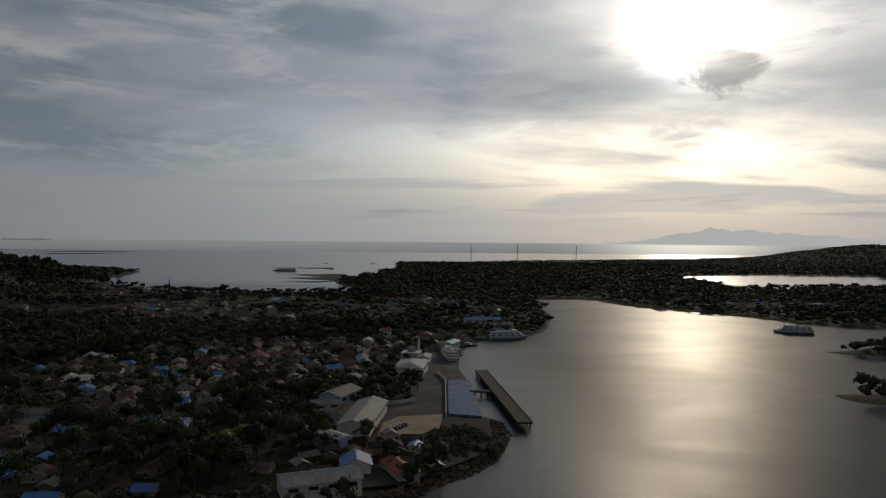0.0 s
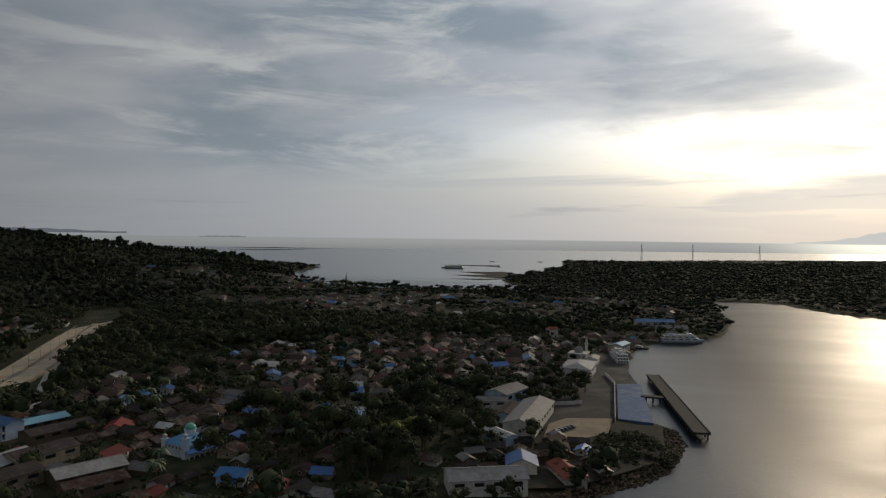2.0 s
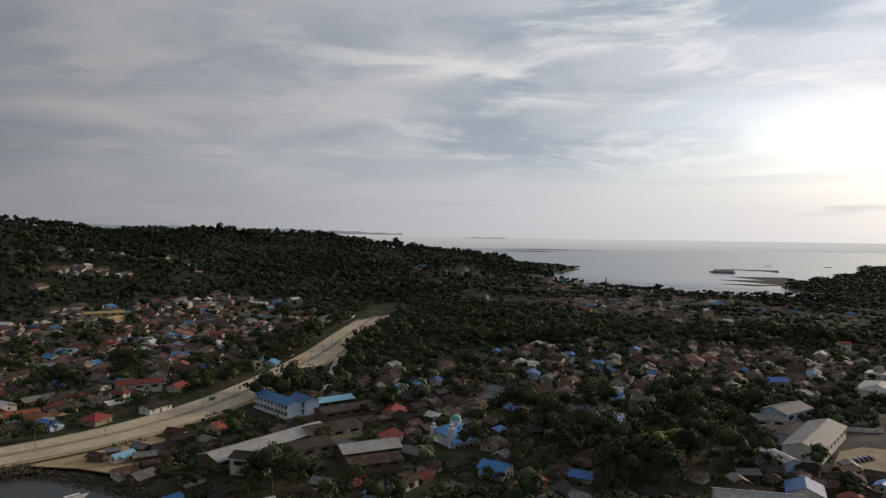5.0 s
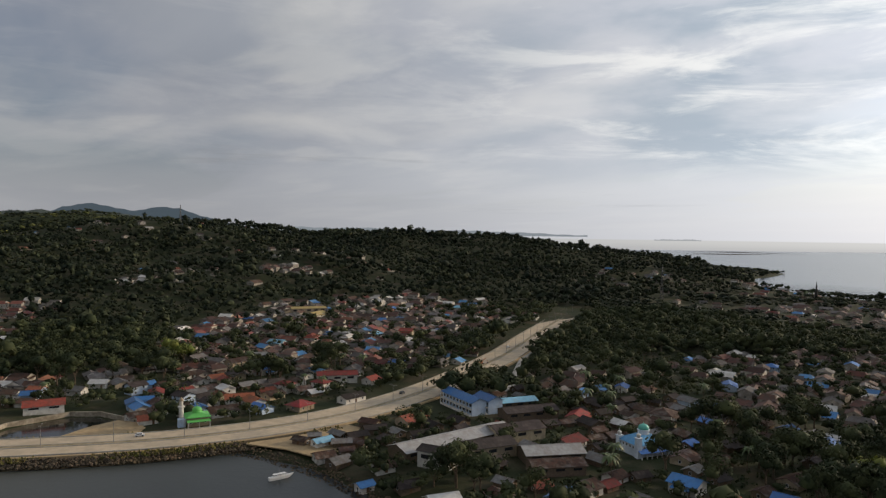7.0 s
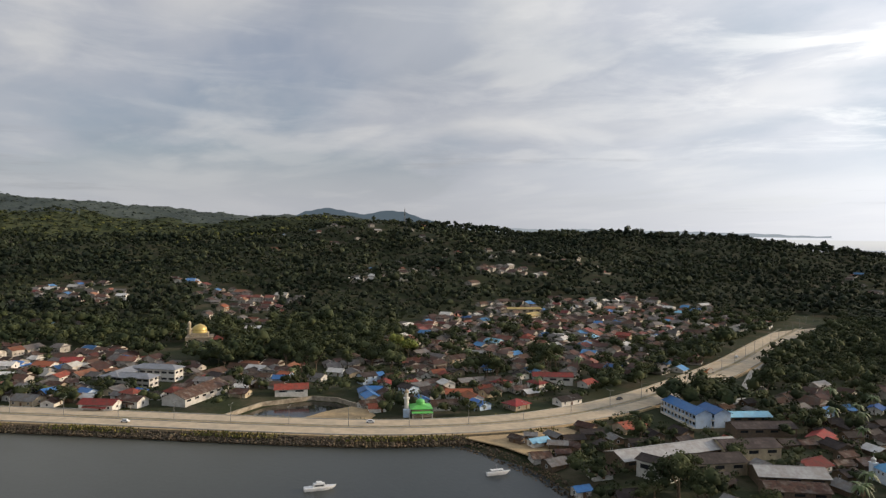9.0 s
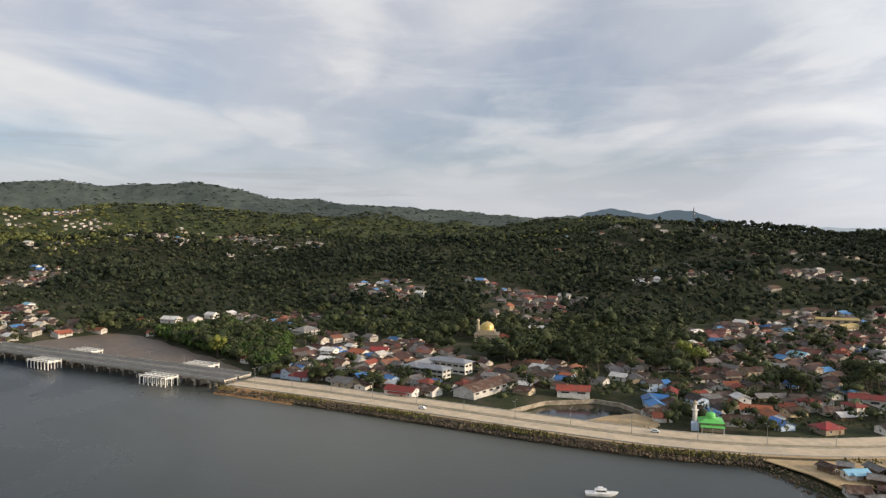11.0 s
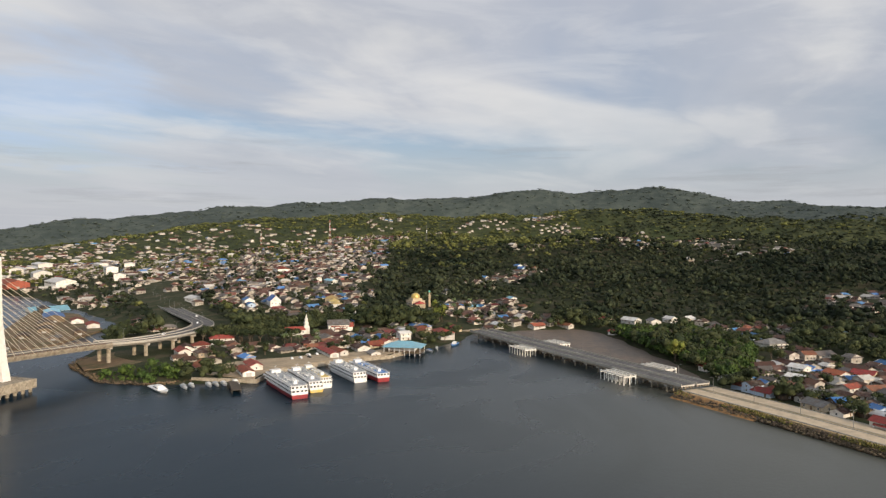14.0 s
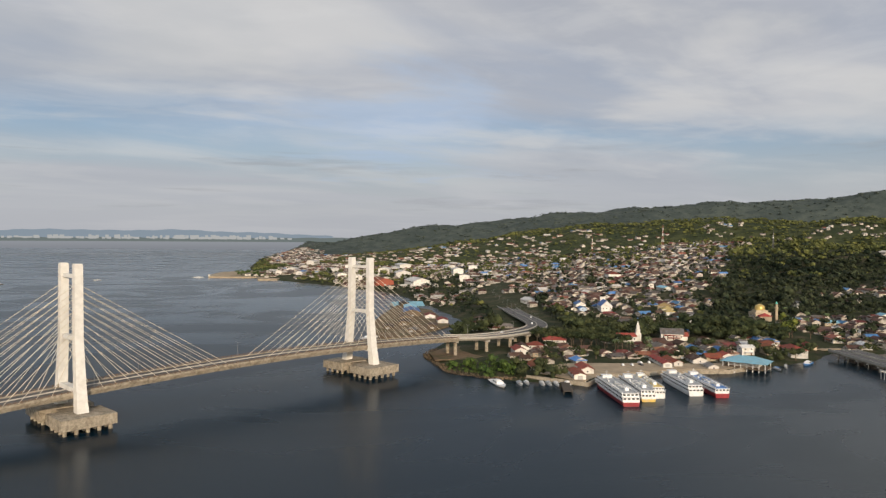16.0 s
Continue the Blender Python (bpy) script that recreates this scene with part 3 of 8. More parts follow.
# ---- the lie of the land ----
# hills: x, y, height, radius
RIDGE_WEST = [(-3810, -540, 99, 260), (-3750, -870, 70, 260), (-3660, -1190, 219, 260), (-3540, -1500, 119, 260), (-3400, -1810, 193, 260), (-3230,
    -2100, 123, 260), (-3030, -2370, 129, 260), (-2820, -2630, 116, 260), (-2580, -2860, 72, 260), (-2320, -3070, 81, 260), (-2040, -3260, 73, 260)]
RIDGE_SOUTH = [(-1750, -3430, 84, 260), (-1440, -3570, 50, 260), (-1520, -4400, 60, 300), (-3150, 1150, 122, 420), (-3300, 580, 44, 420), (-3350, 0,
    136, 420), (-3300, -580, 112, 420), (-2900, -1670, 31, 420), (-2570, -2150, 45, 420), (-2150, -2570, 114, 420), (2450, 3940, 70, 330), (1970,
    4040, 20, 350)]
FOOTHILLS = [(-2630, 610, 78, 300), (-2670, -420, 41, 300), (-2540, -920, 134, 300), (-2310, -1390, 98, 300), (-2010, -1810, 83, 300), (-1620, -2160,
    50, 300), (-1180, -2430, 24, 300), (-870, 1200, 2, 210), (-1030, 1060, 43, 210), (-1170, 910, 36, 210), (-1280, 740, 13, 210), (-1370, 550, 56,
    210), (-1440, 360, 38, 210), (-1470, 150, 33, 210), (-1480, -50, 18, 210), (-1460, -260, 46, 210)]
FOOTHILLS_SOUTH = [(-1410, -460, 19, 210), (-1330, -650, 38, 210), (-1300, -1090, 76, 300), (-850, -1470, 15, 300), (-780, 700, 8, 170), (-910, 530,
    28, 170), (-1000, 320, 13, 170), (-1040, 110, 15, 170), (-1040, -110, 11, 170), (-1000, -320, 11, 170), (-910, -520, 5, 170), (-780, -700, 9,
    170), (-620, -850, 7, 170), (-920, 1660, 9, 260), (-900, 1380, 29, 200), (-1870, 1170, 89, 330), (-1490, 1340, 7, 330)]
# coast
COAST_PORT = [(-12, 272), (-5, 284), (12, 301), (21, 315), (29, 341), (32, 361), (32, 389), (22, 401), (20, 469), (12, 528), (17, 636), (38, 697),
    (107, 756), (137, 891), (147, 1038), (144, 1183)]
COAST_PENINSULA = [(206, 1189), (250, 1172), (292, 1051), (365, 978), (414, 913), (436, 855), (477, 831), (560, 770), (800, 690), (1500, 700), (4900,
    500), (4900, 3300), (2600, 4050), (2070, 4150), (1239, 3700), (303, 3240), (-190, 2800), (-150, 2300), (-215, 1900)]
COAST_SEA = [(-245, 1584), (-188, 1443), (-115, 1290), (-150, 1275), (-232, 1300), (-342, 1250), (-427, 1263), (-567, 1330), (-645, 1390), (-740, 1560),
    (-795, 1676), (-800, 1790), (-860, 2010), (-1050, 2060), (-1290, 2130), (-1560, 2260), (-1720, 2380), (-1800, 2600), (-1780, 2860), (-1870, 3030),
    (-2150, 3060), (-2600, 3150), (-4900, 4300), (-4900, -4900)]
COAST_BAY = [(-1500, -4900), (-1150, -4000), (-880, -3334), (-560, -2300), (-450, -1840), (-343, -1759), (-407, -1685), (-503, -1337), (-530, -1126),
    (-480, -900), (-430, -720), (-366, -640), (-307, -556), (-276, -525), (-257, -451), (-274, -415), (-318, -366), (-347, -383), (-409, -372), (-443,
    -355), (-492, -359), (-548, -360), (-600, -375), (-665, -340), (-702, -306), (-683, -271), (-601, -200), (-549, -157), (-490, -112), (-451, -121),
    (-414, -48), (-371, 16), (-341, 58), (-324, 97), (-309, 141), (-285, 152), (-256, 158), (-234, 159), (-200, 158), (-130, 190), (-60, 240)]
ISLET_A = [(349, 639), (420, 600), (560, 560), (640, 640), (520, 690), (400, 668)]
ISLET_B = [(255, 462), (262, 440), (330, 410), (420, 430), (400, 470), (320, 475)]
HILLS = np.array(RIDGE_WEST + RIDGE_SOUTH + FOOTHILLS + FOOTHILLS_SOUTH, float)
POND = [(-386, 52), (-406, 72), (-410, 100), (-402, 111), (-386, 117), (-372, 110), (-371, 88)]
LAGOON = [(656, 1980), (942, 2090), (1250, 2050), (1100, 1620), (800, 1530), (600, 1430)]
MAINLAND = COAST_PORT + COAST_PENINSULA + COAST_SEA + COAST_BAY


def within(outline, x, y):
    c = np.zeros(x.shape, bool)
    for (x0, y0), (x1, y1) in zip(outline, outline[1:] + outline[:1]):
        if y0 != y1:
            c ^= ((y0 > y) != (y1 > y)) & (x < (x1 - x0) * (y - y0) / (y1 - y0) + x0)
    return c


def off_line(line, x, y, closed=False):
    """Distance from a line in plan."""
    d = np.full(x.shape, 1e9)
    for a, b in zip(line, line[1:] + (line[:1] if closed else [])):
        bx, by = b[0] - a[0], b[1] - a[1]
        t = np.clip(((x - a[0]) * bx + (y - a[1]) * by) / max(bx * bx + by * by, 1e-6), 0, 1)
        d = np.minimum(d, np.hypot(x - a[0] - t * bx, y - a[1] - t * by))
    return d


def inland(x, y):
    """Metres from the shore, negative in the water."""
    best = None
    for outline in (MAINLAND, ISLET_A, ISLET_B):
        d = off_line(outline, x, y, True)
        d = np.where(within(outline, x, y), d, -d)
        best = d if best is None else np.maximum(best, d)
    for outline in (POND, LAGOON):
        d = off_line(outline, x, y, True)
        best = np.minimum(best, np.where(within(outline, x, y), -d, d))
    return best


def rough(x, y):
    """Knolls and gullies, in metres, from crossed waves."""
    r = np.sin(x * 0.011 + 1.3 * np.sin(y * 0.007)) * np.sin(y * 0.013 + 1.1 * np.sin(x * 0.006))
    return r + 0.5 * np.sin(x * 0.029 + 2.0 * np.sin(y * 0.017)) * np.sin(y * 0.031 + 0.7)


def height(x, y, shore=None):
    x, y = np.atleast_1d(np.asarray(x, float)), np.atleast_1d(np.asarray(y, float))
    s = inland(x, y) if shore is None else shore
    s = s + np.where(abs(s) < 60, 1.6 * np.sin(x * 0.11 + y * 0.05) + 1.2 * np.sin(y * 0.17 - x * 0.07), 0)
    hills = np.zeros(x.shape)
    for hx, hy, h, r in HILLS:
        hills += h * np.exp(-((x - hx) ** 2 + (y - hy) ** 2) / (2 * r * r))
    hills *= np.clip(s / 120, 0, 1)
    return np.clip(s * 0.14, -4.0, 2.6) + hills + rough(x, y) * np.clip(hills * 0.09, 0, 11) * (1 + 0.9 * np.exp(-((np.hypot(x, y) - 1020) / 240) ** 2))


def spot_height(x, y):
    return float(height(x, y)[0])


def grid_steps(lo, fine_lo, fine_hi, hi, fine):
    out = list(np.arange(fine_lo, fine_hi + 1, fine))
    step, p = fine, fine_hi
    while p < hi:
        step = min(step * 1.09, 62)
        p += step
        out.append(p)
    step, p = fine, fine_lo
    while p > lo:
        step = min(step * 1.09, 62)
        p -= step
        out.insert(0, p)
    return np.array(out)


def build_ground():
    xs, ys = grid_steps(-4900, -900, 480, 4900, 10), grid_steps(-4900, -760, 1150, 4900, 10)
    gx, gy = np.meshgrid(xs, ys)
    gz = height(gx.ravel(), gy.ravel())
    n, m = len(xs), len(ys)
    i = (np.arange(m - 1)[:, None] * n + np.arange(n - 1)[None, :]).ravel()
    data = bpy.data.meshes.new("ground")
    data.from_pydata(np.stack([gx.ravel(), gy.ravel(), gz], 1).tolist(), [], np.stack([i, i + 1, i + n + 1, i + n], 1).tolist())
    data.materials.append(EARTH)
    data.materials.append(SCRUB)
    data.materials.append(RIDGE_SCRUB_HAZY)
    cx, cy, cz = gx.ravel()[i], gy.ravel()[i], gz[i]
    # faces of the far ridges take the ground tone with haze in it
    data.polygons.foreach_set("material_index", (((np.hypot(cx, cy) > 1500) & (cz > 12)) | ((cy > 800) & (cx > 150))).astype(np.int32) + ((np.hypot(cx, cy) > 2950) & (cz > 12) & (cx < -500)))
    data.polygons.foreach_set("use_smooth", [True] * len(data.polygons))
    tagged(new("ground", data), "earth and scrub ground rising to wooded hills", "ground", "", "structure")
    sea = Shape().add([(-6000, -6000, 0), (6000, -6000, 0), (6000, 6000, 0), (-6000, 6000, 0)], [(0, 1, 2, 3)])
    structure("water", sea, WATER, "calm grey bay and sea water", "water")


build_ground()

# ---- causeway, low bridge, main bridge ----
ROAD = curve_line([(-462, -118, 3.2), (-425, -50, 3.2), (-386, 17, 3.2), (-354, 72, 3.2), (-330, 120, 3.2), (-318, 168, 3.2), (-317, 211, 3.2),
                   (-326, 258, 3.4), (-347, 315, 3.6), (-389, 405, 4.2), (-451, 514, 5.0), (-520, 640, 6.2), (-548, 700, 7.0)], 8)
LOW_BRIDGE = [(-462, -118, 6.4), (-595, -360, 6.4)]


def build_road():
    body = Shape().sweep(ROAD, [(-16.5, -5), (17.5, -5), (15.5, 0), (-15.5, 0)])
    berm = Shape().sweep(ROAD[:44], [(-25.2, -5.5), (-15.7, -5), (-15.7, -0.05), (-17.8, -0.35), (-22.2, -3.0)])
    raw = Shape().sweep(ROAD[:9], [(-28.5, -5.5), (-16.6, -5), (-15.75, 0.02), (-18.6, -0.2), (-23.2, -2.6)])
    structure("earth_slope", raw, RAW_EARTH, "raw orange earth slope at the head of the low bridge", "embankment")
    structure("berm", berm, BERM, "dark earth berm with grass below the shore road", "embankment")
    structure("causeway", body, SAND, "sandy embankment of the shore road", "embankment")
    for side in (-1, 1):
        lane = Shape().sweep(ROAD, [(side * 7.6 - 5.6, 0.0), (side * 7.6 + 5.6, 0.0), (side * 7.6 + 5.6, 0.25), (side * 7.6 - 5.6, 0.25)])
        road = structure("road", lane, ROADWAY, "pale dusty concrete carriageway along the shore", "road")
        kerb = Shape().sweep(ROAD, [(side * 1.75 - 0.15, 0.0), (side * 1.75 + 0.15, 0.0), (side * 1.75 + 0.15, 0.55), (side * 1.75 - 0.15, 0.55)])
        part("kerb", kerb, CONCRETE, road)
        edge = Shape().sweep(ROAD, [(side * 13.5 - 0.2, 0.0), (side * 13.5 + 0.2, 0.0), (side * 13.5 + 0.2, 0.6), (side * 13.5 - 0.2, 0.6)])
        part("kerb", edge, CONCRETE, road)
    strip = Shape().sweep(ROAD, [(-1.6, 0.0), (1.6, 0.0), (1.6, 0.4), (-1.6, 0.4)])
    structure("median", strip, DUST, "dusty earth strip between the two carriageways", "median")


build_road()
LANE = curve_line([(-402, 452, 4.3), (-373, 411, 3.9), (-343, 372, 3.5), (-312, 332, 3.2), (-302, 306, 3.1)], 6)
structure("road", Shape().sweep(LANE, [(-2.6, -1.5), (2.6, -1.5), (2.6, 0.1), (-2.6, 0.1)]), CONCRETE, "narrow grey concrete lane below the shore road", "road")


def build_low_bridge():
    (ax, ay, az), (bx, by, bz) = LOW_BRIDGE
    a, b = Vector((ax, ay, 0)), Vector((bx, by, 0))
    length, turn = (b - a).length, math.atan2(by - ay, bx - ax)
    at = pose(ax, ay, 0, 0, 0, math.degrees(turn)) @ pose(0, 2.2, 0)
    bridge = thing("low_bridge", "low grey concrete bridge on short piers beside the shore road", "bridge", at)
    for side in (-1, 1):
        deck = Shape().box(0, side * 6.5 - 5.6, az - 0.9, length, side * 6.5 + 5.6, az)
        d = part("deck", deck, CONCRETE, bridge)
        part("carriageway", Shape().box(0, side * 6.5 - 4.8, az + 0.004, length, side * 6.5 + 4.8, az + 0.12), ASPHALT, d, "grey asphalt carriageway")
        for o in (-5.45, 5.45):
            part("parapet", Shape().box(0, side * 6.5 + o - 0.15, az, length, side * 6.5 + o + 0.15, az + 1.0), CONCRETE, d)
        for k in range(5):
            part("girder", Shape().box(0, side * 6.5 - 4.6 + k * 2.3 - 0.35, az - 2.0, length, side * 6.5 - 4.6 + k * 2.3 + 0.35, az - 0.9), CONCRETE_OLD, bridge)
    n = round(length / 14)
    cap = Shape().box(-0.9, -12.0, az - 3.0, 0.9, 12.0, az - 2.0).mesh("pier_cap", CONCRETE)
    pile = Shape().lathe([(0.55, -4), (0.55, az - 3.0)], 8).mesh("pile", CONCRETE_OLD)
    for i in range(1, n):
        c = part("pier_cap", cap, None, bridge, at=pose(length * i / n, 0, 0))
        for o in (-10.5, -5.2, 0, 5.2, 10.5):
            part("pile", pile, None, c, at=pose(0, o, 0))
    return bridge


build_low_bridge()


def build_dolphins():
    """Open concrete frames on piles that stand beside the low bridge."""
    (ax, ay, az), (bx, by, bz) = LOW_BRIDGE
    turn = math.degrees(math.atan2(by - ay, bx - ax))
    for s, o in ((51, 21.5), (171, 21.5), (58, -21.5), (183, -21.5)):
        f = thing("pile_frame", "white concrete frame on slender piles beside the low bridge", "pile frame", pose(ax, ay, 0, 0, 0, turn) @ pose(s, o, 0), group="pile frames")
        for x in np.linspace(-12, 12, 7):
            part("cross_beam", Shape().box(x - 0.35, -5.4, 5.0, x + 0.35, 5.4, 6.0), TOWER_WHITE, f)
            for y in (-5, 0, 5):
                part("pile", Shape().lathe([(0.4, -4), (0.4, 5.02)], 8, at=pose(x, y, 0)), TOWER_WHITE, f)
        for y in (-5, 0, 5):
            part("long_beam", Shape().box(-12.5, y - 0.4, 6.0, 12.5, y + 0.4, 6.7), TOWER_WHITE, f)


build_dolphins()

TOWER_A, TOWER_B = Vector((-199.5, -478.0, 0)), Vector((-11.0, -416.8, 0))
AXIS = (TOWER_A - TOWER_B).normalized()
HEAD = math.degrees(math.atan2(AXIS.y, AXIS.x))
TOP = 84.5


def deck_height(s):
    """s: metres past tower A towards the town."""
    return 21.9 - 0.0002 * (max(s, -240) + 60) ** 2 + min(0.0, s + 240) * 0.03


def build_main_bridge():
    bridge = thing("cable_stayed_bridge", "white two-tower cable-stayed road bridge over the bay", "bridge", pose(TOWER_A.x, TOWER_A.y, 0, 0, 0, HEAD))
    span = (TOWER_A - TOWER_B).length
    line = [(s, 0, deck_height(s)) for s in np.arange(-span - 300, 98, 6.0)]
    deck = part("deck", Shape().sweep(line, [(-11.2, -0.5), (-9.8, -2.9), (9.8, -2.9), (11.2, -0.5), (11.2, 0), (-11.2, 0)]), CONCRETE_OLD, bridge, "weathered concrete box deck")
    part("carriageway", Shape().sweep(line, [(-8.2, 0.004), (8.2, 0.004), (8.2, 0.1), (-8.2, 0.1)]), ASPHALT, deck, "grey asphalt carriageway")
    part("median_kerb", Shape().sweep(line, [(-0.3, 0.1), (0.3, 0.1), (0.3, 0.7), (-0.3, 0.7)]), CONCRETE, deck)
    for o in (-10.9, -8.4, 8.4, 10.9):
        tall = abs(o) > 9
        part("kerb", Shape().sweep(line, [(o - 0.2, 0), (o + 0.2, 0), (o + 0.2, 0.35), (o - 0.2, 0.35)]), CONCRETE_OLD, deck)
        if tall:
            for h in (0.8, 1.3):
                part("rail", Shape().sweep(line, [(o - 0.07, h), (o + 0.07, h), (o + 0.07, h + 0.14), (o - 0.07, h + 0.14)]), RAIL_BROWN, deck, "brown painted handrail")
    post = Shape().box(-0.14, -0.14, 0.3, 0.14, 0.14, 1.36).mesh("rail_post", RAIL_BROWN)
    for s in np.arange(-span - 110, 96, 3.0):
        for o in (-10.9, 10.9):
            part("rail_post", post, None, deck, at=pose(s, o, deck_height(s)))
    for x in (0.0, -span):
        tower = part("tower", tower_shape(), TOWER_WHITE, bridge, "white H-shaped tower with inward-leaning legs", at=pose(x, 0, 0))
        part("crossbeam", Shape().box(-1.3, -10.2, 44.6, 1.3, 10.2, 46.8), TOWER_WHITE, tower)
        part("crossbeam", Shape().box(-1.1, -9.5, 77.0, 1.1, 9.5, 78.8), TOWER_WHITE, tower)
        part("crossbeam", Shape().box(-2.0, -14, 17.5, 2.0, 14, 20.4), TOWER_WHITE, tower)
        for o in (-15.5, 15.5):
            cap = part("pile_cap", Shape().box(-13.5, o - 11, 2.7, 13.5, o + 11, 8.2), CONCRETE_OLD, bridge, "weathered concrete pile cap above the water", at=pose(x, 0, 0))
            pile = Shape().lathe([(1.0, -5), (1.0, 2.72)], 10).mesh("pile", CONCRETE_OLD)
            for px in (-11, -5.5, 0, 5.5, 11):
                for py in (-8.5, -3, 3, 8.5):
                    part("pile", pile, None, cap, at=pose(px, o + py, 0))
        part("tie_beam", Shape().box(-6, -4.5, 3.2, 6, 4.5, 7.6), CONCRETE_OLD, bridge, at=pose(x, 0, 0))
        for side in (-1, 1):
            for way in (-1, 1):
                for i in range(11):
                    foot, top = x + way * (12.5 + i * 7.4), 40.5 + i * 3.25
                    part("stay_cable", Shape().rod((x + way * 1.9, side * (10.6 - (top - 40) * 0.015), top), (foot, side * 10.3, deck_height(foot) + 0.2), 0.15, sides=5), STAY, bridge)


def tower_shape():
    s = Shape()
    for side in (-1, 1):
        rings = []
        for z, o, w, d in ((8.4, 15.2, 5.6, 5.4), (20, 13.2, 5.0, 4.6), (46, 10.4, 4.3, 3.9), (83.2, 10.0, 4.1, 3.7), (TOP, 10.0, 3.6, 3.2)):
            rings.append([(-w / 2, side * o - d / 2, z), (w / 2, side * o - d / 2, z), (w / 2, side * o + d / 2, z), (-w / 2, side * o + d / 2, z)])
        verts = [p for r in rings for p in r]
        faces = [(3, 2, 1, 0), (16, 17, 18, 19)]
        for k in range(4):
            faces += [(k * 4 + i, k * 4 + (i + 1) % 4, k * 4 + 4 + (i + 1) % 4, k * 4 + 4 + i) for i in range(4)]
        s.add(verts, faces)
    return s


build_main_bridge()

RAMP_START = TOWER_A + AXIS * 96
RAMP = curve_line([(RAMP_START.x, RAMP_START.y, deck_height(96)), (-319, -510, 15.5), (-358, -523, 14.0), (-401, -548, 12.5), (-435, -582, 11.5), (-465, -640, 10.2),
                   (-487, -690, 9.4), (-508, -735, 9.0), (-552, -833, 8.3), (-583, -895, 8.3), (-632, -962, 9.5), (-684, -1013, 12.0)], 7)


def build_ramp():
    ramp_road = thing("ramp_viaduct", "curving concrete approach viaduct on round columns", "viaduct")
    deck = part("deck", Shape().sweep(RAMP, [(-10.5, -0.6), (-8.5, -2.2), (8.5, -2.2), (10.5, -0.6), (10.5, 0), (-10.5, 0)]), CONCRETE, ramp_road)
    part("carriageway", Shape().sweep(RAMP, [(-9.6, 0.004), (9.6, 0.004), (9.6, 0.1), (-9.6, 0.1)]), ASPHALT, deck, "grey asphalt carriageway")
    for o in (-10.2, 0, 10.2):
        part("parapet", Shape().sweep(RAMP, [(o - 0.2, 0), (o + 0.2, 0), (o + 0.2, 1.0), (o - 0.2, 1.0)]), CONCRETE, deck)
    for p, turn in along(RAMP, 32, 2)[:7]:
        g = max(-2.0, spot_height(p.x, p.y) - 0.6)
        at = pose(p.x, p.y, 0, 0, 0, math.degrees(turn))
        cap = part("column_cap", Shape().box(-1.3, -9, p.z - 3.9, 1.3, 9, p.z - 2.2), CONCRETE, ramp_road, at=at)
        for o in (-6, 6):
            part("column", Shape().lathe([(1.5, g), (1.5, p.z - 3.9)], 12), CONCRETE_OLD, ramp_road, at=at @ pose(0, o, 0))


build_ramp()


# ---- houses ----
# houses that stand out: x, y, turn, length, width, wall height, roof (10 and more: hipped)
PORT_HOUSES = [(-195, 373, 38, 15, 10, 4, 4), (-220, 436, 118, 13, 9, 4, 4), (-206, 338, 106, 12, 11, 5, 10), (-229, 516, 11, 9, 8, 6, 14), (-142,
    251, 3, 11, 9, 5, 4), (-123, 243, 102, 14, 10, 4, 1), (-260, 378, 112, 9, 7, 4, 4), (-267, 346, 100, 8, 7, 4, 4), (-36, 297, 100, 13, 12, 5, 4),
    (-17, 293, 115, 20, 9, 4, 1), (-127, 348, 114, 13, 9, 4, 4), (-80, 515, 33, 12, 9, 4, 4), (-213, 884, 119, 11, 9, 12, 6)]
MARKET_HOUSES = [(-56, 694, 34, 9, 8, 10, 2), (-31, 456, 20, 16, 12, 4, 10), (-374, 268, 108, 10, 8, 4, 1), (-343, 199, 106, 11, 10, 4, 11), (-341,
    231, 98, 15, 8, 4, 5), (-527, 382, 111, 10, 8, 4, 17), (-521, 412, 37, 12, 9, 5, 1), (-609, 556, 29, 12, 9, 4, 17), (-636, 616, 93, 14, 8, 5, 6),
    (-518, 546, 110, 20, 12, 4, 3), (-520, 586, 121, 14, 9, 5, 6), (-225, 160, 88, 6, 5, 3.5, 4)]
SHORE_HOUSES = [(-164, 205, 101, 11, 9, 4, 4), (-165, 217, 90, 13, 9, 4, 0), (-283, 229, 98, 15, 9, 4, 1), (-233, 300, 115, 13, 9, 4, 1), (-206, 260,
    98, 14, 10, 4, 1), (-407, 137, 65, 10, 7, 3.5, 4), (-419, 148, 159, 11, 8, 4, 1), (-454, 114, 45, 10, 8, 4, 3), (-466, 130, 54, 10, 8, 4, 6),
    (-357, 161, 82, 14, 9, 4, 0), (-378, 180, 69, 15, 9, 4, 2), (-366, 183, 1, 12, 9, 4, 2)]
POND_HOUSES = [(-351, 180, 12, 11, 8, 3.5, 4), (-405, 184, 1, 9, 8, 4, 6), (-538, 288, 37, 12, 9, 4, 7), (-470, 221, 106, 15, 9, 7, 0), (-540, 321,
    130, 9, 9, 5, 11), (-230, 518, 36, 10, 9, 5, 14), (-558, -74, 64, 12, 9, 6, 6), (-559, -51, 54, 14, 9, 4, 2), (-569, -35, 73, 14, 9, 4, 1), (-451,
    -49, 56, 14, 11, 4, 3), (-423, -12, 61, 19, 9, 5, 1), (-426, 4, 48, 14, 9, 5, 0)]
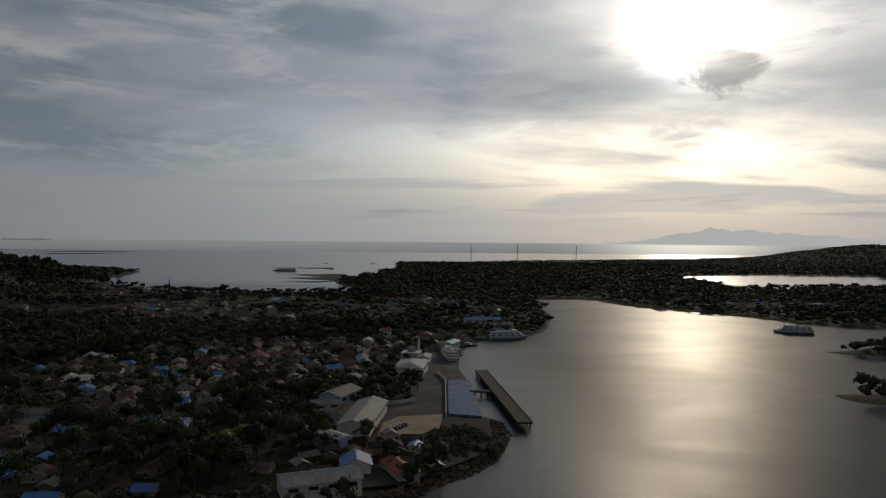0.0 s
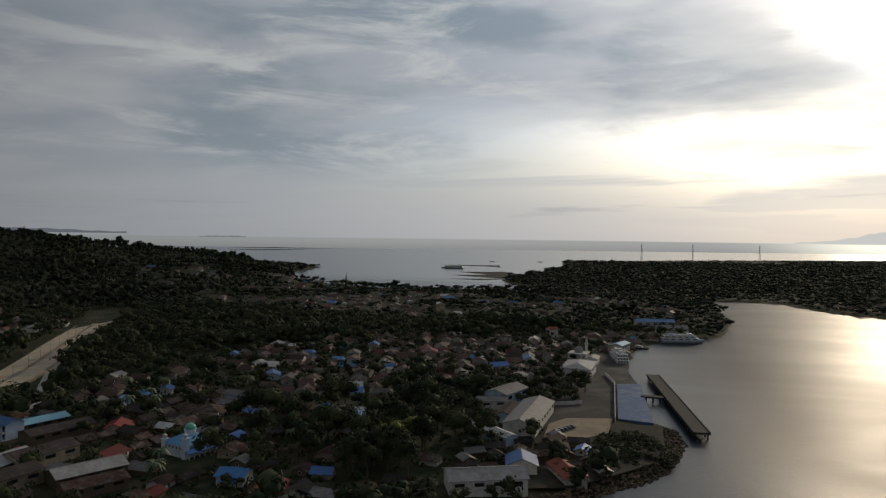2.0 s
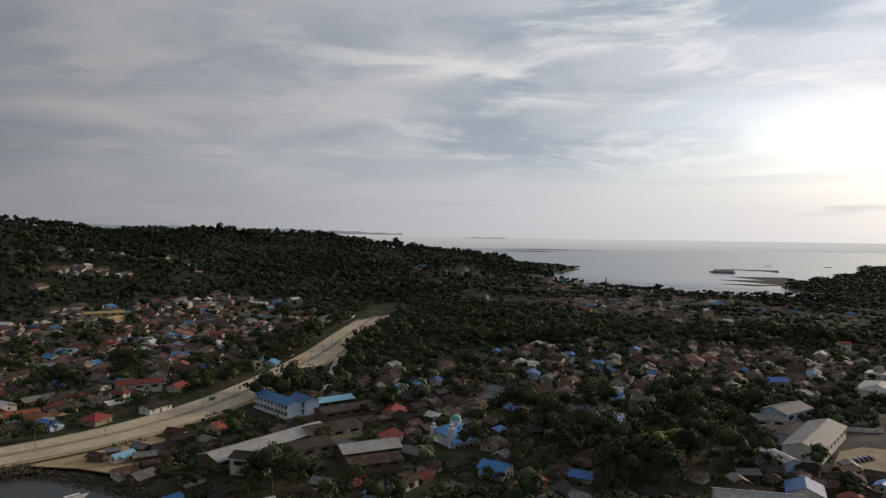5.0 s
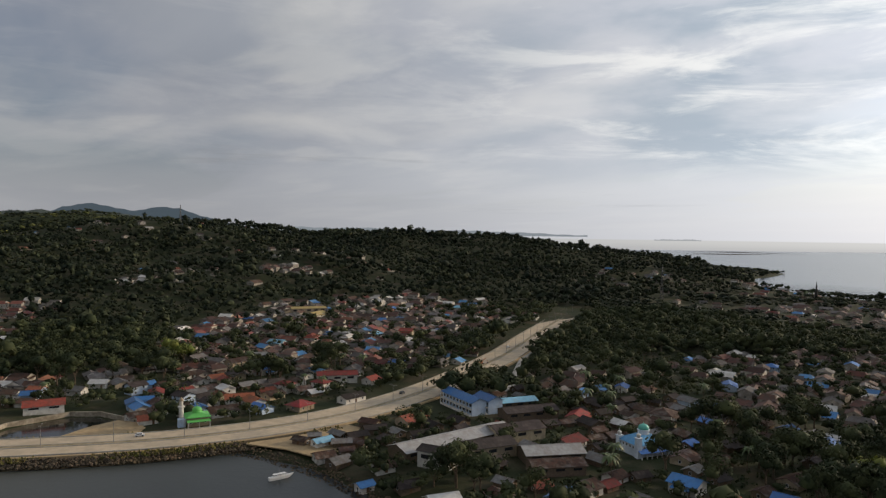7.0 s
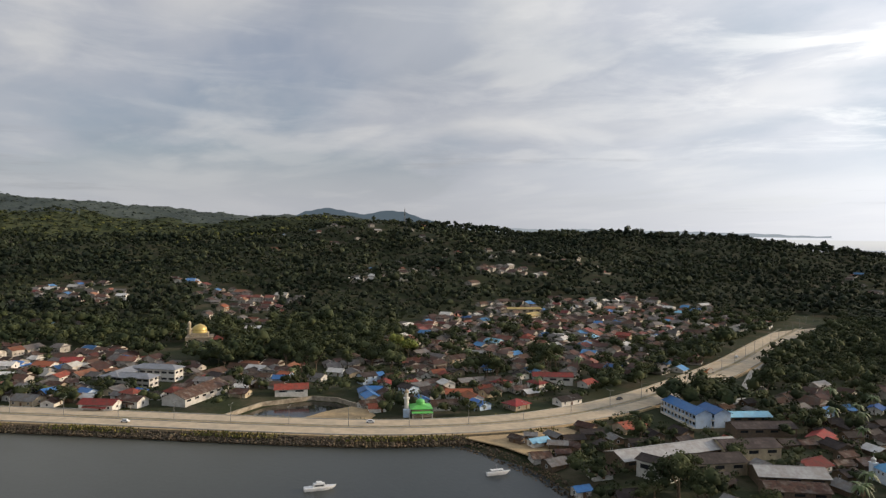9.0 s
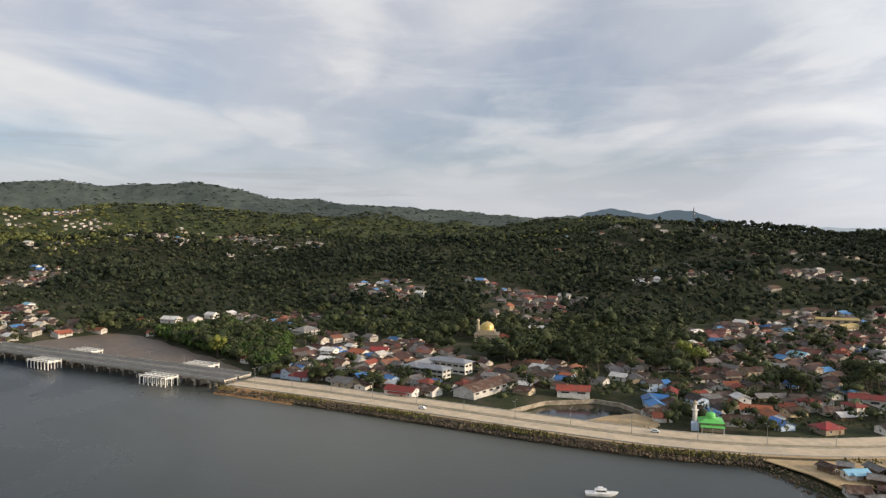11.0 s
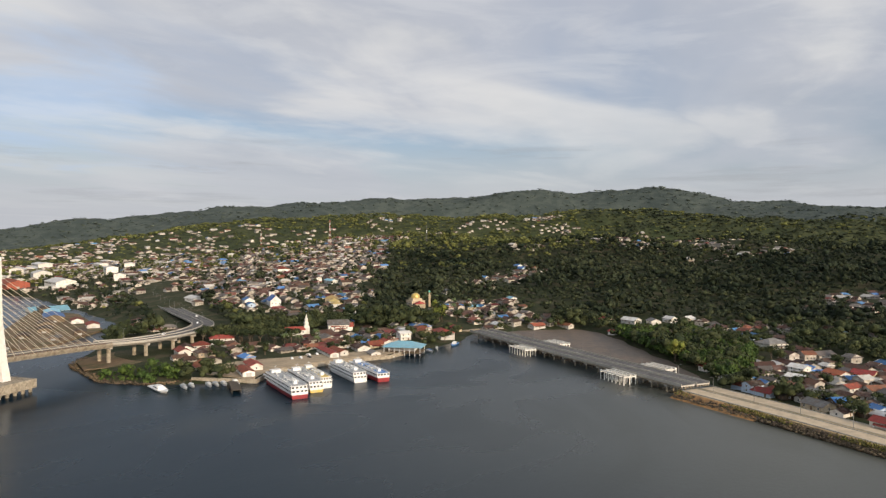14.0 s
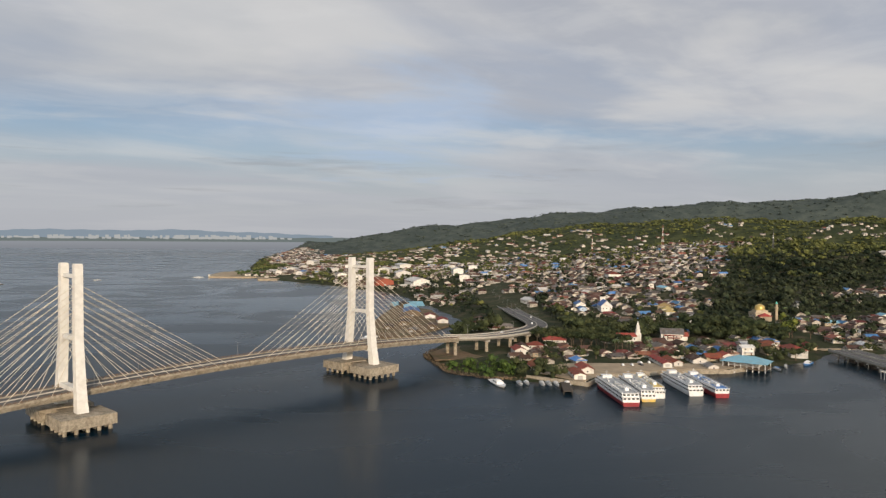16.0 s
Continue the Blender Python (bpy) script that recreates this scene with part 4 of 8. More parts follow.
OFFICE_HOUSES = [(-666, 106, 66, 13, 9, 6, 6), (-793, 93, 148, 11, 9, 6, 2), (-658, -110, 149, 22, 16, 6, 13), (-696, -133, 54, 14, 10, 4, 4), (-867,
    -6, 60, 11, 9, 8, 6), (-514, -39, 153, 13, 8, 4, 1), (-525, -71, 74, 11, 8, 5, 6), (-495, -85, 43, 8, 7, 4, 4), (-537, -132, 55, 9, 8, 4, 1),
    (-741, -239, 40, 14, 11, 5, 3), (-740, -263, 71, 18, 12, 5, 6), (-736, -290, 52, 12, 9, 5, 1), (-759, -227, 61, 12, 10, 5, 6)]
BRIDGE_HOUSES = [(-764, -210, 169, 13, 10, 5, 6), (-674, -342, 158, 16, 10, 4, 1), (-1042, -561, 77, 12, 9, 5, 4), (-679, -259, 73, 8, 7, 4, 1),
    (-796, -441, 59, 12, 9, 4, 7), (-404, 131, 166, 10, 8, 3.5, 4), (-641, 387, 116, 22, 8, 5, 8), (-537, 286, 29, 12, 8, 4, 7), (-546, 326, 106, 11,
    9, 5, 11), (-559, 227, 42, 10, 7, 4, 3), (-514, -476, 146, 16, 10, 6, 1), (-546, -492, 49, 15, 10, 5, 4), (-515, -396, 159, 11, 8, 8, 6)]
HARBOUR_HOUSES = [(-426, -393, 64, 24, 7, 4, 2), 
    (-717, -451, 147, 14, 9, 4, 7), (-625, -585, 58, 13, 11, 5, 18), (-343, -483, 68, 17, 9, 6, 1), (-353, -467,
    166, 16, 11, 5, 10), (-1061, -578, 62, 13, 9, 5,
    4)]
WHARF_HOUSES = [(-450, -391, 62, 17, 11, 3.5, 0), (-466, -389, 150, 12, 10, 4.5, 1), (-480, -388, 60, 13, 9, 5, 1), (-532, -408, 150, 12, 9, 7.5, 6), (-556, -402, 60, 15, 10, 6.5, 2), (-596,
    -395, 60, 15, 10, 4, 11), (-440, -368, 62, 11, 8, 3.5, 3), (-639, -602, 50, 16, 12, 4.5, 18), (-551, -503, 50, 15, 12, 4, 7), (-344, -400, 62, 21, 9, 4.5, 1), (-320, -424, 66, 22, 10, 4, 2), (-400, -508, 147, 20, 11,
    6.5, 11), (-357, -498, 60, 17, 11, 4.5, 0), (-372, -499, 150, 14, 11, 5, 11)]
HILL_HOUSES = [(-560, -661, 58, 13, 9, 6, 4), (-778, -846, 68, 26, 16, 5, 11), (-554, -761, 80, 24, 14, 5, 6), (-452, -920, 171, 45, 24, 6, 7), (-404,
    -648, 58, 18, 10, 5, 1), (-751, -715, 68, 26, 10, 5, 7), (-763, -757, 64, 22, 10, 5, 0), (-945, -550, 75, 14, 9, 5, 0), (-792, -540, 70, 14, 10,
    5, 3), (-705, -420, 52, 16, 10, 5, 0), (-645, -373, 50, 14, 9, 4, 6)]

HOUSE_MARKS = PORT_HOUSES + MARKET_HOUSES + SHORE_HOUSES + POND_HOUSES + OFFICE_HOUSES + BRIDGE_HOUSES + HARBOUR_HOUSES + WHARF_HOUSES + HILL_HOUSES
rng = random.Random(11)
TAKEN = []            # x, y, radius of what stands on the ground


def roof_shape(L, W, h, hipped, over=0.85, pitch=0.42, thick=0.14):
    """A gabled or hipped roof with thickness, eaves and a ridge cap, ridge along x."""
    l, w, rise = L / 2 + over, W / 2 + over, (W / 2 + over) * pitch
    z0 = h - over * pitch
    ridge = l - w * 0.95 if hipped else l
    ridge = max(ridge, 0.3)
    low = [(-l, -w, z0), (l, -w, z0), (l, w, z0), (-l, w, z0), (-ridge, 0, z0 + rise), (ridge, 0, z0 + rise)]
    verts = low + [(x, y, z + thick) for x, y, z in low]
    faces = []
    for o, flip in ((0, True), (6, False)):
        quads = [(0, 1, 5, 4), (2, 3, 4, 5)] + ([(1, 2, 5), (3, 0, 4)] if hipped else [])
        faces += [tuple(i + o for i in (reversed(q) if flip else q)) for q in quads]
    ring = [0, 1, 2, 3] if hipped else [0, 1, 5, 2, 3, 4]
    faces += [(a, b, b + 6, a + 6) for a, b in zip(ring, ring[1:] + ring[:1])]
    s = Shape().add(verts, faces)
    s.box(-ridge, -0.18, z0 + rise + thick - 0.06, ridge, 0.18, z0 + rise + thick + 0.08)
    return s


def wall_shape(L, W, h, hipped, pitch=0.42):
    s = Shape().box(-L / 2, -W / 2, -1.5, L / 2, W / 2, h)
    s.box(-L / 2 - 0.08, -W / 2 - 0.08, -1.5, L / 2 + 0.08, W / 2 + 0.08, 0.35)
    if not hipped:
        for x in (-L / 2, L / 2):
            t = 0.12 if x < 0 else -0.12
            s.add([(x, -W / 2, h), (x, W / 2, h), (x, 0, h + W / 2 * pitch), (x + t, -W / 2, h), (x + t, W / 2, h), (x + t, 0, h + W / 2 * pitch)],
                  [(0, 1, 2), (5, 4, 3), (0, 2, 5, 3), (2, 1, 4, 5)])
    return s


def window_mesh():
    """A white frame with a sunk dark pane on both faces, in one skin."""
    verts, faces, mats = [], [], []
    for y, inner in ((-0.06, -0.02), (0.06, 0.02)):
        verts += [(-0.62, y, -0.7), (0.62, y, -0.7), (0.62, y, 0.7), (-0.62, y, 0.7), (-0.5, inner, -0.58), (0.5, inner, -0.58), (0.5, inner, 0.58), (-0.5, inner, 0.58)]
    for o in (0, 8):
        faces += [(o + i, o + (i + 1) % 4, o + 4 + (i + 1) % 4, o + 4 + i) for i in range(4)] + [(o + 4, o + 5, o + 6, o + 7)]
        mats += [0, 0, 0, 0, 1]
    faces += [(i, (i + 1) % 4, 8 + (i + 1) % 4, 8 + i) for i in range(4)]
    s = Shape().add(verts, faces)
    s.m = mats + [0] * 4
    return s.mesh("window", HULL_WHITE, GLASS_DARK)


WINDOW = window_mesh()
DOOR = Shape().box(-0.5, -0.05, 0, 0.5, 0.05, 2.05).box(-0.58, -0.07, 0, -0.5, 0.07, 2.12).box(0.5, -0.07, 0, 0.58, 0.07, 2.12).mesh("door", WOOD)


def build_house(L, W, h, roof, wall_mat, hipped, porch=False, detail=True):
    """A house at the origin, ridge along x, with walls, roof, windows, a door and perhaps a porch."""
    kind = "hipped" if hipped else "gabled"
    house = thing("house", "plastered house with a %s %s roof" % (ROOF_WORDS[roof], kind), "house", group="town houses")
    wall = part("wall", wall_shape(L, W, h, hipped), wall_mat, house)
    part("roof", roof_shape(L, W, h, hipped), ROOFS[roof], house, "%s roof" % ROOF_WORDS[roof])
    storeys = 2 if h > 4.7 else 1
    for level in range(storeys):
        z = h * (level + 0.55) / storeys
        n = max(1, int(L // 4.5))
        for side in (-1, 1):
            for i in range(n):
                x = -L / 2 + L * (i + 0.5) / n
                if level == 0 and side < 0 and i == n // 2:
                    part("door", DOOR, None, house, at=pose(x, -W / 2 - 0.04, 0.1))
                    continue
                if detail:
                    part("window", WINDOW, None, house, at=pose(x, side * (W / 2 + 0.03), z))
        for side in (-1, 1):
            part("window", WINDOW, None, house, at=pose(side * (L / 2 + 0.03), 0, z, 0, 0, 90))
    if porch:
        s = Shape()
        y = -W / 2 - 2.3
        s.add([(-L * 0.35, y, 2.3), (L * 0.35, y, 2.3), (L * 0.35, -W / 2, 2.9), (-L * 0.35, -W / 2, 2.9),
               (-L * 0.35, y, 2.42), (L * 0.35, y, 2.42), (L * 0.35, -W / 2, 3.02), (-L * 0.35, -W / 2, 3.02)],
              [(3, 2, 1, 0), (4, 5, 6, 7), (0, 1, 5, 4), (1, 2, 6, 5), (2, 3, 7, 6), (3, 0, 4, 7)])
        p = part("porch_roof", s, ROOFS[roof], house)
        for x in (-L * 0.32, L * 0.32):
            part("porch_post", Shape().box(x - 0.09, y + 0.1, -1.0, x + 0.09, y + 0.28, 2.32), wall_mat, house)
    return house


def place_marked_houses():
    for x, y, turn, L, W, h, roof in HOUSE_MARKS:
        hipped, roof = roof >= 10, roof % 10
        wall_mat = rng.choice([PLASTER, PLASTER, PLASTER_CREAM, PLASTER_BLUE if roof in (4, 7) else PLASTER])
        h = h * 0.8
        house = build_house(L, W, h, roof, wall_mat, hipped, porch=rng.random() < 0.4)
        house.matrix_basis = pose(x, y, spot_height(x, y), 0, 0, turn)
        TAKEN.append((x, y, max(L, W) * 0.55))


place_marked_houses()


# ---- landmarks ----
def stand(x, y, turn=0.0, lift=0.0):
    TAKEN.append((x, y, 9.0))
    return pose(x, y, max(0.4, spot_height(x, y)) + lift, 0, 0, turn)


def dome_rings(r, z, bulge=1.0, steps=8, tip=True):
    rings = [(r * math.cos(math.pi / 2 * i / steps) * (1 + 0.12 * bulge * math.sin(math.pi * i / steps)), z + r * 1.05 * math.sin(math.pi / 2 * i / steps)) for i in range(steps)]
    return rings + [(0.12, z + r * 1.06), (0.05, z + r * 1.06 + (1.2 if tip else 0.1))]


def windows_on(parent, L, W, z, spacing, ends=True, tall=1.0):
    n = max(1, int(L // spacing))
    m = max(1, int(W // spacing))
    spots = [(-L / 2 + L * (i + 0.5) / n, s * (W / 2 + 0.03), 0) for i in range(n) for s in (-1, 1)]
    if ends:
        spots += [(s * (L / 2 + 0.03), -W / 2 + W * (i + 0.5) / m, 90) for i in range(m) for s in (-1, 1)]
    for x, y, turn in spots:
        part("window", WINDOW, None, parent, at=pose(x, y, z, 0, 0, turn) @ Matrix.Diagonal((1, 1, tall, 1)))


def minaret(parent, x, y, h, r, body, cap):
    tower = part("minaret", Shape().lathe([(r, -1), (r, h * 0.62), (r * 1.5, h * 0.64), (r * 1.5, h * 0.68), (r * 0.8, h * 0.68), (r * 0.75, h * 0.86)], 8), body, parent, at=pose(x, y, 0))
    part("cap", Shape().lathe([(r * 1.0, h * 0.86), (r * 0.95, h * 0.9), (r * 0.5, h * 0.95), (0.05, h)], 8), cap, tower, shade=True)


def blue_mosque():
    m = thing("mosque", "white and blue mosque with a sea-green dome and corner towers", "mosque", stand(-181, 281, 72) @ Matrix.Scale(0.86, 4))
    part("wall", Shape().box(-9.5, -8, -1.5, 9.5, 8, 6.2).box(-9.7, -8.2, 5.6, 9.7, 8.2, 6.3), MOSQUE_WHITE, m)
    roof = Shape()
    l, w = 10.4, 8.9
    roof.add([(-l, -w, 6.2), (l, -w, 6.2), (l, w, 6.2), (-l, w, 6.2), (-3.2, -2.8, 9.6), (3.2, -2.8, 9.6), (3.2, 2.8, 9.6), (-3.2, 2.8, 9.6)],
             [(3, 2, 1, 0), (4, 5, 6, 7), (0, 1, 5, 4), (1, 2, 6, 5), (2, 3, 7, 6), (3, 0, 4, 7)])
    part("roof", roof, MOSQUE_BLUE, m, "light blue hipped sheet roof")
    part("drum", Shape().lathe([(2.9, 9.4), (2.9, 11.6), (3.3, 11.7), (3.3, 12.0)], 12), MOSQUE_WHITE, m)
    part("dome", Shape().lathe(dome_rings(2.7, 12.0, 1.3), 16), DOME_GREEN, m, "sea-green dome", shade=True)
    veranda = Shape().add([(-10.4, -11.6, 3.0), (10.4, -11.6, 3.0), (10.4, -8.0, 4.4), (-10.4, -8.0, 4.4), (-10.4, -11.6, 3.15), (10.4, -11.6, 3.15), (10.4, -8, 4.55), (-10.4, -8, 4.55)],
                          [(3, 2, 1, 0), (4, 5, 6, 7), (0, 1, 5, 4), (1, 2, 6, 5), (2, 3, 7, 6), (3, 0, 4, 7)])
    part("veranda_roof", veranda, ROOF_BLUE, m)
    for i in range(7):
        part("column", Shape().lathe([(0.22, -1), (0.22, 3.1)], 8, at=pose(-9.6 + i * 3.2, -11.2, 0)), HULL_WHITE, m)
    windows_on(m, 19, 16, 4.6, 2.6)
    for x, y, h in ((-9.3, -7.8, 13.5), (-9.3, 7.8, 11.0), (9.3, -7.8, 11.0)):
        t = part("corner_tower", Shape().box(x - 1.3, y - 1.3, -1.2, x + 1.3, y + 1.3, h - 3.4).box(x - 1.6, y - 1.6, h - 3.4, x + 1.6, y + 1.6, h - 3.0), MOSQUE_WHITE, m)
        part("cap", Shape().lathe([(1.0, h - 3.0), (1.0, h - 1.9)] + dome_rings(1.1, h - 1.9, 1.2, 5), 10, at=pose(x, y, 0)), PLASTER, t, shade=True)
        TAKEN.append((-181, 281, 15))
    TAKEN.append((-173, 268, 13))


def green_mosque():
    m = thing("mosque", "small mosque with a bright green dome and a slim white minaret", "mosque", stand(-349, 144, 75))
    part("wall", Shape().box(-5, -5, -1.5, 5, 5, 4.4), PLASTER_CREAM, m)
    part("roof", Shape().box(-6, -6, 4.4, 6, 6, 4.7).box(-5.8, -5.8, 4.7, 5.8, 5.8, 6.0, taper=0.35), DOME_LIME, m, "bright green tiered roof")
    part("dome", Shape().lathe([(2.3, 5.9), (2.3, 6.4)] + dome_rings(2.3, 6.4, 1.4), 14), DOME_LIME, m, "bright green dome", shade=True)
    part("canopy", Shape().box(-5.5, -10, 3.3, 5.5, -5.6, 3.5), DOME_LIME, m)
    for x in (-5, 0, 5):
        part("post", Shape().box(x - 0.15, -9.8, -1, x + 0.15, -9.5, 3.3), PLASTER, m)
    windows_on(m, 10, 10, 2.2, 3.2)
    minaret(m, -7.5, -1, 14.5, 1.15, PLASTER, PLASTER_CREAM)
    part("porch", Shape().box(-9.4, -4.6, -1, -5.9, -1.2, 4.0), PLASTER_BLUE, m)


def gold_mosque(x, y, turn, scale, wall_mat, cap_mat, tower):
    m = thing("mosque", "mosque with a large gilded dome and a tall minaret among trees", "mosque", stand(x, y, turn) @ Matrix.Scale(scale, 4))
    part("wall", Shape().box(-9, -8, -4, 9, 8, 7).box(-9.3, -8.3, 6.5, 9.3, 8.3, 7.2), wall_mat, m)
    part("upper_wall", Shape().box(-6, -6, 7, 6, 6, 9.6), wall_mat, m)
    part("dome", Shape().lathe([(5.2, 9.5), (5.2, 10.4)] + dome_rings(5.0, 10.4, 1.1), 18), DOME_GOLD, m, "gilded onion dome", shade=True)
    windows_on(m, 18, 16, 3.6, 3.0, tall=1.4)
    minaret(m, tower[0], tower[1], tower[2], 1.4, wall_mat, cap_mat)
    part("annex", Shape().box(9, -6, -4, 15, 6, 4.5), wall_mat, m)
    part("annex_roof", roof_shape(6.5, 12.5, 4.5, True), ROOF_RED, m, at=pose(12, 0, 0))
    TAKEN.append((x, y, 13 * scale))


def church():
    c = thing("church", "white church with a stepped bell tower and pointed spire", "church", stand(-469, -490, 152))
    part("nave", wall_shape(17, 8, 5.5, False, 0.6), PLASTER, c)
    part("roof", roof_shape(17, 8, 5.5, False, pitch=0.6), ROOF_RED, c)
    t = part("bell_tower", Shape().box(8.4, -2.6, -1.5, 13.6, 2.6, 8).box(9.2, -1.8, 8, 12.8, 1.8, 11.5).box(8.9, -2.1, 10.9, 13.1, 2.1, 11.3), PLASTER, c)
    part("spire", Shape().box(9.7, -1.3, 11.5, 12.3, 1.3, 14).box(9.4, -1.6, 14, 12.6, 1.6, 14.3).lathe([(1.7, 14.3), (0.9, 16.2), (0.1, 19.5)], 8, at=pose(11, 0, 0)), PLASTER, t)
    windows_on(c, 17, 8, 3, 3.4, ends=False, tall=1.5)
    TAKEN.append((-469, -490, 12))


def church_hall():
    c = thing("church", "white gabled church hall with a red lean-to roof", "church", stand(-514, -477, 140))
    part("wall", wall_shape(20, 11, 6.5, False, 0.75), PLASTER, c)
    part("roof", roof_shape(20, 11, 6.5, False, pitch=0.75), ROOF_ZINC, c)
    part("porch", Shape().box(10, -3.5, -1, 14, 3.5, 4.5), PLASTER, c)
    part("porch_roof", roof_shape(4.2, 7.2, 4.5, False, pitch=0.8), ROOF_RED, c, at=pose(12, 0, 0))
    windows_on(c, 20, 11, 3.2, 4, ends=False, tall=1.4)
    TAKEN.append((-514, -477, 14))


def blue_church():
    c = thing("church", "white church with a steep blue roof and a front gable tower", "church", stand(-590, -655, 60))
    part("wall", wall_shape(24, 13, 7, False, 0.9), PLASTER, c)
    part("roof", roof_shape(24, 13, 7, False, pitch=0.9), ROOF_BLUE, c, "steep blue roof")
    part("front_tower", Shape().box(-15, -3, -1.5, -11.9, 3, 15).box(-15.3, -3.3, 15, -11.7, 3.3, 15.6), PLASTER, c)
    windows_on(c, 24, 13, 3.5, 4, tall=1.6)
    TAKEN.append((-590, -655, 18))


def school():
    s = thing("school_building", "two-storey white and blue school with bright blue roofs", "school", stand(-288, 270, -12))
    for name, x, y, turn, L in (("wing", 0, 0, 0, 32), ("side_wing", 9, 10, 0, 15)):
        at = pose(x, y, 0, 0, 0, turn)
        w = part(name, wall_shape(L, 9, 7.4, False), PLASTER_BLUE, s, at=at)
        part("roof", roof_shape(L, 9, 7.4, False, over=0.9), ROOF_BLUE, w, "bright blue sheet roof")
        for z in (0.4, 3.9):
            part("gallery", Shape().box(-L / 2, -6.2, z - 0.25, L / 2, -4.5, z).box(-L / 2, -6.2, z, L / 2, -6.05, z + 0.9), PLASTER, w)
            n = int(L // 3.2)
            for i in range(n):
                x0 = -L / 2 + L * (i + 0.5) / n
                part("window_band", Shape().box(x0 - 1.1, -4.56, z + 1.0, x0 + 1.1, -4.48, z + 2.4), GLASS_DARK, w)
                part("window_band", Shape().box(x0 - 1.1, 4.48, z + 1.0, x0 + 1.1, 4.56, z + 2.4), GLASS_DARK, w)
                part("column", Shape().box(x0 - 1.7, -6.2, z, x0 - 1.45, -5.95, z + 3.4), PLASTER, w)
    TAKEN.append((-288, 270, 19))
    TAKEN.append((-268, 276, 12))


def shed(x, y, turn, L, W, h, roof, label, wall_mat=None, hipped=False, pitch=0.3):
    s = thing("shed", label, "shed", stand(x, y, turn), group="sheds and warehouses")
    part("wall", wall_shape(L, W, h, hipped, pitch), wall_mat or PLASTER, s)
    part("roof", roof_shape(L, W, h, hipped, pitch=pitch, over=0.7), ROOFS[roof], s)
    n = max(2, int(L // 7))
    for i in range(n):
        for side in (-1, 1):
            part("window_band", Shape().box(-L / 2 + L * (i + 0.25) / n, side * W / 2 - 0.05, h * 0.55, -L / 2 + L * (i + 0.75) / n, side * W / 2 + 0.05, h * 0.8), GLASS_DARK, s)
    part("door", Shape().box(L / 2 - 0.05, -1.8, -0.5, L / 2 + 0.06, 1.8, min(3.4, h * 0.85)), STEEL, s, "steel sliding door")
    for k in np.arange(-L / 2, L / 2 + 1, max(W, 8)):
        TAKEN.append((x + k * math.cos(radians(turn)), y + k * math.sin(radians(turn)), W * 0.62))


def office():
    o = thing("office_building", "white two-storey office block with blue-grey roofs around a court", "office", stand(-486, 12, 56))
    for x, y, turn, L, W, h in ((-2, -10, 0, 27, 10, 6.6), (1, 11, 0, 30, 10, 8.4), (-15, 0, 90, 30, 11, 6.9)):
        w = part("wing", wall_shape(L, W, h, True), PLASTER, o, at=pose(x, y, 0, 0, 0, turn))
        part("roof", roof_shape(L, W, h, True, over=1.4, pitch=0.34), ROOF_SLATE, w, "blue-grey metal roof")
        for z in (1.2, h * 0.5 + 0.9):
            n = int(L // 4.5)
            for i in range(n):
                x0 = -L / 2 + L * (i + 0.5) / n
                for side in (-1, 1):
                    part("window_band", Shape().box(x0 - 1.8, side * W / 2 - 0.05, z, x0 + 1.8, side * W / 2 + 0.05, z + 1.3), GLASS_DARK, w)
            for side in (-1, 1):
                for k in (-0.25, 0.25):
                    part("window_band", Shape().box(side * L / 2 - 0.05, k * W - 1.5, z, side * L / 2 + 0.05, k * W + 1.5, z + 1.3), GLASS_DARK, w)
        part("ledge", Shape().box(-L / 2 - 0.35, -W / 2 - 0.35, h * 0.5 + 0.2, L / 2 + 0.35, W / 2 + 0.35, h * 0.5 + 0.45), PLASTER, w)
    for d in (-14, 0, 12):
        TAKEN.append((-486 + d * 0.5, 12 + d * 0.86, 16))


def port_mosque():
    m = thing("mosque", "small white mosque with a silver dome behind the port", "mosque", stand(-25, 577, 80))
    part("wall", Shape().box(-7, -7, -1.5, 7, 7, 5.0).box(-7.4, -7.4, 4.6, 7.4, 7.4, 5.2), PLASTER, m)
    part("dome", Shape().lathe([(3.4, 5.1), (3.4, 6.4)] + dome_rings(3.3, 6.4, 1.2), 14), ROOF_SILVER, m, "dull silver dome", shade=True)
    windows_on(m, 14, 14, 2.6, 3.4)
    minaret(m, 9.5, -4, 17, 1.1, PLASTER, ROOF_SILVER)
    TAKEN.append((-25, 577, 11))


port_mosque()
blue_mosque()
green_mosque()
gold_mosque(-617, 55, 80, 1.15, PLASTER_CREAM, PLASTER_CREAM, (-8, 9, 17))
gold_mosque(-686, -512, 60, 1.05, PLASTER_CREAM, DOME_GREEN, (6.3, 14.7, 19))
church()
church_hall()
blue_church()
school()
office()
shed(-240, 219, 88, 62, 14, 4.6, 9, "long grey-roofed warehouse beside the shore road", BOARDS)
shed(-222, 222, 75, 24, 13, 5.5, 5, "dark-roofed brick shed beside the long warehouse", PLASTER_CREAM)
shed(-232, 251, 75, 26, 14, 5.5, 5, "dark-roofed shed with a pale gable wall", PLASTER_CREAM)
shed(-224, 196, 20, 14, 9, 7, 5, "white two-storey store with a brown roof", PLASTER)
shed(-200, 240, 60, 26, 14, 4.5, 9, "low shed with a wide pale sheet roof", BOARDS)
shed(-188, 229, 60, 22, 11, 4.0, 0, "rusty open-sided sheet-roofed shed", BOARDS)
shed(-276, 290, 70, 36, 10, 4.0, 7, "long low shed with a pale blue roof", BOARDS)
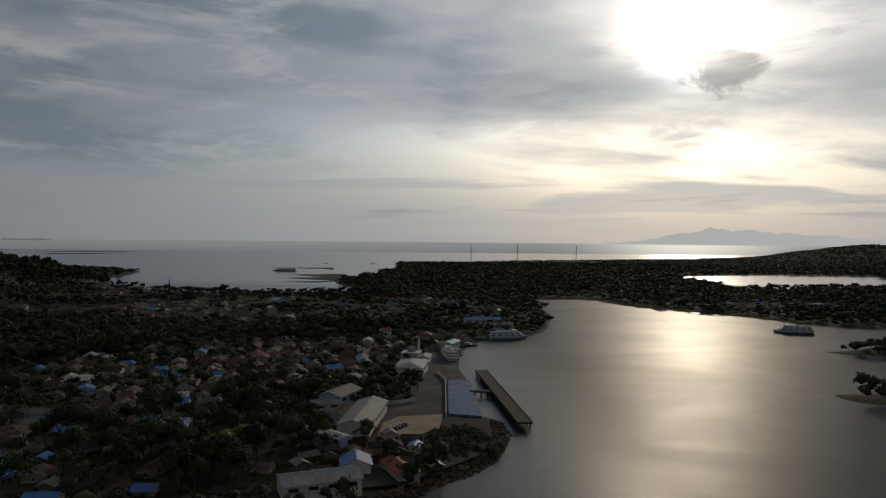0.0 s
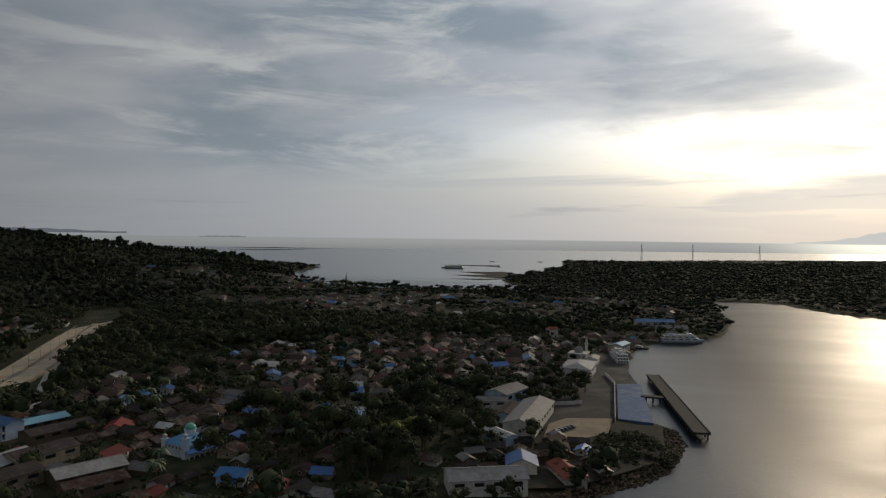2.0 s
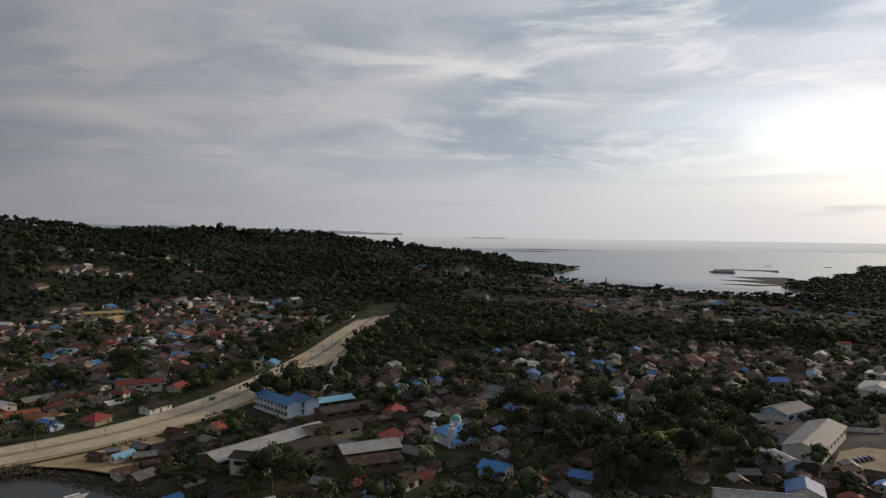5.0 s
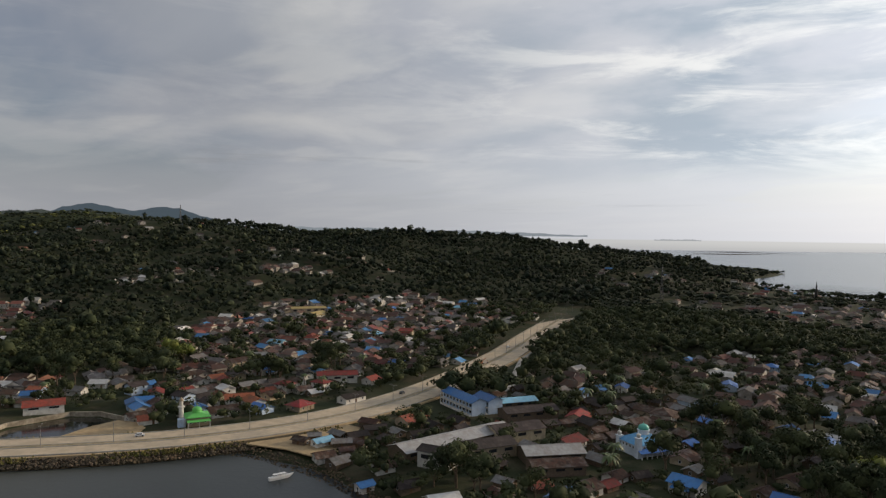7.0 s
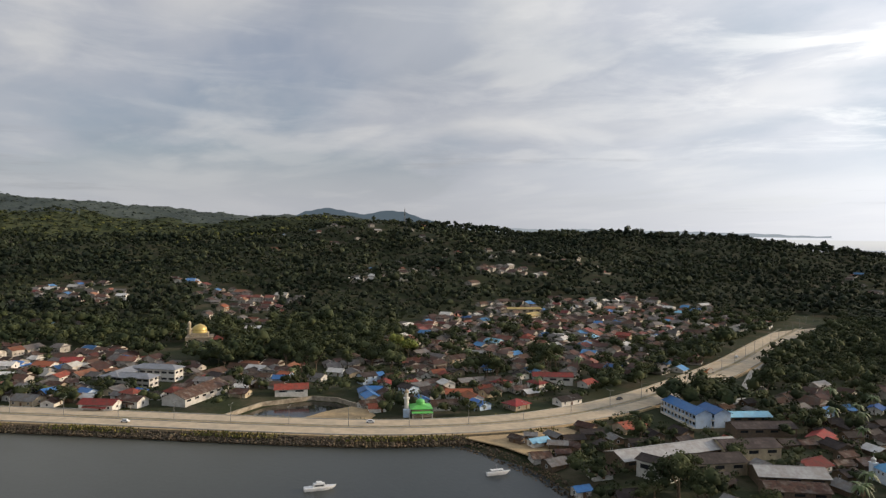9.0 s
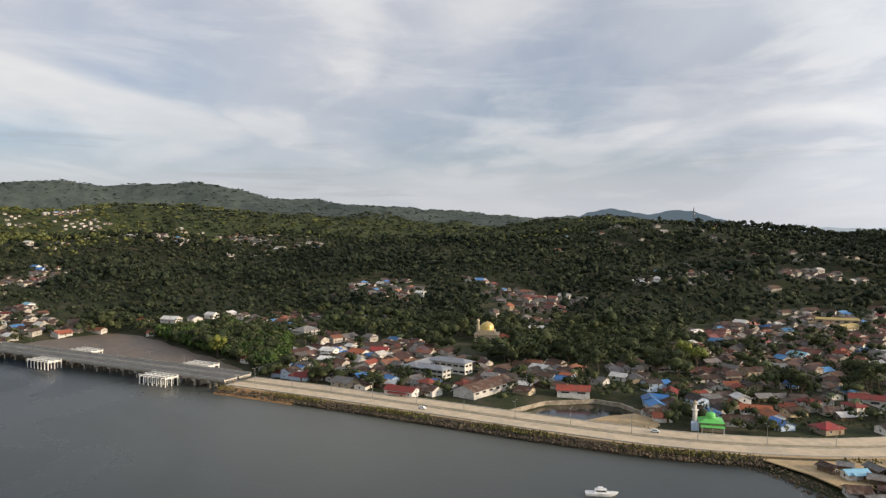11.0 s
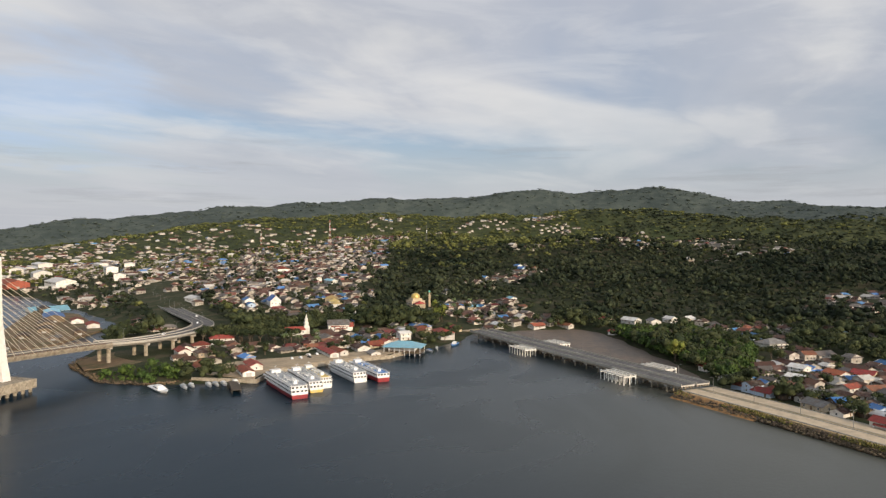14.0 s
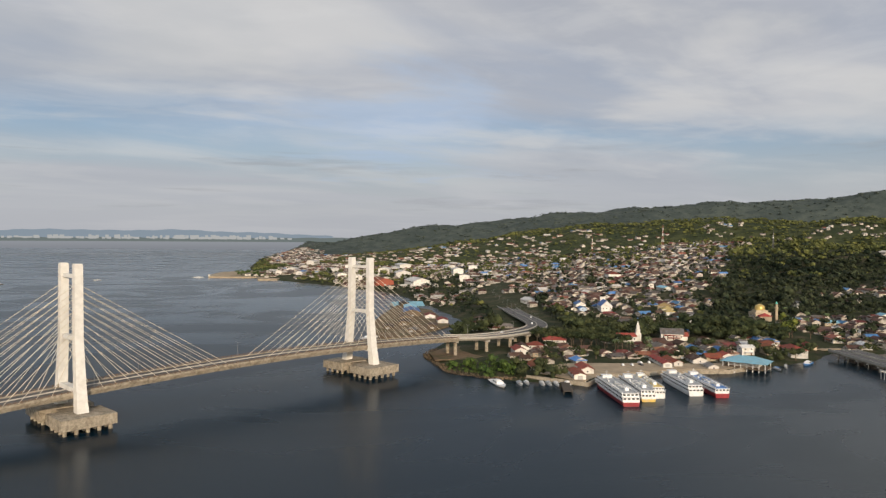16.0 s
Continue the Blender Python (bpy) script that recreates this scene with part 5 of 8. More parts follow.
shed(-254, 285, 70, 30, 12, 4.5, 5, "long dark-roofed row of market stalls", BOARDS)
shed(-391, 253, 62, 25, 11, 5.5, 1, "long white building with a red ribbed roof", PLASTER)
shed(-660, 388, 70, 36, 10, 6.0, 8, "long school block with an ochre roof", PLASTER_CREAM)
shed(-432, 38, 140, 42, 15, 4.6, 0, "long warehouse with a streaked rusty red roof by the pond", PLASTER, pitch=0.42)
shed(-424, 91, 78, 19, 10, 3.8, 1, "white house with a broad red roof beside the pond", PLASTER, pitch=0.45)
shed(-47, 272, 22, 30, 15, 5.5, 9, "large white-roofed warehouse near the shore", PLASTER)
shed(-56, 338, 135, 34, 7, 5.0, 6, "long narrow white building with a sheet roof", PLASTER_BLUE)
shed(-41, 372, 85, 54, 16, 6.0, 3, "long grey-roofed port warehouse with a white side wall", PLASTER)
shed(-53, 380, 85, 26, 9, 4.6, 5, "low dark-roofed store against the port warehouse", PLASTER_BLUE)
shed(-60, 416, 70, 26, 15, 7.0, 3, "port warehouse with grey gabled roof", PLASTER_BLUE)
shed(-66, 398, 25, 16, 11, 5.0, 3, "port office with a grey roof", PLASTER)
shed(-61, 370, 25, 14, 6, 4.0, 1, "low red-roofed guard house", PLASTER)
shed(-22, 511, 84, 34, 20, 7.0, 9, "two-storey port terminal with a dull silver hipped roof", PLASTER, True, 0.25)
shed(8, 640, 70, 22, 10, 5.0, 7, "blue-roofed store on the quay", PLASTER)
shed(45, 800, 10, 40, 16, 7.0, 4, "blue-roofed warehouse on the point", PLASTER)
shed(60, 760, 10, 30, 14, 6.0, 3, "grey-roofed warehouse on the point", PLASTER)
shed(-560, -1260, 80, 70, 34, 9.0, 2, "large terracotta-walled market hall", ROOF_ORANGE)
shed(-600, -1180, 80, 60, 34, 8.0, 6, "large pale-roofed market hall", PLASTER)
shed(-640, -1330, 70, 50, 30, 9.0, 6, "large depot under a wide white roof", PLASTER)


shed(-845, -923, 60, 40, 20, 6.0, 1, "large hall with a deep red roof among the houses", PLASTER, True, 0.4)
shed(-650, -617, 40, 18, 14, 4.5, 8, "small hall with an olive hipped roof among trees", PLASTER_CREAM, True, 0.5)
shed(-580, -690, 60, 22, 12, 5.0, 4, "blue-roofed hall beside the church", PLASTER, False, 0.5)
shed(-418, -398, 62, 36, 7, 3.2, 1, "long low red-roofed row behind the ferry quay", PLASTER)
shed(-326, -387, 62, 24, 8, 3.6, 1, "long white building with a red roof at the quay edge", PLASTER)
shed(-553, -379, 60, 24, 14, 5.5, 1, "red-roofed store above the stilt market", PLASTER, True, 0.4)
shed(-536, -389, 60, 15, 10, 6.5, 2, "pinkish plastered store with an orange roof by the harbour", PLASTER_CREAM)
shed(-604, -541, 60, 26, 12, 4.5, 7, "pale blue-roofed hall behind the harbour", PLASTER)


def landing_stage():
    j = thing("jetty", "short dark wooden landing stage at the ferry quay", "jetty", pose(-304, -372, 0, 0, 0, 56))
    part("deck", Shape().box(-4, -3.0, 2.0, 24, 3.0, 2.5), BOARDS_DARK, j)
    for k in range(6):
        for y in (-2.7, 2.7):
            part("pile", Shape().lathe([(0.3, -4), (0.28, 3.0)], 6, at=pose(1 + k * 4.4, y, 0)), BOARDS_DARK, j)


# ---- the port ----
def build_port():
    yard = Shape().add([(-72, 362, 2.75), (-14, 366, 2.75), (0, 386, 2.75), (20, 470, 2.75), (12, 530, 2.75), (14, 600, 2.75), (-10, 610, 2.75), (-44, 540, 2.75), (-76, 420, 2.75)], [tuple(range(9))])
    structure("yard", yard, PORT_YARD, "dusty concrete yard of the small port", "yard")
    quay = thing("blue_quay", "quay apron tinted blue for reflected sky, behind a white wall", "quay")
    part("apron", Shape().add([(4, 390, -2), (22, 386, -2), (19, 486, -2), (4, 482, -2), (4, 390, 3.4), (22, 386, 3.4), (19, 486, 3.4), (4, 482, 3.4)],
         [(3, 2, 1, 0), (4, 5, 6, 7), (0, 1, 5, 4), (1, 2, 6, 5), (2, 3, 7, 6), (3, 0, 4, 7)]), APRON_BLUE, quay)
    part("wall", Shape().sweep([(2.5, 386, 2.5), (2.5, 482, 2.5), (-4, 512, 2.5)], [(-0.2, 0), (0.2, 0), (0.2, 2.4), (-0.2, 2.4)]), PLASTER, quay, "white boundary wall")
    pier = thing("jetty", "long concrete jetty on piles off the port, darkened for shade", "jetty")
    a, b = Vector((28.5, 518, 0)), Vector((44, 371, 0))
    turn, length = math.degrees(math.atan2(b.y - a.y, b.x - a.x)), (b - a).length
    at = pose(a.x, a.y, 0, 0, 0, turn)
    deck = part("deck", Shape().box(0, -4.2, 3.0, length, 4.2, 4.1), CONCRETE_DARK, pier, at=at)
    for y in (-4.0, 4.0):
        part("kerb", Shape().box(0, y - 0.2, 4.1, length, y + 0.2, 4.45), CONCRETE_DARK, deck)
    pile = Shape().lathe([(0.4, -5), (0.4, 3.0)], 8).mesh("pile", CONCRETE_DARK)
    for i in range(25):
        for y in (-3.3, 3.3):
            part("pile", pile, None, deck, at=pose(2 + i * (length - 4) / 24, y, 0))
    link = part("walkway", Shape().box(18, 446, 3.0, 34, 451, 3.9), CONCRETE_DARK, pier)
    for i in range(4):
        for y in (447, 450):
            part("pile", pile, None, link, at=pose(21 + i * 4, y, 0))
    fender = Shape().box(-0.3, -0.5, 0.5, 0.3, 0.5, 4.0).mesh("fender", TYRE)
    for i in range(12):
        part("fender", fender, None, deck, at=pose(5 + i * 12, 4.5, 0))


build_port()


def spoil_heap():
    """A dark heap of earth and rubble at the water's edge."""
    s = Shape()
    r = random.Random(5)
    rings, n = 6, 22
    verts = [(7, 342, 4.6)]
    for i in range(1, rings + 1):
        for k in range(n):
            a, u = 2 * math.pi * k / n, i / rings
            verts.append((7 + math.cos(a) * 26 * u * r.uniform(0.85, 1.12) + 6 * u * math.sin(a), 342 + math.sin(a) * 37 * u * r.uniform(0.88, 1.1), 4.6 - 4.6 * u ** 1.4 + r.uniform(-0.5, 0.5) * (1 - u)))
    s.add(verts, [(0, 1 + k, 1 + (k + 1) % n) for k in range(n)] + [(1 + (i - 1) * n + k, 1 + i * n + k, 1 + i * n + (k + 1) % n, 1 + (i - 1) * n + (k + 1) % n) for i in range(1, rings) for k in range(n)])
    structure("spoil_heap", s, DIRT_DARK, "dark heap of earth and rubble by the jetty", "earth")
    TAKEN.extend((12 + 4 * k, 342 + 9 * k, 11) for k in (-2, -1, 0, 1, 2))


spoil_heap()


shed(-33, 463, 12, 18, 11, 4.5, 5, "dark-roofed store in the port yard", PLASTER)
shed(-62, 470, 70, 18, 11, 4.5, 3, "small grey-roofed store behind the port yard", PLASTER_BLUE)
shed(-14, 560, 84, 16, 9, 4.5, 3, "low grey-roofed customs shed by the quay", PLASTER)
yard_wall = [(-32, 413, 2.7), (-24, 416, 2.7), (-16, 421, 2.7)]
structure("yard_wall", Shape().sweep(yard_wall, [(-0.15, 0), (0.15, 0), (0.15, 2.2), (-0.15, 2.2)]), PLASTER, "white wall across the port yard", "wall")


# ---- lattice masts ----
def mast(x, y, h, label, painted=True):
    m = thing("radio_mast", label, "radio mast", stand(x, y, 20), group="masts")
    w = h * 0.045
    levels = 10
    for k in range(levels):
        z0, z1 = h * k / levels, h * (k + 1) / levels
        w0, w1 = w * (1 - 0.85 * k / levels), w * (1 - 0.85 * (k + 1) / levels)
        s = Shape()
        c0, c1 = [(-w0, -w0), (w0, -w0), (w0, w0), (-w0, w0)], [(-w1, -w1), (w1, -w1), (w1, w1), (-w1, w1)]
        for i in range(4):
            j = (i + 1) % 4
            s.rod((*c0[i], z0), (*c1[i], z1), 0.22, sides=4).rod((*c0[i], z0), (*c1[j], z1), 0.11, sides=4).rod((*c0[j], z0), (*c1[i], z1), 0.11, sides=4)
        part("lattice", s, (RED_WHITE if k % 2 else PLASTER) if painted else STEEL_DARK, m, ("red painted section" if k % 2 else "white painted section") if painted else "")
    part("antenna", Shape().rod((0, 0, h), (0, 0, h * 1.08), 0.12, 0.05), STEEL, m)
    for k in range(3):
        part("dish", Shape().lathe([(0.2, 0), (0.9, 0.35), (0.95, 0.4)], 10, at=pose(w * 0.3, 0, h * (0.7 + 0.08 * k), 0, 90, 40 * k)), HULL_WHITE, m)


mast(-1085, -1040, 58, "tall red and white lattice mast above the town")
mast(-1224, -1416, 52, "slim red and white lattice mast on the hillside")
mast(-1337, 506, 38, "pale lattice mast above the woods", False)
mast(-1210, -880, 40, "grey lattice mast between hillside houses", False)
mast(-560, 905, 48, "grey lattice mast in the trees beyond the road", False)
for mx, my, mh in ((500, 2650, 75), (290, 2750, 75), (110, 2780, 75), (1000, 2700, 45)):
    mast(mx, my, mh, "far lattice pylon on the low peninsula", False)


def monument(x, y):
    m = thing("monument", "dark pointed spire standing on the headland", "monument", stand(x, y, 15))
    part("plinth", Shape().box(-6, -6, -1.5, 6, 6, 2.2).box(-4, -4, 2.2, 4, 4, 4.4), CONCRETE_DARK, m)
    part("spire", Shape().lathe([(2.6, 4.4), (2.2, 10), (1.2, 18), (0.3, 27), (0.05, 29)], 8), CONCRETE_DARK, m)


monument(-445, 1150)


# ---- ships and boats ----
def hull_shape(L, B, depth, sheer=0.8, bow=0.3, draft=1.2, waist=0.6):
    """A hull along x, bow at +x, deck at z = depth."""
    rings = []
    for i in range(13):
        u = i / 12
        k = min(1.0, (1 - u) / bow) if u > 1 - bow else 1.0
        half = B / 2 * (max(0.02, math.sin(k * math.pi / 2)) ** 0.8) * (0.94 + 0.06 * min(1, u * 6))
        x, lift = -L / 2 + L * u, sheer * max(0, u - 0.55) ** 2 * 5
        rings.append([(x - (1.5 if u > 0.9 else 0), -half * 0.72, -draft), (x, -half, waist), (x + 0.6 * u, -half * 1.04, depth + lift), (x + 0.6 * u, half * 1.04, depth + lift), (x, half, waist),
                      (x - (1.5 if u > 0.9 else 0), half * 0.72, -draft)])
    verts = [p for r in rings for p in r]
    faces = [tuple(range(6)), tuple(reversed(range(72, 78)))]
    for k in range(12):
        faces += [(k * 6 + i, k * 6 + 6 + i, k * 6 + 6 + (i + 1) % 6, k * 6 + (i + 1) % 6) for i in range(6)]
    return Shape().add(verts, faces)


def ferry(x, y, turn, L, B, hull_mat, stripe, roof_mat, label, decks=3, far=False, low=1.7):
    f = thing("ferry", label, "ferry", pose(x, y, 0, 0, 0, turn), group="moored ferries")
    part("hull", hull_shape(L, B, low), hull_mat, f, "lower hull")
    part("bulwark", hull_shape(L * 0.998, B * 1.01, low + 0.9, draft=0.05 - low, waist=low + 0.1), stripe, f, "upper hull band")
    z, l0, l1 = low + 0.9, -L / 2 + 0.4, L * 0.36
    for k in range(decks):
        b = B * (1.0 - 0.05 * k)
        house = part("deckhouse", Shape().box(l0, -b / 2, z, l1, b / 2, z + 1.95).box(l0 - 0.3, -b / 2 - 0.3, z + 1.95, l1 + 0.6, b / 2 + 0.3, z + 2.1), HULL_WHITE if k < decks - 1 else HULL_WHITE, f)
        n = int((l1 - l0) // (6 if far else 2.6))
        for i in range(n):
            for side in (-1, 1):
                part("window", Shape().box(l0 + (i + 0.2) * (l1 - l0) / n, side * b / 2 - 0.04, z + 0.75, l0 + (i + 0.8) * (l1 - l0) / n, side * b / 2 + 0.04, z + 1.6), GLASS_DARK, house)
        for i in range(4):
            part("window", Shape().box(l0 - 0.04, -b / 2 + b * (i + 0.2) / 4, z + 0.7, l0 + 0.04, -b / 2 + b * (i + 0.8) / 4, z + 1.7), GLASS_DARK, house)
        rail = Shape()
        for side in (-1, 1):
            rail.box(l0 - 0.3, side * (b / 2 + 0.28) - 0.04, z + 2.9, l1 + 0.6, side * (b / 2 + 0.28) + 0.04, z + 3.0)
            for i in range(n + 1):
                px = l0 + i * (l1 - l0) / n
                rail.box(px - 0.04, side * (b / 2 + 0.28) - 0.04, z + 2.1, px + 0.04, side * (b / 2 + 0.28) + 0.04, z + 2.9)
        part("railing", rail, HULL_WHITE, house)
        z += 2.1
        l0, l1 = l0 + 1.4, l1 - 2.6
    part("top_deck", Shape().box(l0 - 0.6, -B * 0.43, z + 0.004, l1 + 1.5, B * 0.43, z + 0.16), roof_mat, f, "top deck covering")
    bridge = part("wheelhouse", Shape().box(l1 - 4.5, -B * 0.3, z + 0.16, l1 - 0.5, B * 0.3, z + 2.0).box(l1 - 4.8, -B * 0.33, z + 2.0, l1 - 0.1, B * 0.33, z + 2.15), HULL_WHITE, f)
    part("window", Shape().box(l1 - 0.53, -B * 0.27, z + 1.1, l1 - 0.46, B * 0.27, z + 2.0), GLASS_DARK, bridge)
    part("funnel", Shape().box(l0 + 5, -1.2, z + 0.16, l0 + 8, 1.2, z + 1.9, taper=0.8), stripe, f)
    part("mast", Shape().rod((l1 - 3, 0, z + 2.1), (l1 - 3.3, 0, z + 5.0), 0.14, 0.07).rod((l1 - 3.1, -1.4, z + 4), (l1 - 3.1, 1.4, z + 4), 0.06), HULL_WHITE, f)
    for i in range(5):
        for side in (-1, 1):
            part("life_raft", Shape().rod((l0 + 10 + i * 3, side * B * 0.36, z + 0.5), (l0 + 11.4 + i * 3, side * B * 0.36, z + 0.5), 0.35, sides=8), HULL_WHITE, f)
    for side in (-1, 1):
        part("bulwark_rail", Shape().box(l0 - 0.6, side * B * 0.43 - 0.08, z + 0.16, l1 + 1.5, side * B * 0.43 + 0.08, z + 0.85), HULL_WHITE, f)
    deck_rng = random.Random(int(L * 7 + B * 3))
    for i in range(9):
        px, py, big = deck_rng.uniform(l0 + 9, l1 - 6), deck_rng.uniform(-B * 0.3, B * 0.3), deck_rng.uniform(0.4, 1.1)
        if i % 3:
            part("deck_crate", Shape().box(px, py, z + 0.16, px + big * 1.8, py + big, z + 0.3 + big * 0.7), HULL_WHITE if i % 2 else DECK_GREY, f)
        else:
            part("vent", Shape().lathe([(0.35, z + 0.16), (0.35, z + 1.0), (0.55, z + 1.05), (0.5, z + 1.35)], 8, at=pose(px, py, 0)), HULL_WHITE, f)
    for i in range(3):
        part("roof_box", Shape().box(l0 + 12 + i * 6, -1.5, z + 0.16, l0 + 14.5 + i * 6, 1.5, z + 1.1), DECK_GREY, f)


def quay_at(bow_x, bow_y, heading, L):
    """The middle of a ship whose stern, away from the quay, lies at that place."""
    return bow_x - math.cos(radians(heading)) * L / 2, bow_y - math.sin(radians(heading)) * L / 2


for sx, sy, head, L, B, hull_mat, stripe, roof_mat, label, decks, low in (
        (-304, -310, 65.5, 66, 10.5, HULL_RED, HULL_WHITE, DECK_GREY, "white passenger ferry with a dark red hull and grey top deck", 2, 2.4),
        (-322, -314, 64, 58, 9, HULL_YELLOW, HULL_WHITE, DECK_GREY, "white and yellow passenger ferry moored at the quay", 2, 1.7),
        (-335, -318, 64, 52, 7.5, HULL_WHITE, HULL_WHITE, HULL_YELLOW, "white ferry with a yellow top deck", 2, 1.7),
        (-361, -312, 64, 58, 9.5, HULL_WHITE, HULL_WHITE, DECK_GREY, "white passenger ferry with a cluttered grey top deck", 2, 1.6),
        (-372, -301, 64, 60, 9.0, HULL_RED, HULL_WHITE, HULL_BLUE, "red-hulled white ferry with a long blue roof", 1, 2.8)):
    fx, fy = quay_at(sx, sy, head, L)
    ferry(fx, fy, head + 180, L, B, hull_mat, stripe, roof_mat, label, decks, False, low)
ferry(6, 583, 100, 38, 9, HULL_WHITE, HULL_WHITE, DECK_GREY, "white ferry moored beside the port yard", 3)
ferry(66, 712, 12, 40, 9, DECK_GREY, PLASTER_BLUE, HULL_WHITE, "pale blue-grey patrol ship moored at the point", 2, True)
ferry(386, 777, 170, 40, 9, DECK_GREY, HULL_WHITE, DECK_GREY, "grey ferry lying off the peninsula", 2, True)
ferry(-468, 2090, 175, 70, 13, DECK_GREY, DECK_GREY, HULL_WHITE, "grey cargo ship at the far spit", 2, True)
ferry(330, -3300, 185, 95, 16, HULL_WHITE, HULL_WHITE, HULL_WHITE, "large white ship on the far bay", 3, True)


def motorboat(x, y, turn, L, hull_mat, cabin_mat, label, awning=False):
    b = thing("motorboat", label, "boat", pose(x, y, 0.15, 0, 0, turn), group="small boats")
    part("hull", hull_shape(L, L * (0.17 if awning else 0.27), 1.1, 0.35, 0.45, 0.4), hull_mat, b)
    if awning:
        part("awning", Shape().box(-L * 0.32, -L * 0.085, 2.0, L * 0.22, L * 0.085, 2.1), cabin_mat, b, "flat awning")
        for px in (-L * 0.3, -L * 0.04, L * 0.2):
            for py in (-L * 0.078, L * 0.078):
                part("post", Shape().rod((px, py, 1.0), (px, py, 2.0), 0.05, sides=5), STEEL, b)
    else:
        c = part("cabin", Shape().box(-L * 0.22, -L * 0.1, 1.1, L * 0.18, L * 0.1, 2.4, taper=0.9), cabin_mat, b)
        for side in (-1, 1):
            part("window", Shape().box(-L * 0.17, side * L * 0.096 - 0.05, 1.6, L * 0.12, side * L * 0.096 + 0.05, 2.1), GLASS_DARK, c)
        part("flybridge", Shape().box(-L * 0.12, -L * 0.08, 2.4, L * 0.08, L * 0.08, 3.0, taper=0.85), cabin_mat, b)
    part("mast", Shape().rod((-L * 0.05, 0, 2.4), (-L * 0.08, 0, 4.4), 0.05, sides=5), STEEL, b)


motorboat(-258, 142, 84, 10, HULL_WHITE, HULL_WHITE, "white longboat with an awning lying off the stones", True)
for bx, by, turn, L, hm, cm, aw, label in (
        (-269, 70, 84, 12, HULL_WHITE, HULL_WHITE, False, "white cabin cruiser anchored off the causeway"),
        (-268, -399, 75, 26, HULL_WHITE, HULL_WHITE, False, "white patrol launch moored at a jetty"),
        (-281, -392, 70, 13, HULL_WHITE, DECK_GREY, True, "grey-awninged speedboat at the jetty"), (-286, -391, 70, 11, HULL_WHITE, HULL_WHITE, True, "white speedboat at the jetty"),
        (-294, -384, 68, 12, HULL_WHITE, HULL_WHITE, True, "white speedboat among others"), (-298, -382, 68, 12, HULL_WHITE, DECK_GREY, True, "white speedboat with a grey awning"),
        (-302, -379, 68, 12, HULL_WHITE, HULL_WHITE, True, "white speedboat beside the landing"), (-308, -375, 66, 15, HULL_WHITE, HULL_WHITE, False, "white cabin boat beside the landing"),
        (-480, -349, 60, 11, HULL_WHITE, HULL_WHITE, True, "white speedboat by the stilt market"), (-490, -348, 60, 12, HULL_WHITE, HULL_BLUE, True, "speedboat with a blue awning"),
        (-503, -350, 40, 11, HULL_WHITE, HULL_WHITE, True, "white boat by the stilt market"), (-533, -352, 20, 18, HULL_BLUE, HULL_WHITE, False, "blue wooden fishing boat"),
        (-452, -356, 30, 10, HULL_WHITE, BOARDS, True, "small wooden boat by the stakes"), (14, 652, 160, 16, BOARDS_DARK, BOARDS, True, "dark wooden boat at the port"),
        (24, 662, 165, 18, BOARDS_DARK, HULL_WHITE, False, "dark wooden fishing boat at the port"), (-275, -640, 30, 26, HULL_WHITE, HULL_WHITE, False, "white workboat in the basin"),
        (-240, 1420, 20, 10, BOARDS_DARK, BOARDS, True, "small dark boat on the sea"), (-270, 2750, 40, 26, BOARDS_DARK, BOARDS_DARK, True, "dark fishing platform boat far out"),
        (-450, 2700, 10, 20, BOARDS_DARK, BOARDS_DARK, True, "small dark boat far out at sea"), (-85, -1700, 20, 16, HULL_WHITE, HULL_WHITE, True, "small boat far out on the bay"),
        (90, -1620, 50, 16, DECK_GREY, HULL_WHITE, False, "dark launch far out on the bay"), (-300, -1730, 0, 24, HULL_WHITE, HULL_WHITE, False, "white boat near the far spit")):
    motorboat(bx, by, turn, L, hm, cm, label, aw)


# ---- street furniture ----
def street_lamp(h=9.0, arms=2):
    lamp = thing("street_lamp", "slim grey street lamp on the road median", "street lamp", group="street lamps")
    part("post", Shape().lathe([(0.16, 0), (0.08, h)], 6), LAMP_GREY, lamp)
    for side in (-1, 1)[:arms]:
        arm = part("arm", Shape().rod((0, 0, h - 0.2), (0, side * 1.8, h + 0.3), 0.06, sides=5), LAMP_GREY, lamp)
        part("lamp_head", Shape().box(-0.16, side * 1.7 - 0.1, h + 0.24, 0.16, side * 1.7 + side * 0.9, h + 0.4) if side > 0 else Shape().box(-0.16, -2.6, h + 0.24, 0.16, -1.6, h + 0.4), LAMP_GREY, arm)
    return lamp


LAMP = street_lamp()
spots = [pose(p.x, p.y, p.z + 0.4, 0, 0, math.degrees(a)) for p, a in along(ROAD, 30, 12)]
spots += [pose(p.x, p.y, p.z, 0, 0, math.degrees(a)) for p, a in along([Vector(p) for p in LOW_BRIDGE], 34, 17)]
spots += [pose(p.x, p.y, p.z + 1.0, 0, 0, math.degrees(a)) for p, a in along(RAMP, 32, 18)]
for s in np.arange(-190, 96, 32.0):
    p = TOWER_A + AXIS * s
    for o in (-10.2, 10.2):
        spots.append(pose(p.x - AXIS.y * o, p.y + AXIS.x * o, deck_height(s) + 0.3, 0, 0, HEAD))
LAMP.matrix_basis = spots[0]
for at in spots[1:]:
    copy_thing(LAMP, at)


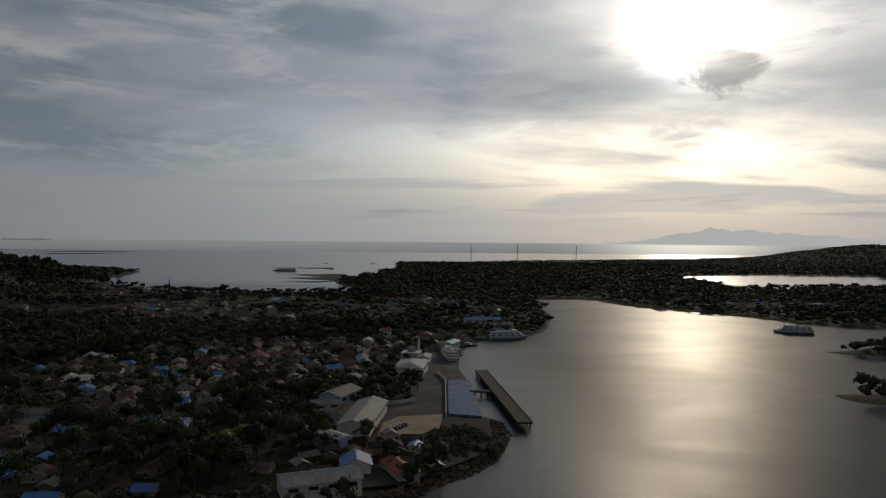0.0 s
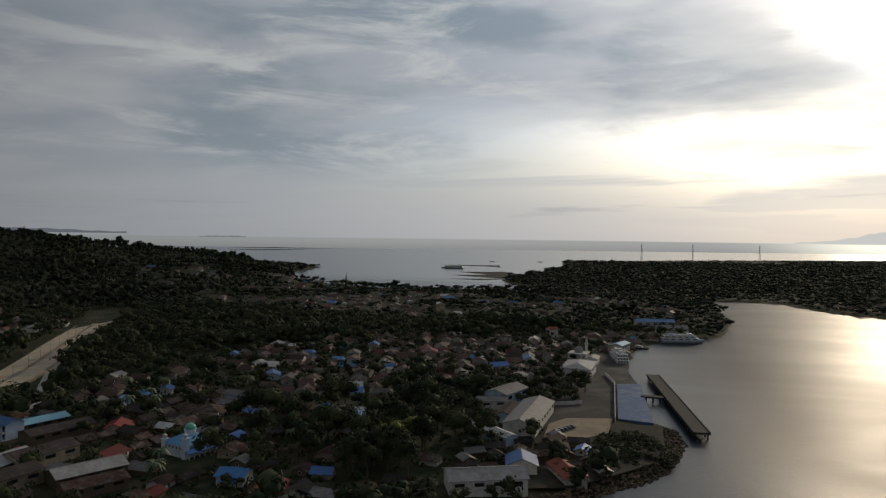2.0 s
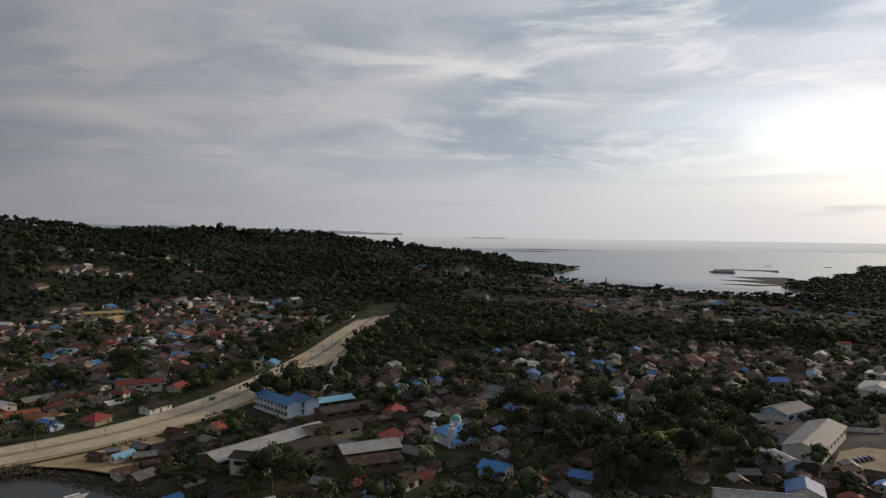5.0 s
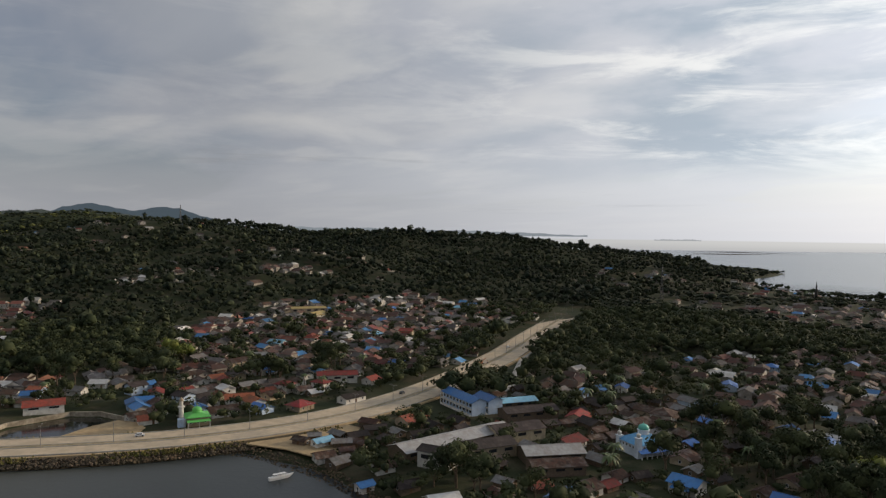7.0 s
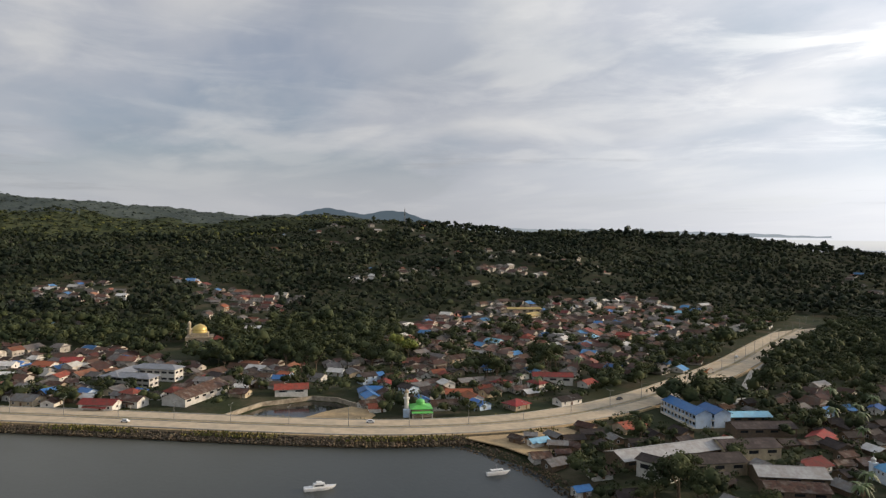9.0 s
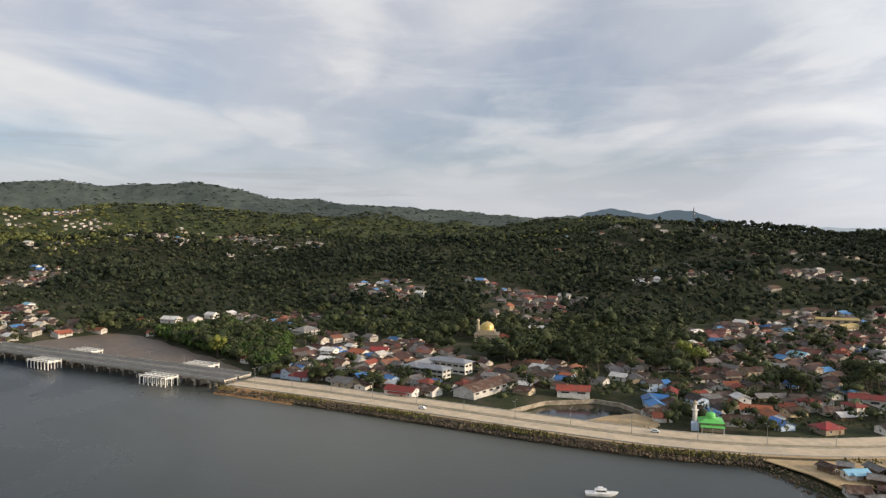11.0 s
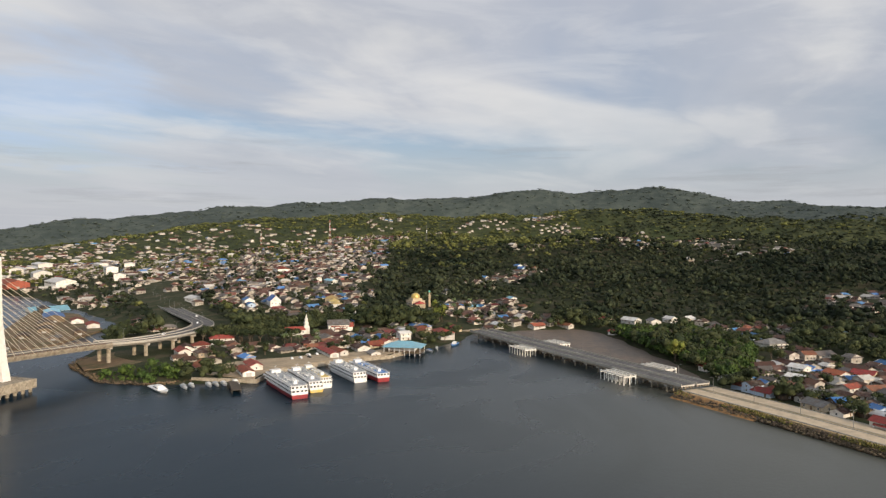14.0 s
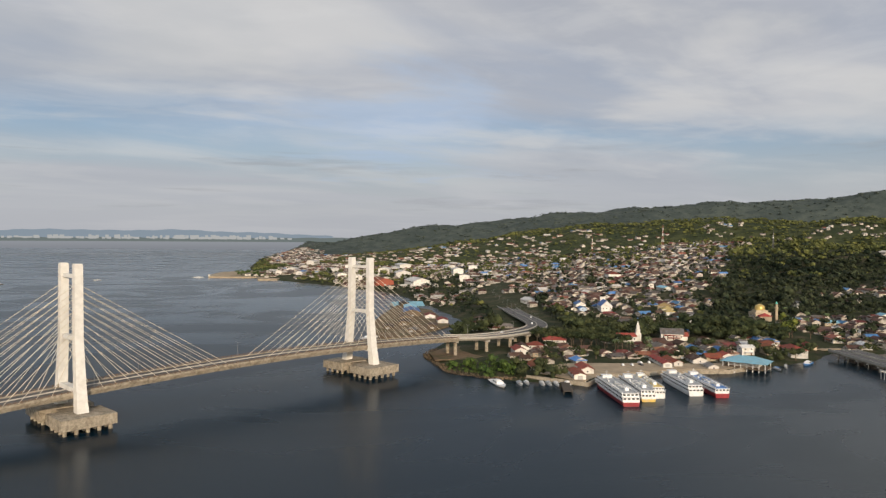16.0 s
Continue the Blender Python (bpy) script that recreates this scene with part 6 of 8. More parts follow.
def car(body, label):
    c = thing("car", label, "car", group="parked and passing cars")
    s = Shape().box(-2.1, -0.85, 0.32, 2.1, 0.85, 0.95).box(-1.5, -0.78, 0.95, 1.3, 0.78, 1.62, taper=0.82)
    b = part("body", s, body, c)
    part("glasshouse", Shape().box(-1.35, -0.79, 1.02, 1.12, 0.79, 1.45, taper=0.88), GLASS_DARK, b)
    wheel = Shape().rod((0, -0.1, 0), (0, 0.1, 0), 0.33, sides=10).mesh("wheel", TYRE)
    for x in (-1.35, 1.35):
        for y in (-0.8, 0.8):
            part("wheel", wheel, None, c, at=pose(x, y, 0.33))
    return c


WHITE_CAR, GREY_CAR = car(CAR_WHITE, "white car with dark windows"), car(CAR_GREY, "dark grey car with tinted windows")
car_spots = []
for i in range(7):
    car_spots.append(pose(-28.5 + i * 1.55, 351 + i * 2.6, 2.84, 0, 0, 150))
road_stops = along(ROAD, 1, 0)
for k, side in ((140, -7), (262, 8), (420, 7), (610, 6)):
    p, a = road_stops[k]
    car_spots.append(pose(p.x - math.sin(a) * side, p.y + math.cos(a) * side, p.z + 0.26, 0, 0, math.degrees(a)))
ramp_stops = along(RAMP, 1, 0)
for k, side in ((70, 5), (120, -5), (170, 5), (240, -5), (290, 5)):
    p, a = ramp_stops[k]
    car_spots.append(pose(p.x - math.sin(a) * side, p.y + math.cos(a) * side, p.z + 0.11, 0, 0, math.degrees(a)))
for i in range(14):
    car_spots.append(pose(-385 - i * 6.5, -404 + (i % 3) * 3.5 - i * 0.6, 2.62, 0, 0, 60 + 10 * (i % 4)))
WHITE_CAR.matrix_basis, GREY_CAR.matrix_basis = car_spots[0], car_spots[1]
for i, at in enumerate(car_spots[2:]):
    copy_thing(WHITE_CAR if i % 3 != 1 and i > 4 else GREY_CAR, at)


def excavator(x, y, z, turn):
    e = thing("excavator", "orange tracked excavator parked on the road shoulder", "excavator", pose(x, y, z, 0, 0, turn))
    for y0 in (-1.15, 1.15):
        track = Shape().box(-1.9, y0 - 0.3, 0.15, 1.9, y0 + 0.3, 0.8, taper=1.0)
        for px in (-1.9, 1.9):
            track.rod((px, y0 - 0.3, 0.45), (px, y0 + 0.3, 0.45), 0.42, sides=10)
        part("track", track, TYRE, e)
    body = part("body", Shape().box(-2.1, -1.25, 0.95, 0.9, 1.25, 1.9, taper=0.95).lathe([(0.7, 0.7), (0.7, 0.96)], 12), MACHINE_ORANGE, e)
    cab = part("cab", Shape().box(0.1, 0.2, 1.9, 1.4, 1.25, 2.95, taper=0.9), MACHINE_ORANGE, body)
    part("window", Shape().box(1.3, 0.3, 2.1, 1.42, 1.15, 2.75), GLASS_DARK, cab)
    boom = part("boom", Shape().rod((0.7, -0.3, 1.7), (3.2, -0.3, 4.2), 0.26, 0.2).rod((3.2, -0.3, 4.2), (4.6, -0.3, 3.6), 0.2, 0.16), MACHINE_ORANGE, e)
    part("stick", Shape().rod((4.6, -0.3, 3.7), (5.4, -0.3, 1.3), 0.17, 0.13), MACHINE_ORANGE, boom)
    part("bucket", Shape().box(4.8, -0.8, 0.4, 5.7, 0.2, 1.3, taper=0.7), STEEL_DARK, boom)


excavator(-374, 366, 3.95, 70)

# ---- shore works ----
def slab(points, z, thick=0.5):
    n = len(points)
    return Shape().add([(x, y, z - thick) for x, y in points] + [(x, y, z) for x, y in points],
                       [tuple(range(n, 2 * n)), tuple(reversed(range(n)))] + [(i, (i + 1) % n, n + (i + 1) % n, n + i) for i in range(n)])


MUDFLAT = [(-700, -306), (-665, -345), (-600, -378), (-566, -330), (-510, -215), (-484, -128), (-500, -118), (-549, -152), (-601, -195), (-683, -266)]
HARBOUR_YARD = [(-318, -370), (-347, -385), (-409, -375), (-443, -359), (-492, -362), (-515, -372), (-520, -392), (-442, -400), (-392, -432), (-345, -430), (-308, -412)]
SPIT = [(-280, -522), (-267, -488), (-296, -481), (-345, -495), (-398, -524), (-436, -560), (-424, -592), (-380, -562), (-340, -546), (-304, -540)]
structure("mudflat", slab(MUDFLAT, 0.12, 0.8), MUD, "brown tidal mudflat behind the low bridge", "mudflat")
BASIN_YARD = [(-310, -725), (-285, -647), (-287, -607), (-347, -652), (-392, -684), (-448, -838), (-440, -925), (-378, -832)]
structure("yard", slab(BASIN_YARD, 2.0, 4.5), DIRT, "dusty tan yard along the inner basin", "yard")
structure("yard", slab(HARBOUR_YARD, 2.72), YARD_TAN, "dusty tan ferry quay yard", "yard")
structure("yard", slab([(-366, 84), (-346, 113), (-358, 122), (-370, 122), (-381, 116), (-376, 100)], 2.5, 3.0), SAND, "heap of tan sand by the pond", "sand")
structure("yard", slab([(-302, 148), (-284, 158), (-262, 164), (-270, 180), (-292, 204), (-308, 200), (-316, 160)], 2.8), SAND, "bare sandy ground by the stones", "sand")
structure("yard", slab([(-52, 330), (-60, 363), (-12, 363), (8, 383), (26, 383), (25, 345), (17, 318), (4, 302), (-14, 281), (-40, 272), (-66, 300)], 2.69), DIRT_DARK, "dark trodden ground between the huts by the heap", "yard")
structure("yard", slab([(-31.5, 346), (-31, 372), (-23, 386), (1.2, 392), (-1, 362), (-12, 350)], 2.8, 0.4), YARD_TAN, "bare sandy parking ground of the port", "yard")
structure("yard", slab(SPIT, 2.7), DIRT, "bare brown ground under the viaduct", "yard")
structure("yard", slab([(-600, -382), (-625, -378), (-665, -430), (-650, -470), (-600, -420)], 2.75), YARD_TAN, "tan dirt road at the head of the low bridge", "road")
quay = [(-296, -405, 0), (-318, -366, 0), (-347, -382, 0), (-409, -371, 0), (-443, -354, 0), (-480, -358, 0)]
landing_stage()
structure("quay_wall", Shape().sweep(quay, [(-0.8, -3), (0.8, -3), (0.8, 2.9), (-0.8, 2.9)]), CONCRETE_OLD, "weathered concrete quay wall", "quay")
pond_wall = [(-388, 48, 0), (-408, 71, 0), (-412.5, 101, 0), (-403, 113.5, 0), (-385, 120, 0), (-364, 125, 0)]
structure("pond_wall", Shape().sweep(pond_wall, [(-0.4, -2), (0.4, -2), (0.4, 2.75), (-0.4, 2.75)]), CONCRETE_OLD, "low concrete wall round the pond", "wall")
structure("pond", slab(POND, 0.06, 0.5), POND_WATER, "dark still water of the walled pond", "water")


def rock_shape(places):
    """Many rough stones in one mesh."""
    base = [Vector(v) for v in ((0, 0, 1), (0.9, 0, 0.4), (0.28, 0.85, 0.42), (-0.72, 0.53, 0.4), (-0.72, -0.53, 0.42), (0.28, -0.85, 0.4), (0.7, 0.5, -0.5), (-0.3, 0.85, -0.5), (-0.9, 0, -0.5), (-0.3, -0.85, -0.5), (0.7, -0.5, -0.5))]
    faces = [(0, 1, 2), (0, 2, 3), (0, 3, 4), (0, 4, 5), (0, 5, 1), (1, 6, 2), (2, 7, 3), (3, 8, 4), (4, 9, 5), (5, 10, 1), (6, 7, 2), (7, 8, 3), (8, 9, 4), (9, 10, 5), (10, 6, 1)]
    s = Shape()
    for x, y, z, r in places:
        at = pose(x, y, z, rng.uniform(-30, 30), rng.uniform(-30, 30), rng.uniform(0, 360)) @ Matrix.Diagonal((r * rng.uniform(0.8, 1.4), r, r * rng.uniform(0.6, 1.0), 1))
        s.add([v * rng.uniform(0.8, 1.2) for v in base], faces, 0, at)
    return s


def build_riprap():
    places = []
    for p, a in along(ROAD, 0.8, 0)[:int(306 / 0.8)]:
        for _ in range(11):
            d = rng.uniform(17.6, 22.6)
            r = rng.uniform(0.3, 0.72) * (1.5 if rng.random() < 0.15 else 1.0)
            places.append((p.x + math.sin(a) * d + rng.uniform(-0.6, 0.6), p.y - math.cos(a) * d, max(-0.15, 2.95 - (d - 17.2) * 0.42 + rng.uniform(-0.25, 0.35)), r))
    shore = [Vector((x, y, 0)) for x, y in ((-312, 136), (-285, 150), (-256, 156), (-234, 157), (-205, 156))]
    for p, a in along(shore, 0.7, 0):
        for _ in range(5):
            d = rng.uniform(-5, 4)
            places.append((p.x + math.sin(a) * d, p.y - math.cos(a) * d, max(-0.1, 0.6 - d * 0.25 + rng.uniform(-0.2, 0.3)), rng.uniform(0.2, 0.55)))
    tip = [Vector((x, y, 0)) for x, y in ((-300, -548), (-277, -522), (-259, -450), (-274, -417), (-298, -404))]
    for p, a in along(tip, 0.9, 0):
        for _ in range(4):
            places.append((p.x + rng.uniform(-3, 3), p.y + rng.uniform(-3, 3), rng.uniform(-0.1, 1.2), rng.uniform(0.4, 1.0)))
    near_port = [Vector((x, y, 0)) for x, y in ((-34, 258), (-12, 272), (-5, 284), (12, 301), (21, 315), (29, 341), (33, 361), (30, 388))]
    for p, a in along(near_port, 0.9, 0):
        for _ in range(6):
            d = rng.uniform(-7, 3)
            places.append((p.x + math.sin(a) * d, p.y - math.cos(a) * d, max(-0.1, 0.3 - d * 0.22 + rng.uniform(-0.2, 0.3)), rng.uniform(0.35, 0.95)))
    structure("riprap", rock_shape(places), ROCK, "brown and grey riprap stones along the shore", "stones", "stuff")


build_riprap()


def build_verge():
    """Tufts of dry grass between the road and the stones."""
    s = Shape()
    for p, a in along(ROAD, 0.5, 0)[:700]:
        for _ in range(7):
            d, h, w = rng.uniform(15.2, 20.6) * (1 if rng.random() < 0.85 else -0.9), rng.uniform(0.4, 1.3), rng.uniform(0.3, 0.9)
            if math.sin(p.x * 0.09 + p.y * 0.05) + rng.uniform(-0.8, 0.8) < 0:
                continue
            x, y, t = p.x + math.sin(a) * d, p.y - math.cos(a) * d, rng.uniform(0, 3.14)
            z = 3.15 - max(0, abs(d) - 15.5) * (0.12 if d > 0 else 0.5)
            s.add([(x - w * math.cos(t), y - w * math.sin(t), z - 0.2), (x + w * math.cos(t), y + w * math.sin(t), z - 0.2), (x + rng.uniform(-0.3, 0.3), y, z + h)], [(0, 1, 2)])
    structure("verge_grass", s, GRASS, "dry yellow-green grass along the road edge", "grass", "stuff")


build_verge()
for bar in ([(-2150, 3700), (-1900, 3790), (-1830, 4150), (-1980, 3980), (-2120, 3900)], [(-2450, 4250), (-2000, 4380), (-1770, 4420), (-2050, 4480), (-2300, 4560)], [(-564, 2308), (-364, 2353), (-339, 2200), (-380, 2260)], [(-400, 1890), (-286, 1952), (-203, 1769), (-254, 1643), (-394, 1738), (-300, 1780)], [(-359, 1590), (-281, 1565), (-230, 1640)]):
    structure("sandbar", slab(bar, 0.35, 1.0), DIRT_DARK, "low dark sandbar off the spit", "sandbar")


FAR_SPIT = [(-322, -1722), (-336, -1790), (-395, -1925), (-500, -1990), (-610, -1950), (-560, -1790), (-440, -1560), (-400, -1570), (-420, -1660)]
structure("sandbar", slab(FAR_SPIT, 2.75, 4.0), YARD_TAN, "tan sandy spit with a landing across the bay", "sandbar")


def far_landing():
    j = thing("jetty", "long grey landing stage off the far spit", "jetty", pose(-330, -1745, 0, 0, 0, 62))
    part("deck", Shape().box(-60, -2.2, 2.2, 10, 2.2, 2.9), CONCRETE, j)
    for k in range(8):
        part("pile", Shape().lathe([(0.5, -4), (0.5, 2.2)], 6, at=pose(-56 + k * 9, 0, 0)), CONCRETE_OLD, j)
    part("hut", Shape().box(4, -1.8, 2.9, 9, 1.8, 6.2).box(3.6, -2.2, 6.2, 9.4, 2.2, 6.6), PLASTER, j)


far_landing()


def stilt_market():
    m = thing("market_hall", "open stilt hall with a blue sheet roof over the water", "market hall", pose(-469, -359, 0, 0, 0, 115) @ Matrix.Scale(1.12, 4))
    part("floor", Shape().box(-14, -9, 2.0, 14, 9, 2.5), BOARDS, m)
    part("roof", roof_shape(28, 18, 6.4, True, over=1.0, pitch=0.35), ROOF_CYAN, m, "blue sheet roof")
    part("wall", Shape().box(-12, -2, 2.5, 8, 8.5, 5.6), PLASTER, m)
    for x in np.linspace(-13.5, 13.5, 8):
        for y in (-8.5, 8.5):
            part("post", Shape().box(x - 0.2, y - 0.2, -3, x + 0.2, y + 0.2, 6.5), HULL_WHITE, m)
    TAKEN.append((-469, -359, 19))


stilt_market()

# ---- the rest of the town ----
SHACKS = [(-287, 168, 20, 7, 5, 2.4, 0), (-279, 174, 95, 9, 5, 2.4, 7), (-272, 180, 60, 8, 5, 2.4, 3), (-266, 186, 15, 7, 5, 2.4, 0), (-276, 191, 80, 9, 6, 2.6, 5), (-284, 186, 10, 8, 5, 2.4, 3), (-280, 204, 70, 10, 6, 2.8, 5),
          (-291, 209, 20, 9, 6, 2.6, 0), (-262, 176, 75, 6, 4, 2.2, 0), (-289, 176, 60, 5, 4, 2.2, 3), (-18, 299, 40, 8, 6, 2.6, 0), (-8, 312, 70, 7, 5, 2.4, 5), (-30, 312, 20, 9, 6, 2.6, 0), (-12, 325, 80, 7, 5, 2.4, 4),
          (-40, 330, 30, 8, 6, 2.6, 5), (-26, 336, 60, 9, 6, 2.8, 0), (-52, 318, 20, 10, 6, 2.6, 5)]
for x, y, turn, L, W, h, roof in SHACKS:
    if roof in (0, 3, 5):
        shack = build_house(L, W, h, roof, BOARDS, False, detail=False)
    else:
        shack = build_house(L, W, h, roof, PLASTER, False, porch=True, detail=False)
    shack.matrix_basis = pose(x, y, spot_height(x, y) + 0.2, 0, 0, turn)
    TAKEN.append((x, y, L * 0.5))
hut_rng = random.Random(19)
for _ in range(400):
    x, y = hut_rng.uniform(-62, 2), hut_rng.uniform(280, 348)
    L, W, roof = hut_rng.uniform(6, 10), hut_rng.uniform(4.5, 6.5), hut_rng.choice((0, 5, 5, 0, 3))
    if 40 * (x + 31) > -20 * (y - 346) + 300 and y > 338 or inland(np.array([x]), np.array([y]))[0] < 9:
        continue
    if any((x - a) ** 2 + (y - b) ** 2 < (r + L * 0.5 + 0.6) ** 2 for a, b, r in TAKEN):
        continue
    hut = build_house(L, W, 2.5, roof, BOARDS, False, detail=False)
    hut.matrix_basis = pose(x, y, spot_height(x, y) + 0.15, 0, 0, hut_rng.choice((30, 120)) + hut_rng.gauss(0, 12))
    TAKEN.append((x, y, L * 0.48))
tree_rng = random.Random(77)
CLUMPS = []     # tall trees in groups: x, y, scale, pale or not
for cx, cy, spread, count, pale in ((-193, 193, 9, 5, 0), (-98, 306, 11, 5, 2), (-312, 384, 34, 13, 0), (-160, 374, 13, 4, 0), (-133, 294, 13, 5, 0), (-171, 330, 10, 4, 0), (-424, 219, 8, 4, 0), (-424, 278, 14, 5, 0),
                                    (-509, 136, 18, 8, 0), (-541, 110, 20, 8, 0), (-485, 164, 12, 4, 0), (-508, 198, 5, 2, 2), (-410, 229, 6, 2, 0), (-440, 281, 9, 3, 0), (-116, 404, 13, 5, 0), (-326, 508, 28, 7, 0), (-563, -158, 3, 2, 2),
                                    (-660, 40, 18, 6, 0), (-640, -450, 16, 6, 2), (-88, 284, 11, 6, 0), (-122, 322, 13, 5, 0), (-74, 308, 9, 4, 0), (-150, 262, 10, 4, 0), (-60, 335, 7, 3, 0), (-105, 360, 12, 4, 0), (-16, 455, 4, 3, 0), (-120, 280, 14, 7, 0), (-100, 330, 14, 7, 0), (-140, 318, 12, 5, 0)):
    for k in range(count):
        x, y = cx + tree_rng.gauss(0, spread), cy + tree_rng.gauss(0, spread)
        spot = np.array([x]), np.array([y])
        if off_line([(p.x, p.y) for p in ROAD[::3]], *spot)[0] < 21 or off_line([(p.x, p.y) for p in LANE[::3]], *spot)[0] < 9:
            continue
        if all((x - a) ** 2 + (y - b) ** 2 > (r + 1) ** 2 for a, b, r in TAKEN):
            CLUMPS.append((x, y, tree_rng.uniform(1.3, 1.9), k < pale))
TAKEN.extend((x, y, 4.5) for x, y, s_, p_ in CLUMPS)
GROVE = [(-422 - 19 * u + 15 * v, -497 + 34 * u + 9 * v) for u in (-1, -0.72, -0.44, -0.16, 0.12, 0.4, 0.68, 0.96) for v in (-0.55, 0.1, 0.7)]
TAKEN.extend((x, y, 7.0) for x, y in GROVE)


def city_halls():
    """Large pale halls of the town across the basin."""
    spots = [(-640, -1420, 46, 24, 6), (-700, -1500, 40, 22, 6), (-560, -1480, 38, 20, 3), (-770, -1600, 60, 28, 6), (-600, -1640, 46, 24, 6), (-690, -1750, 40, 22, 2), (-820, -1450, 36, 20, 6), (-520, -1640, 30, 16, 4),
             (-560, -1840, 44, 26, 6), (-760, -1900, 50, 26, 6), (-640, -2000, 46, 22, 3), (-860, -1760, 40, 20, 6), (-720, -1240, 40, 20, 6), (-800, -1310, 34, 18, 6), (-655, -1100, 30, 18, 3), (-560, -1380, 36, 20, 6),
             (-930, -1620, 36, 20, 6), (-850, -2080, 50, 26, 6), (-1000, -1900, 46, 24, 6), (-720, -2150, 50, 24, 6), (-480, -1700, 26, 14, 6), (-625, -1540, 30, 18, 6)]
    for x, y, L, W, roof in spots:
        shed(x, y, rng.uniform(50, 90), L, W, rng.choice((7, 9, 12)), roof, "large white hall with a wide %s roof" % ROOF_WORDS[roof], PLASTER, pitch=0.22)


city_halls()
for x, y, turn, L, W, h, roof in ((-400, -800, 66, 44, 20, 7, 4), (-372, -760, 66, 30, 14, 5, 0), (-350, -715, 60, 26, 12, 5, 5), (-318, -690, 60, 22, 10, 4, 0), (-425, -855, 66, 34, 16, 6, 7),
                                  (-396, -712, 66, 24, 12, 5, 1), (-362, -672, 60, 18, 10, 5, 0), (-330, -655, 50, 16, 9, 4, 3), (-405, -760, 66, 22, 12, 5, 1), (-436, -895, 70, 28, 14, 6, 5)):
    shed(x, y, turn, L, W, h, roof, "wharf store with a %s roof by the basin" % ROOF_WORDS[roof], PLASTER if roof in (1, 7) else BOARDS)
ZONES = [   # outline, spacing of houses, share of plots built on
    ([(-305, 165), (-300, 335), (-200, 400), (-60, 345), (-20, 290), (-60, 255), (-130, 205), (-215, 175)], 10.4, 0.70),
    ([(-310, 340), (-330, 520), (-200, 620), (-70, 720), (70, 740), (10, 600), (-75, 430), (-117, 375)], 14, 0.6),
    ([(-460, 980), (-300, 1130), (20, 1130), (90, 900), (-60, 860), (-309, 760)], 21, 0.4),
    ([(-730, 380), (-640, 620), (-560, 640), (-470, 490), (-405, 330), (-378, 225), (-490, 215), (-640, 240)], 12.5, 0.76),
    ([(-510, 90), (-480, 190), (-375, 285), (-352, 255), (-335, 190), (-350, 150), (-400, 130), (-440, 115)], 11, 0.9),
    ([(-500, -105), (-660, -125), (-650, -40), (-560, 20), (-500, 90), (-455, 145), (-428, 110), (-430, 40), (-455, -30)], 10.6, 0.96),
    ([(-1004, -100), (-942, 0), (-850, 14), (-900, -90)], 13, 0.8),
    ([(-970, 82), (-837, 161), (-680, 125), (-760, 56)], 13, 0.8),
    ([(-620, -395), (-680, -300), (-705, -335), (-815, -412), (-780, -458), (-730, -500), (-690, -470)], 12.5, 0.78),
    ([(-1120, -605), (-1060, -535), (-930, -485), (-850, -478), (-880, -535), (-960, -580)], 14, 0.6),
    ([(-770, -209), (-745, -45), (-670, -50), (-690, -190)], 15, 0.7),
    ([(-1850, -1080), (-1960, -764), (-1910, -280), (-1463, -230), (-1380, -615), (-1543, -926)], 19, 0.30),
    ([(-700, 250), (-690, 420), (-450, 300), (-440, 200)], 15, 0.6),
    ([(-720, -2250), (-960, -1700), (-1150, -1250), (-1250, -1020), (-1000, -850), (-820, -720), (-600, -700), (-550, -1000), (-490, -1538), (-400, -1740)], 16.5, 0.55),
    ([(-590, -830), (-700, -960), (-1272, -1121), (-1330, -1060), (-1020, -830), (-806, -672), (-690, -588), (-620, -560), (-505, -560)], 14, 0.62),
    ([(-400, -560), (-480, -800), (-560, -940), (-480, -1100), (-460, -900), (-420, -740), (-370, -640)], 15, 0.6),
    ([(-400, -425), (-440, -530), (-567, -450), (-610, -400), (-520, -395)], 13, 0.85),
    ([(-740, 930), (-800, 1500), (-640, 1370), (-348, 1164), (-281, 927), (-425, 796)], 26, 0.4),
    ([(-1000, 250), (-1050, 600), (-800, 700), (-740, 400)], 34, 0.35),
    ([(-1400, 250), (-1450, 700), (-1000, 600), (-950, 200)], 45, 0.35),
    ([(-900, -2700), (-1700, -2100), (-1900, -1400), (-1300, -1500), (-800, -2250)], 30, 0.34),
    ([(-600, -2280), (-760, -2800), (-930, -3350), (-1080, -3750), (-1180, -3700), (-1120, -3100), (-960, -2600), (-820, -2240)], 26, 0.72),
    ([(-300, -414), (-318, -445), (-350, -480), (-420, -535), (-450, -480), (-410, -425), (-340, -417)], 13, 0.6),
    ([(330, 1150), (380, 1010), (560, 960), (640, 1100)], 24, 0.3)]


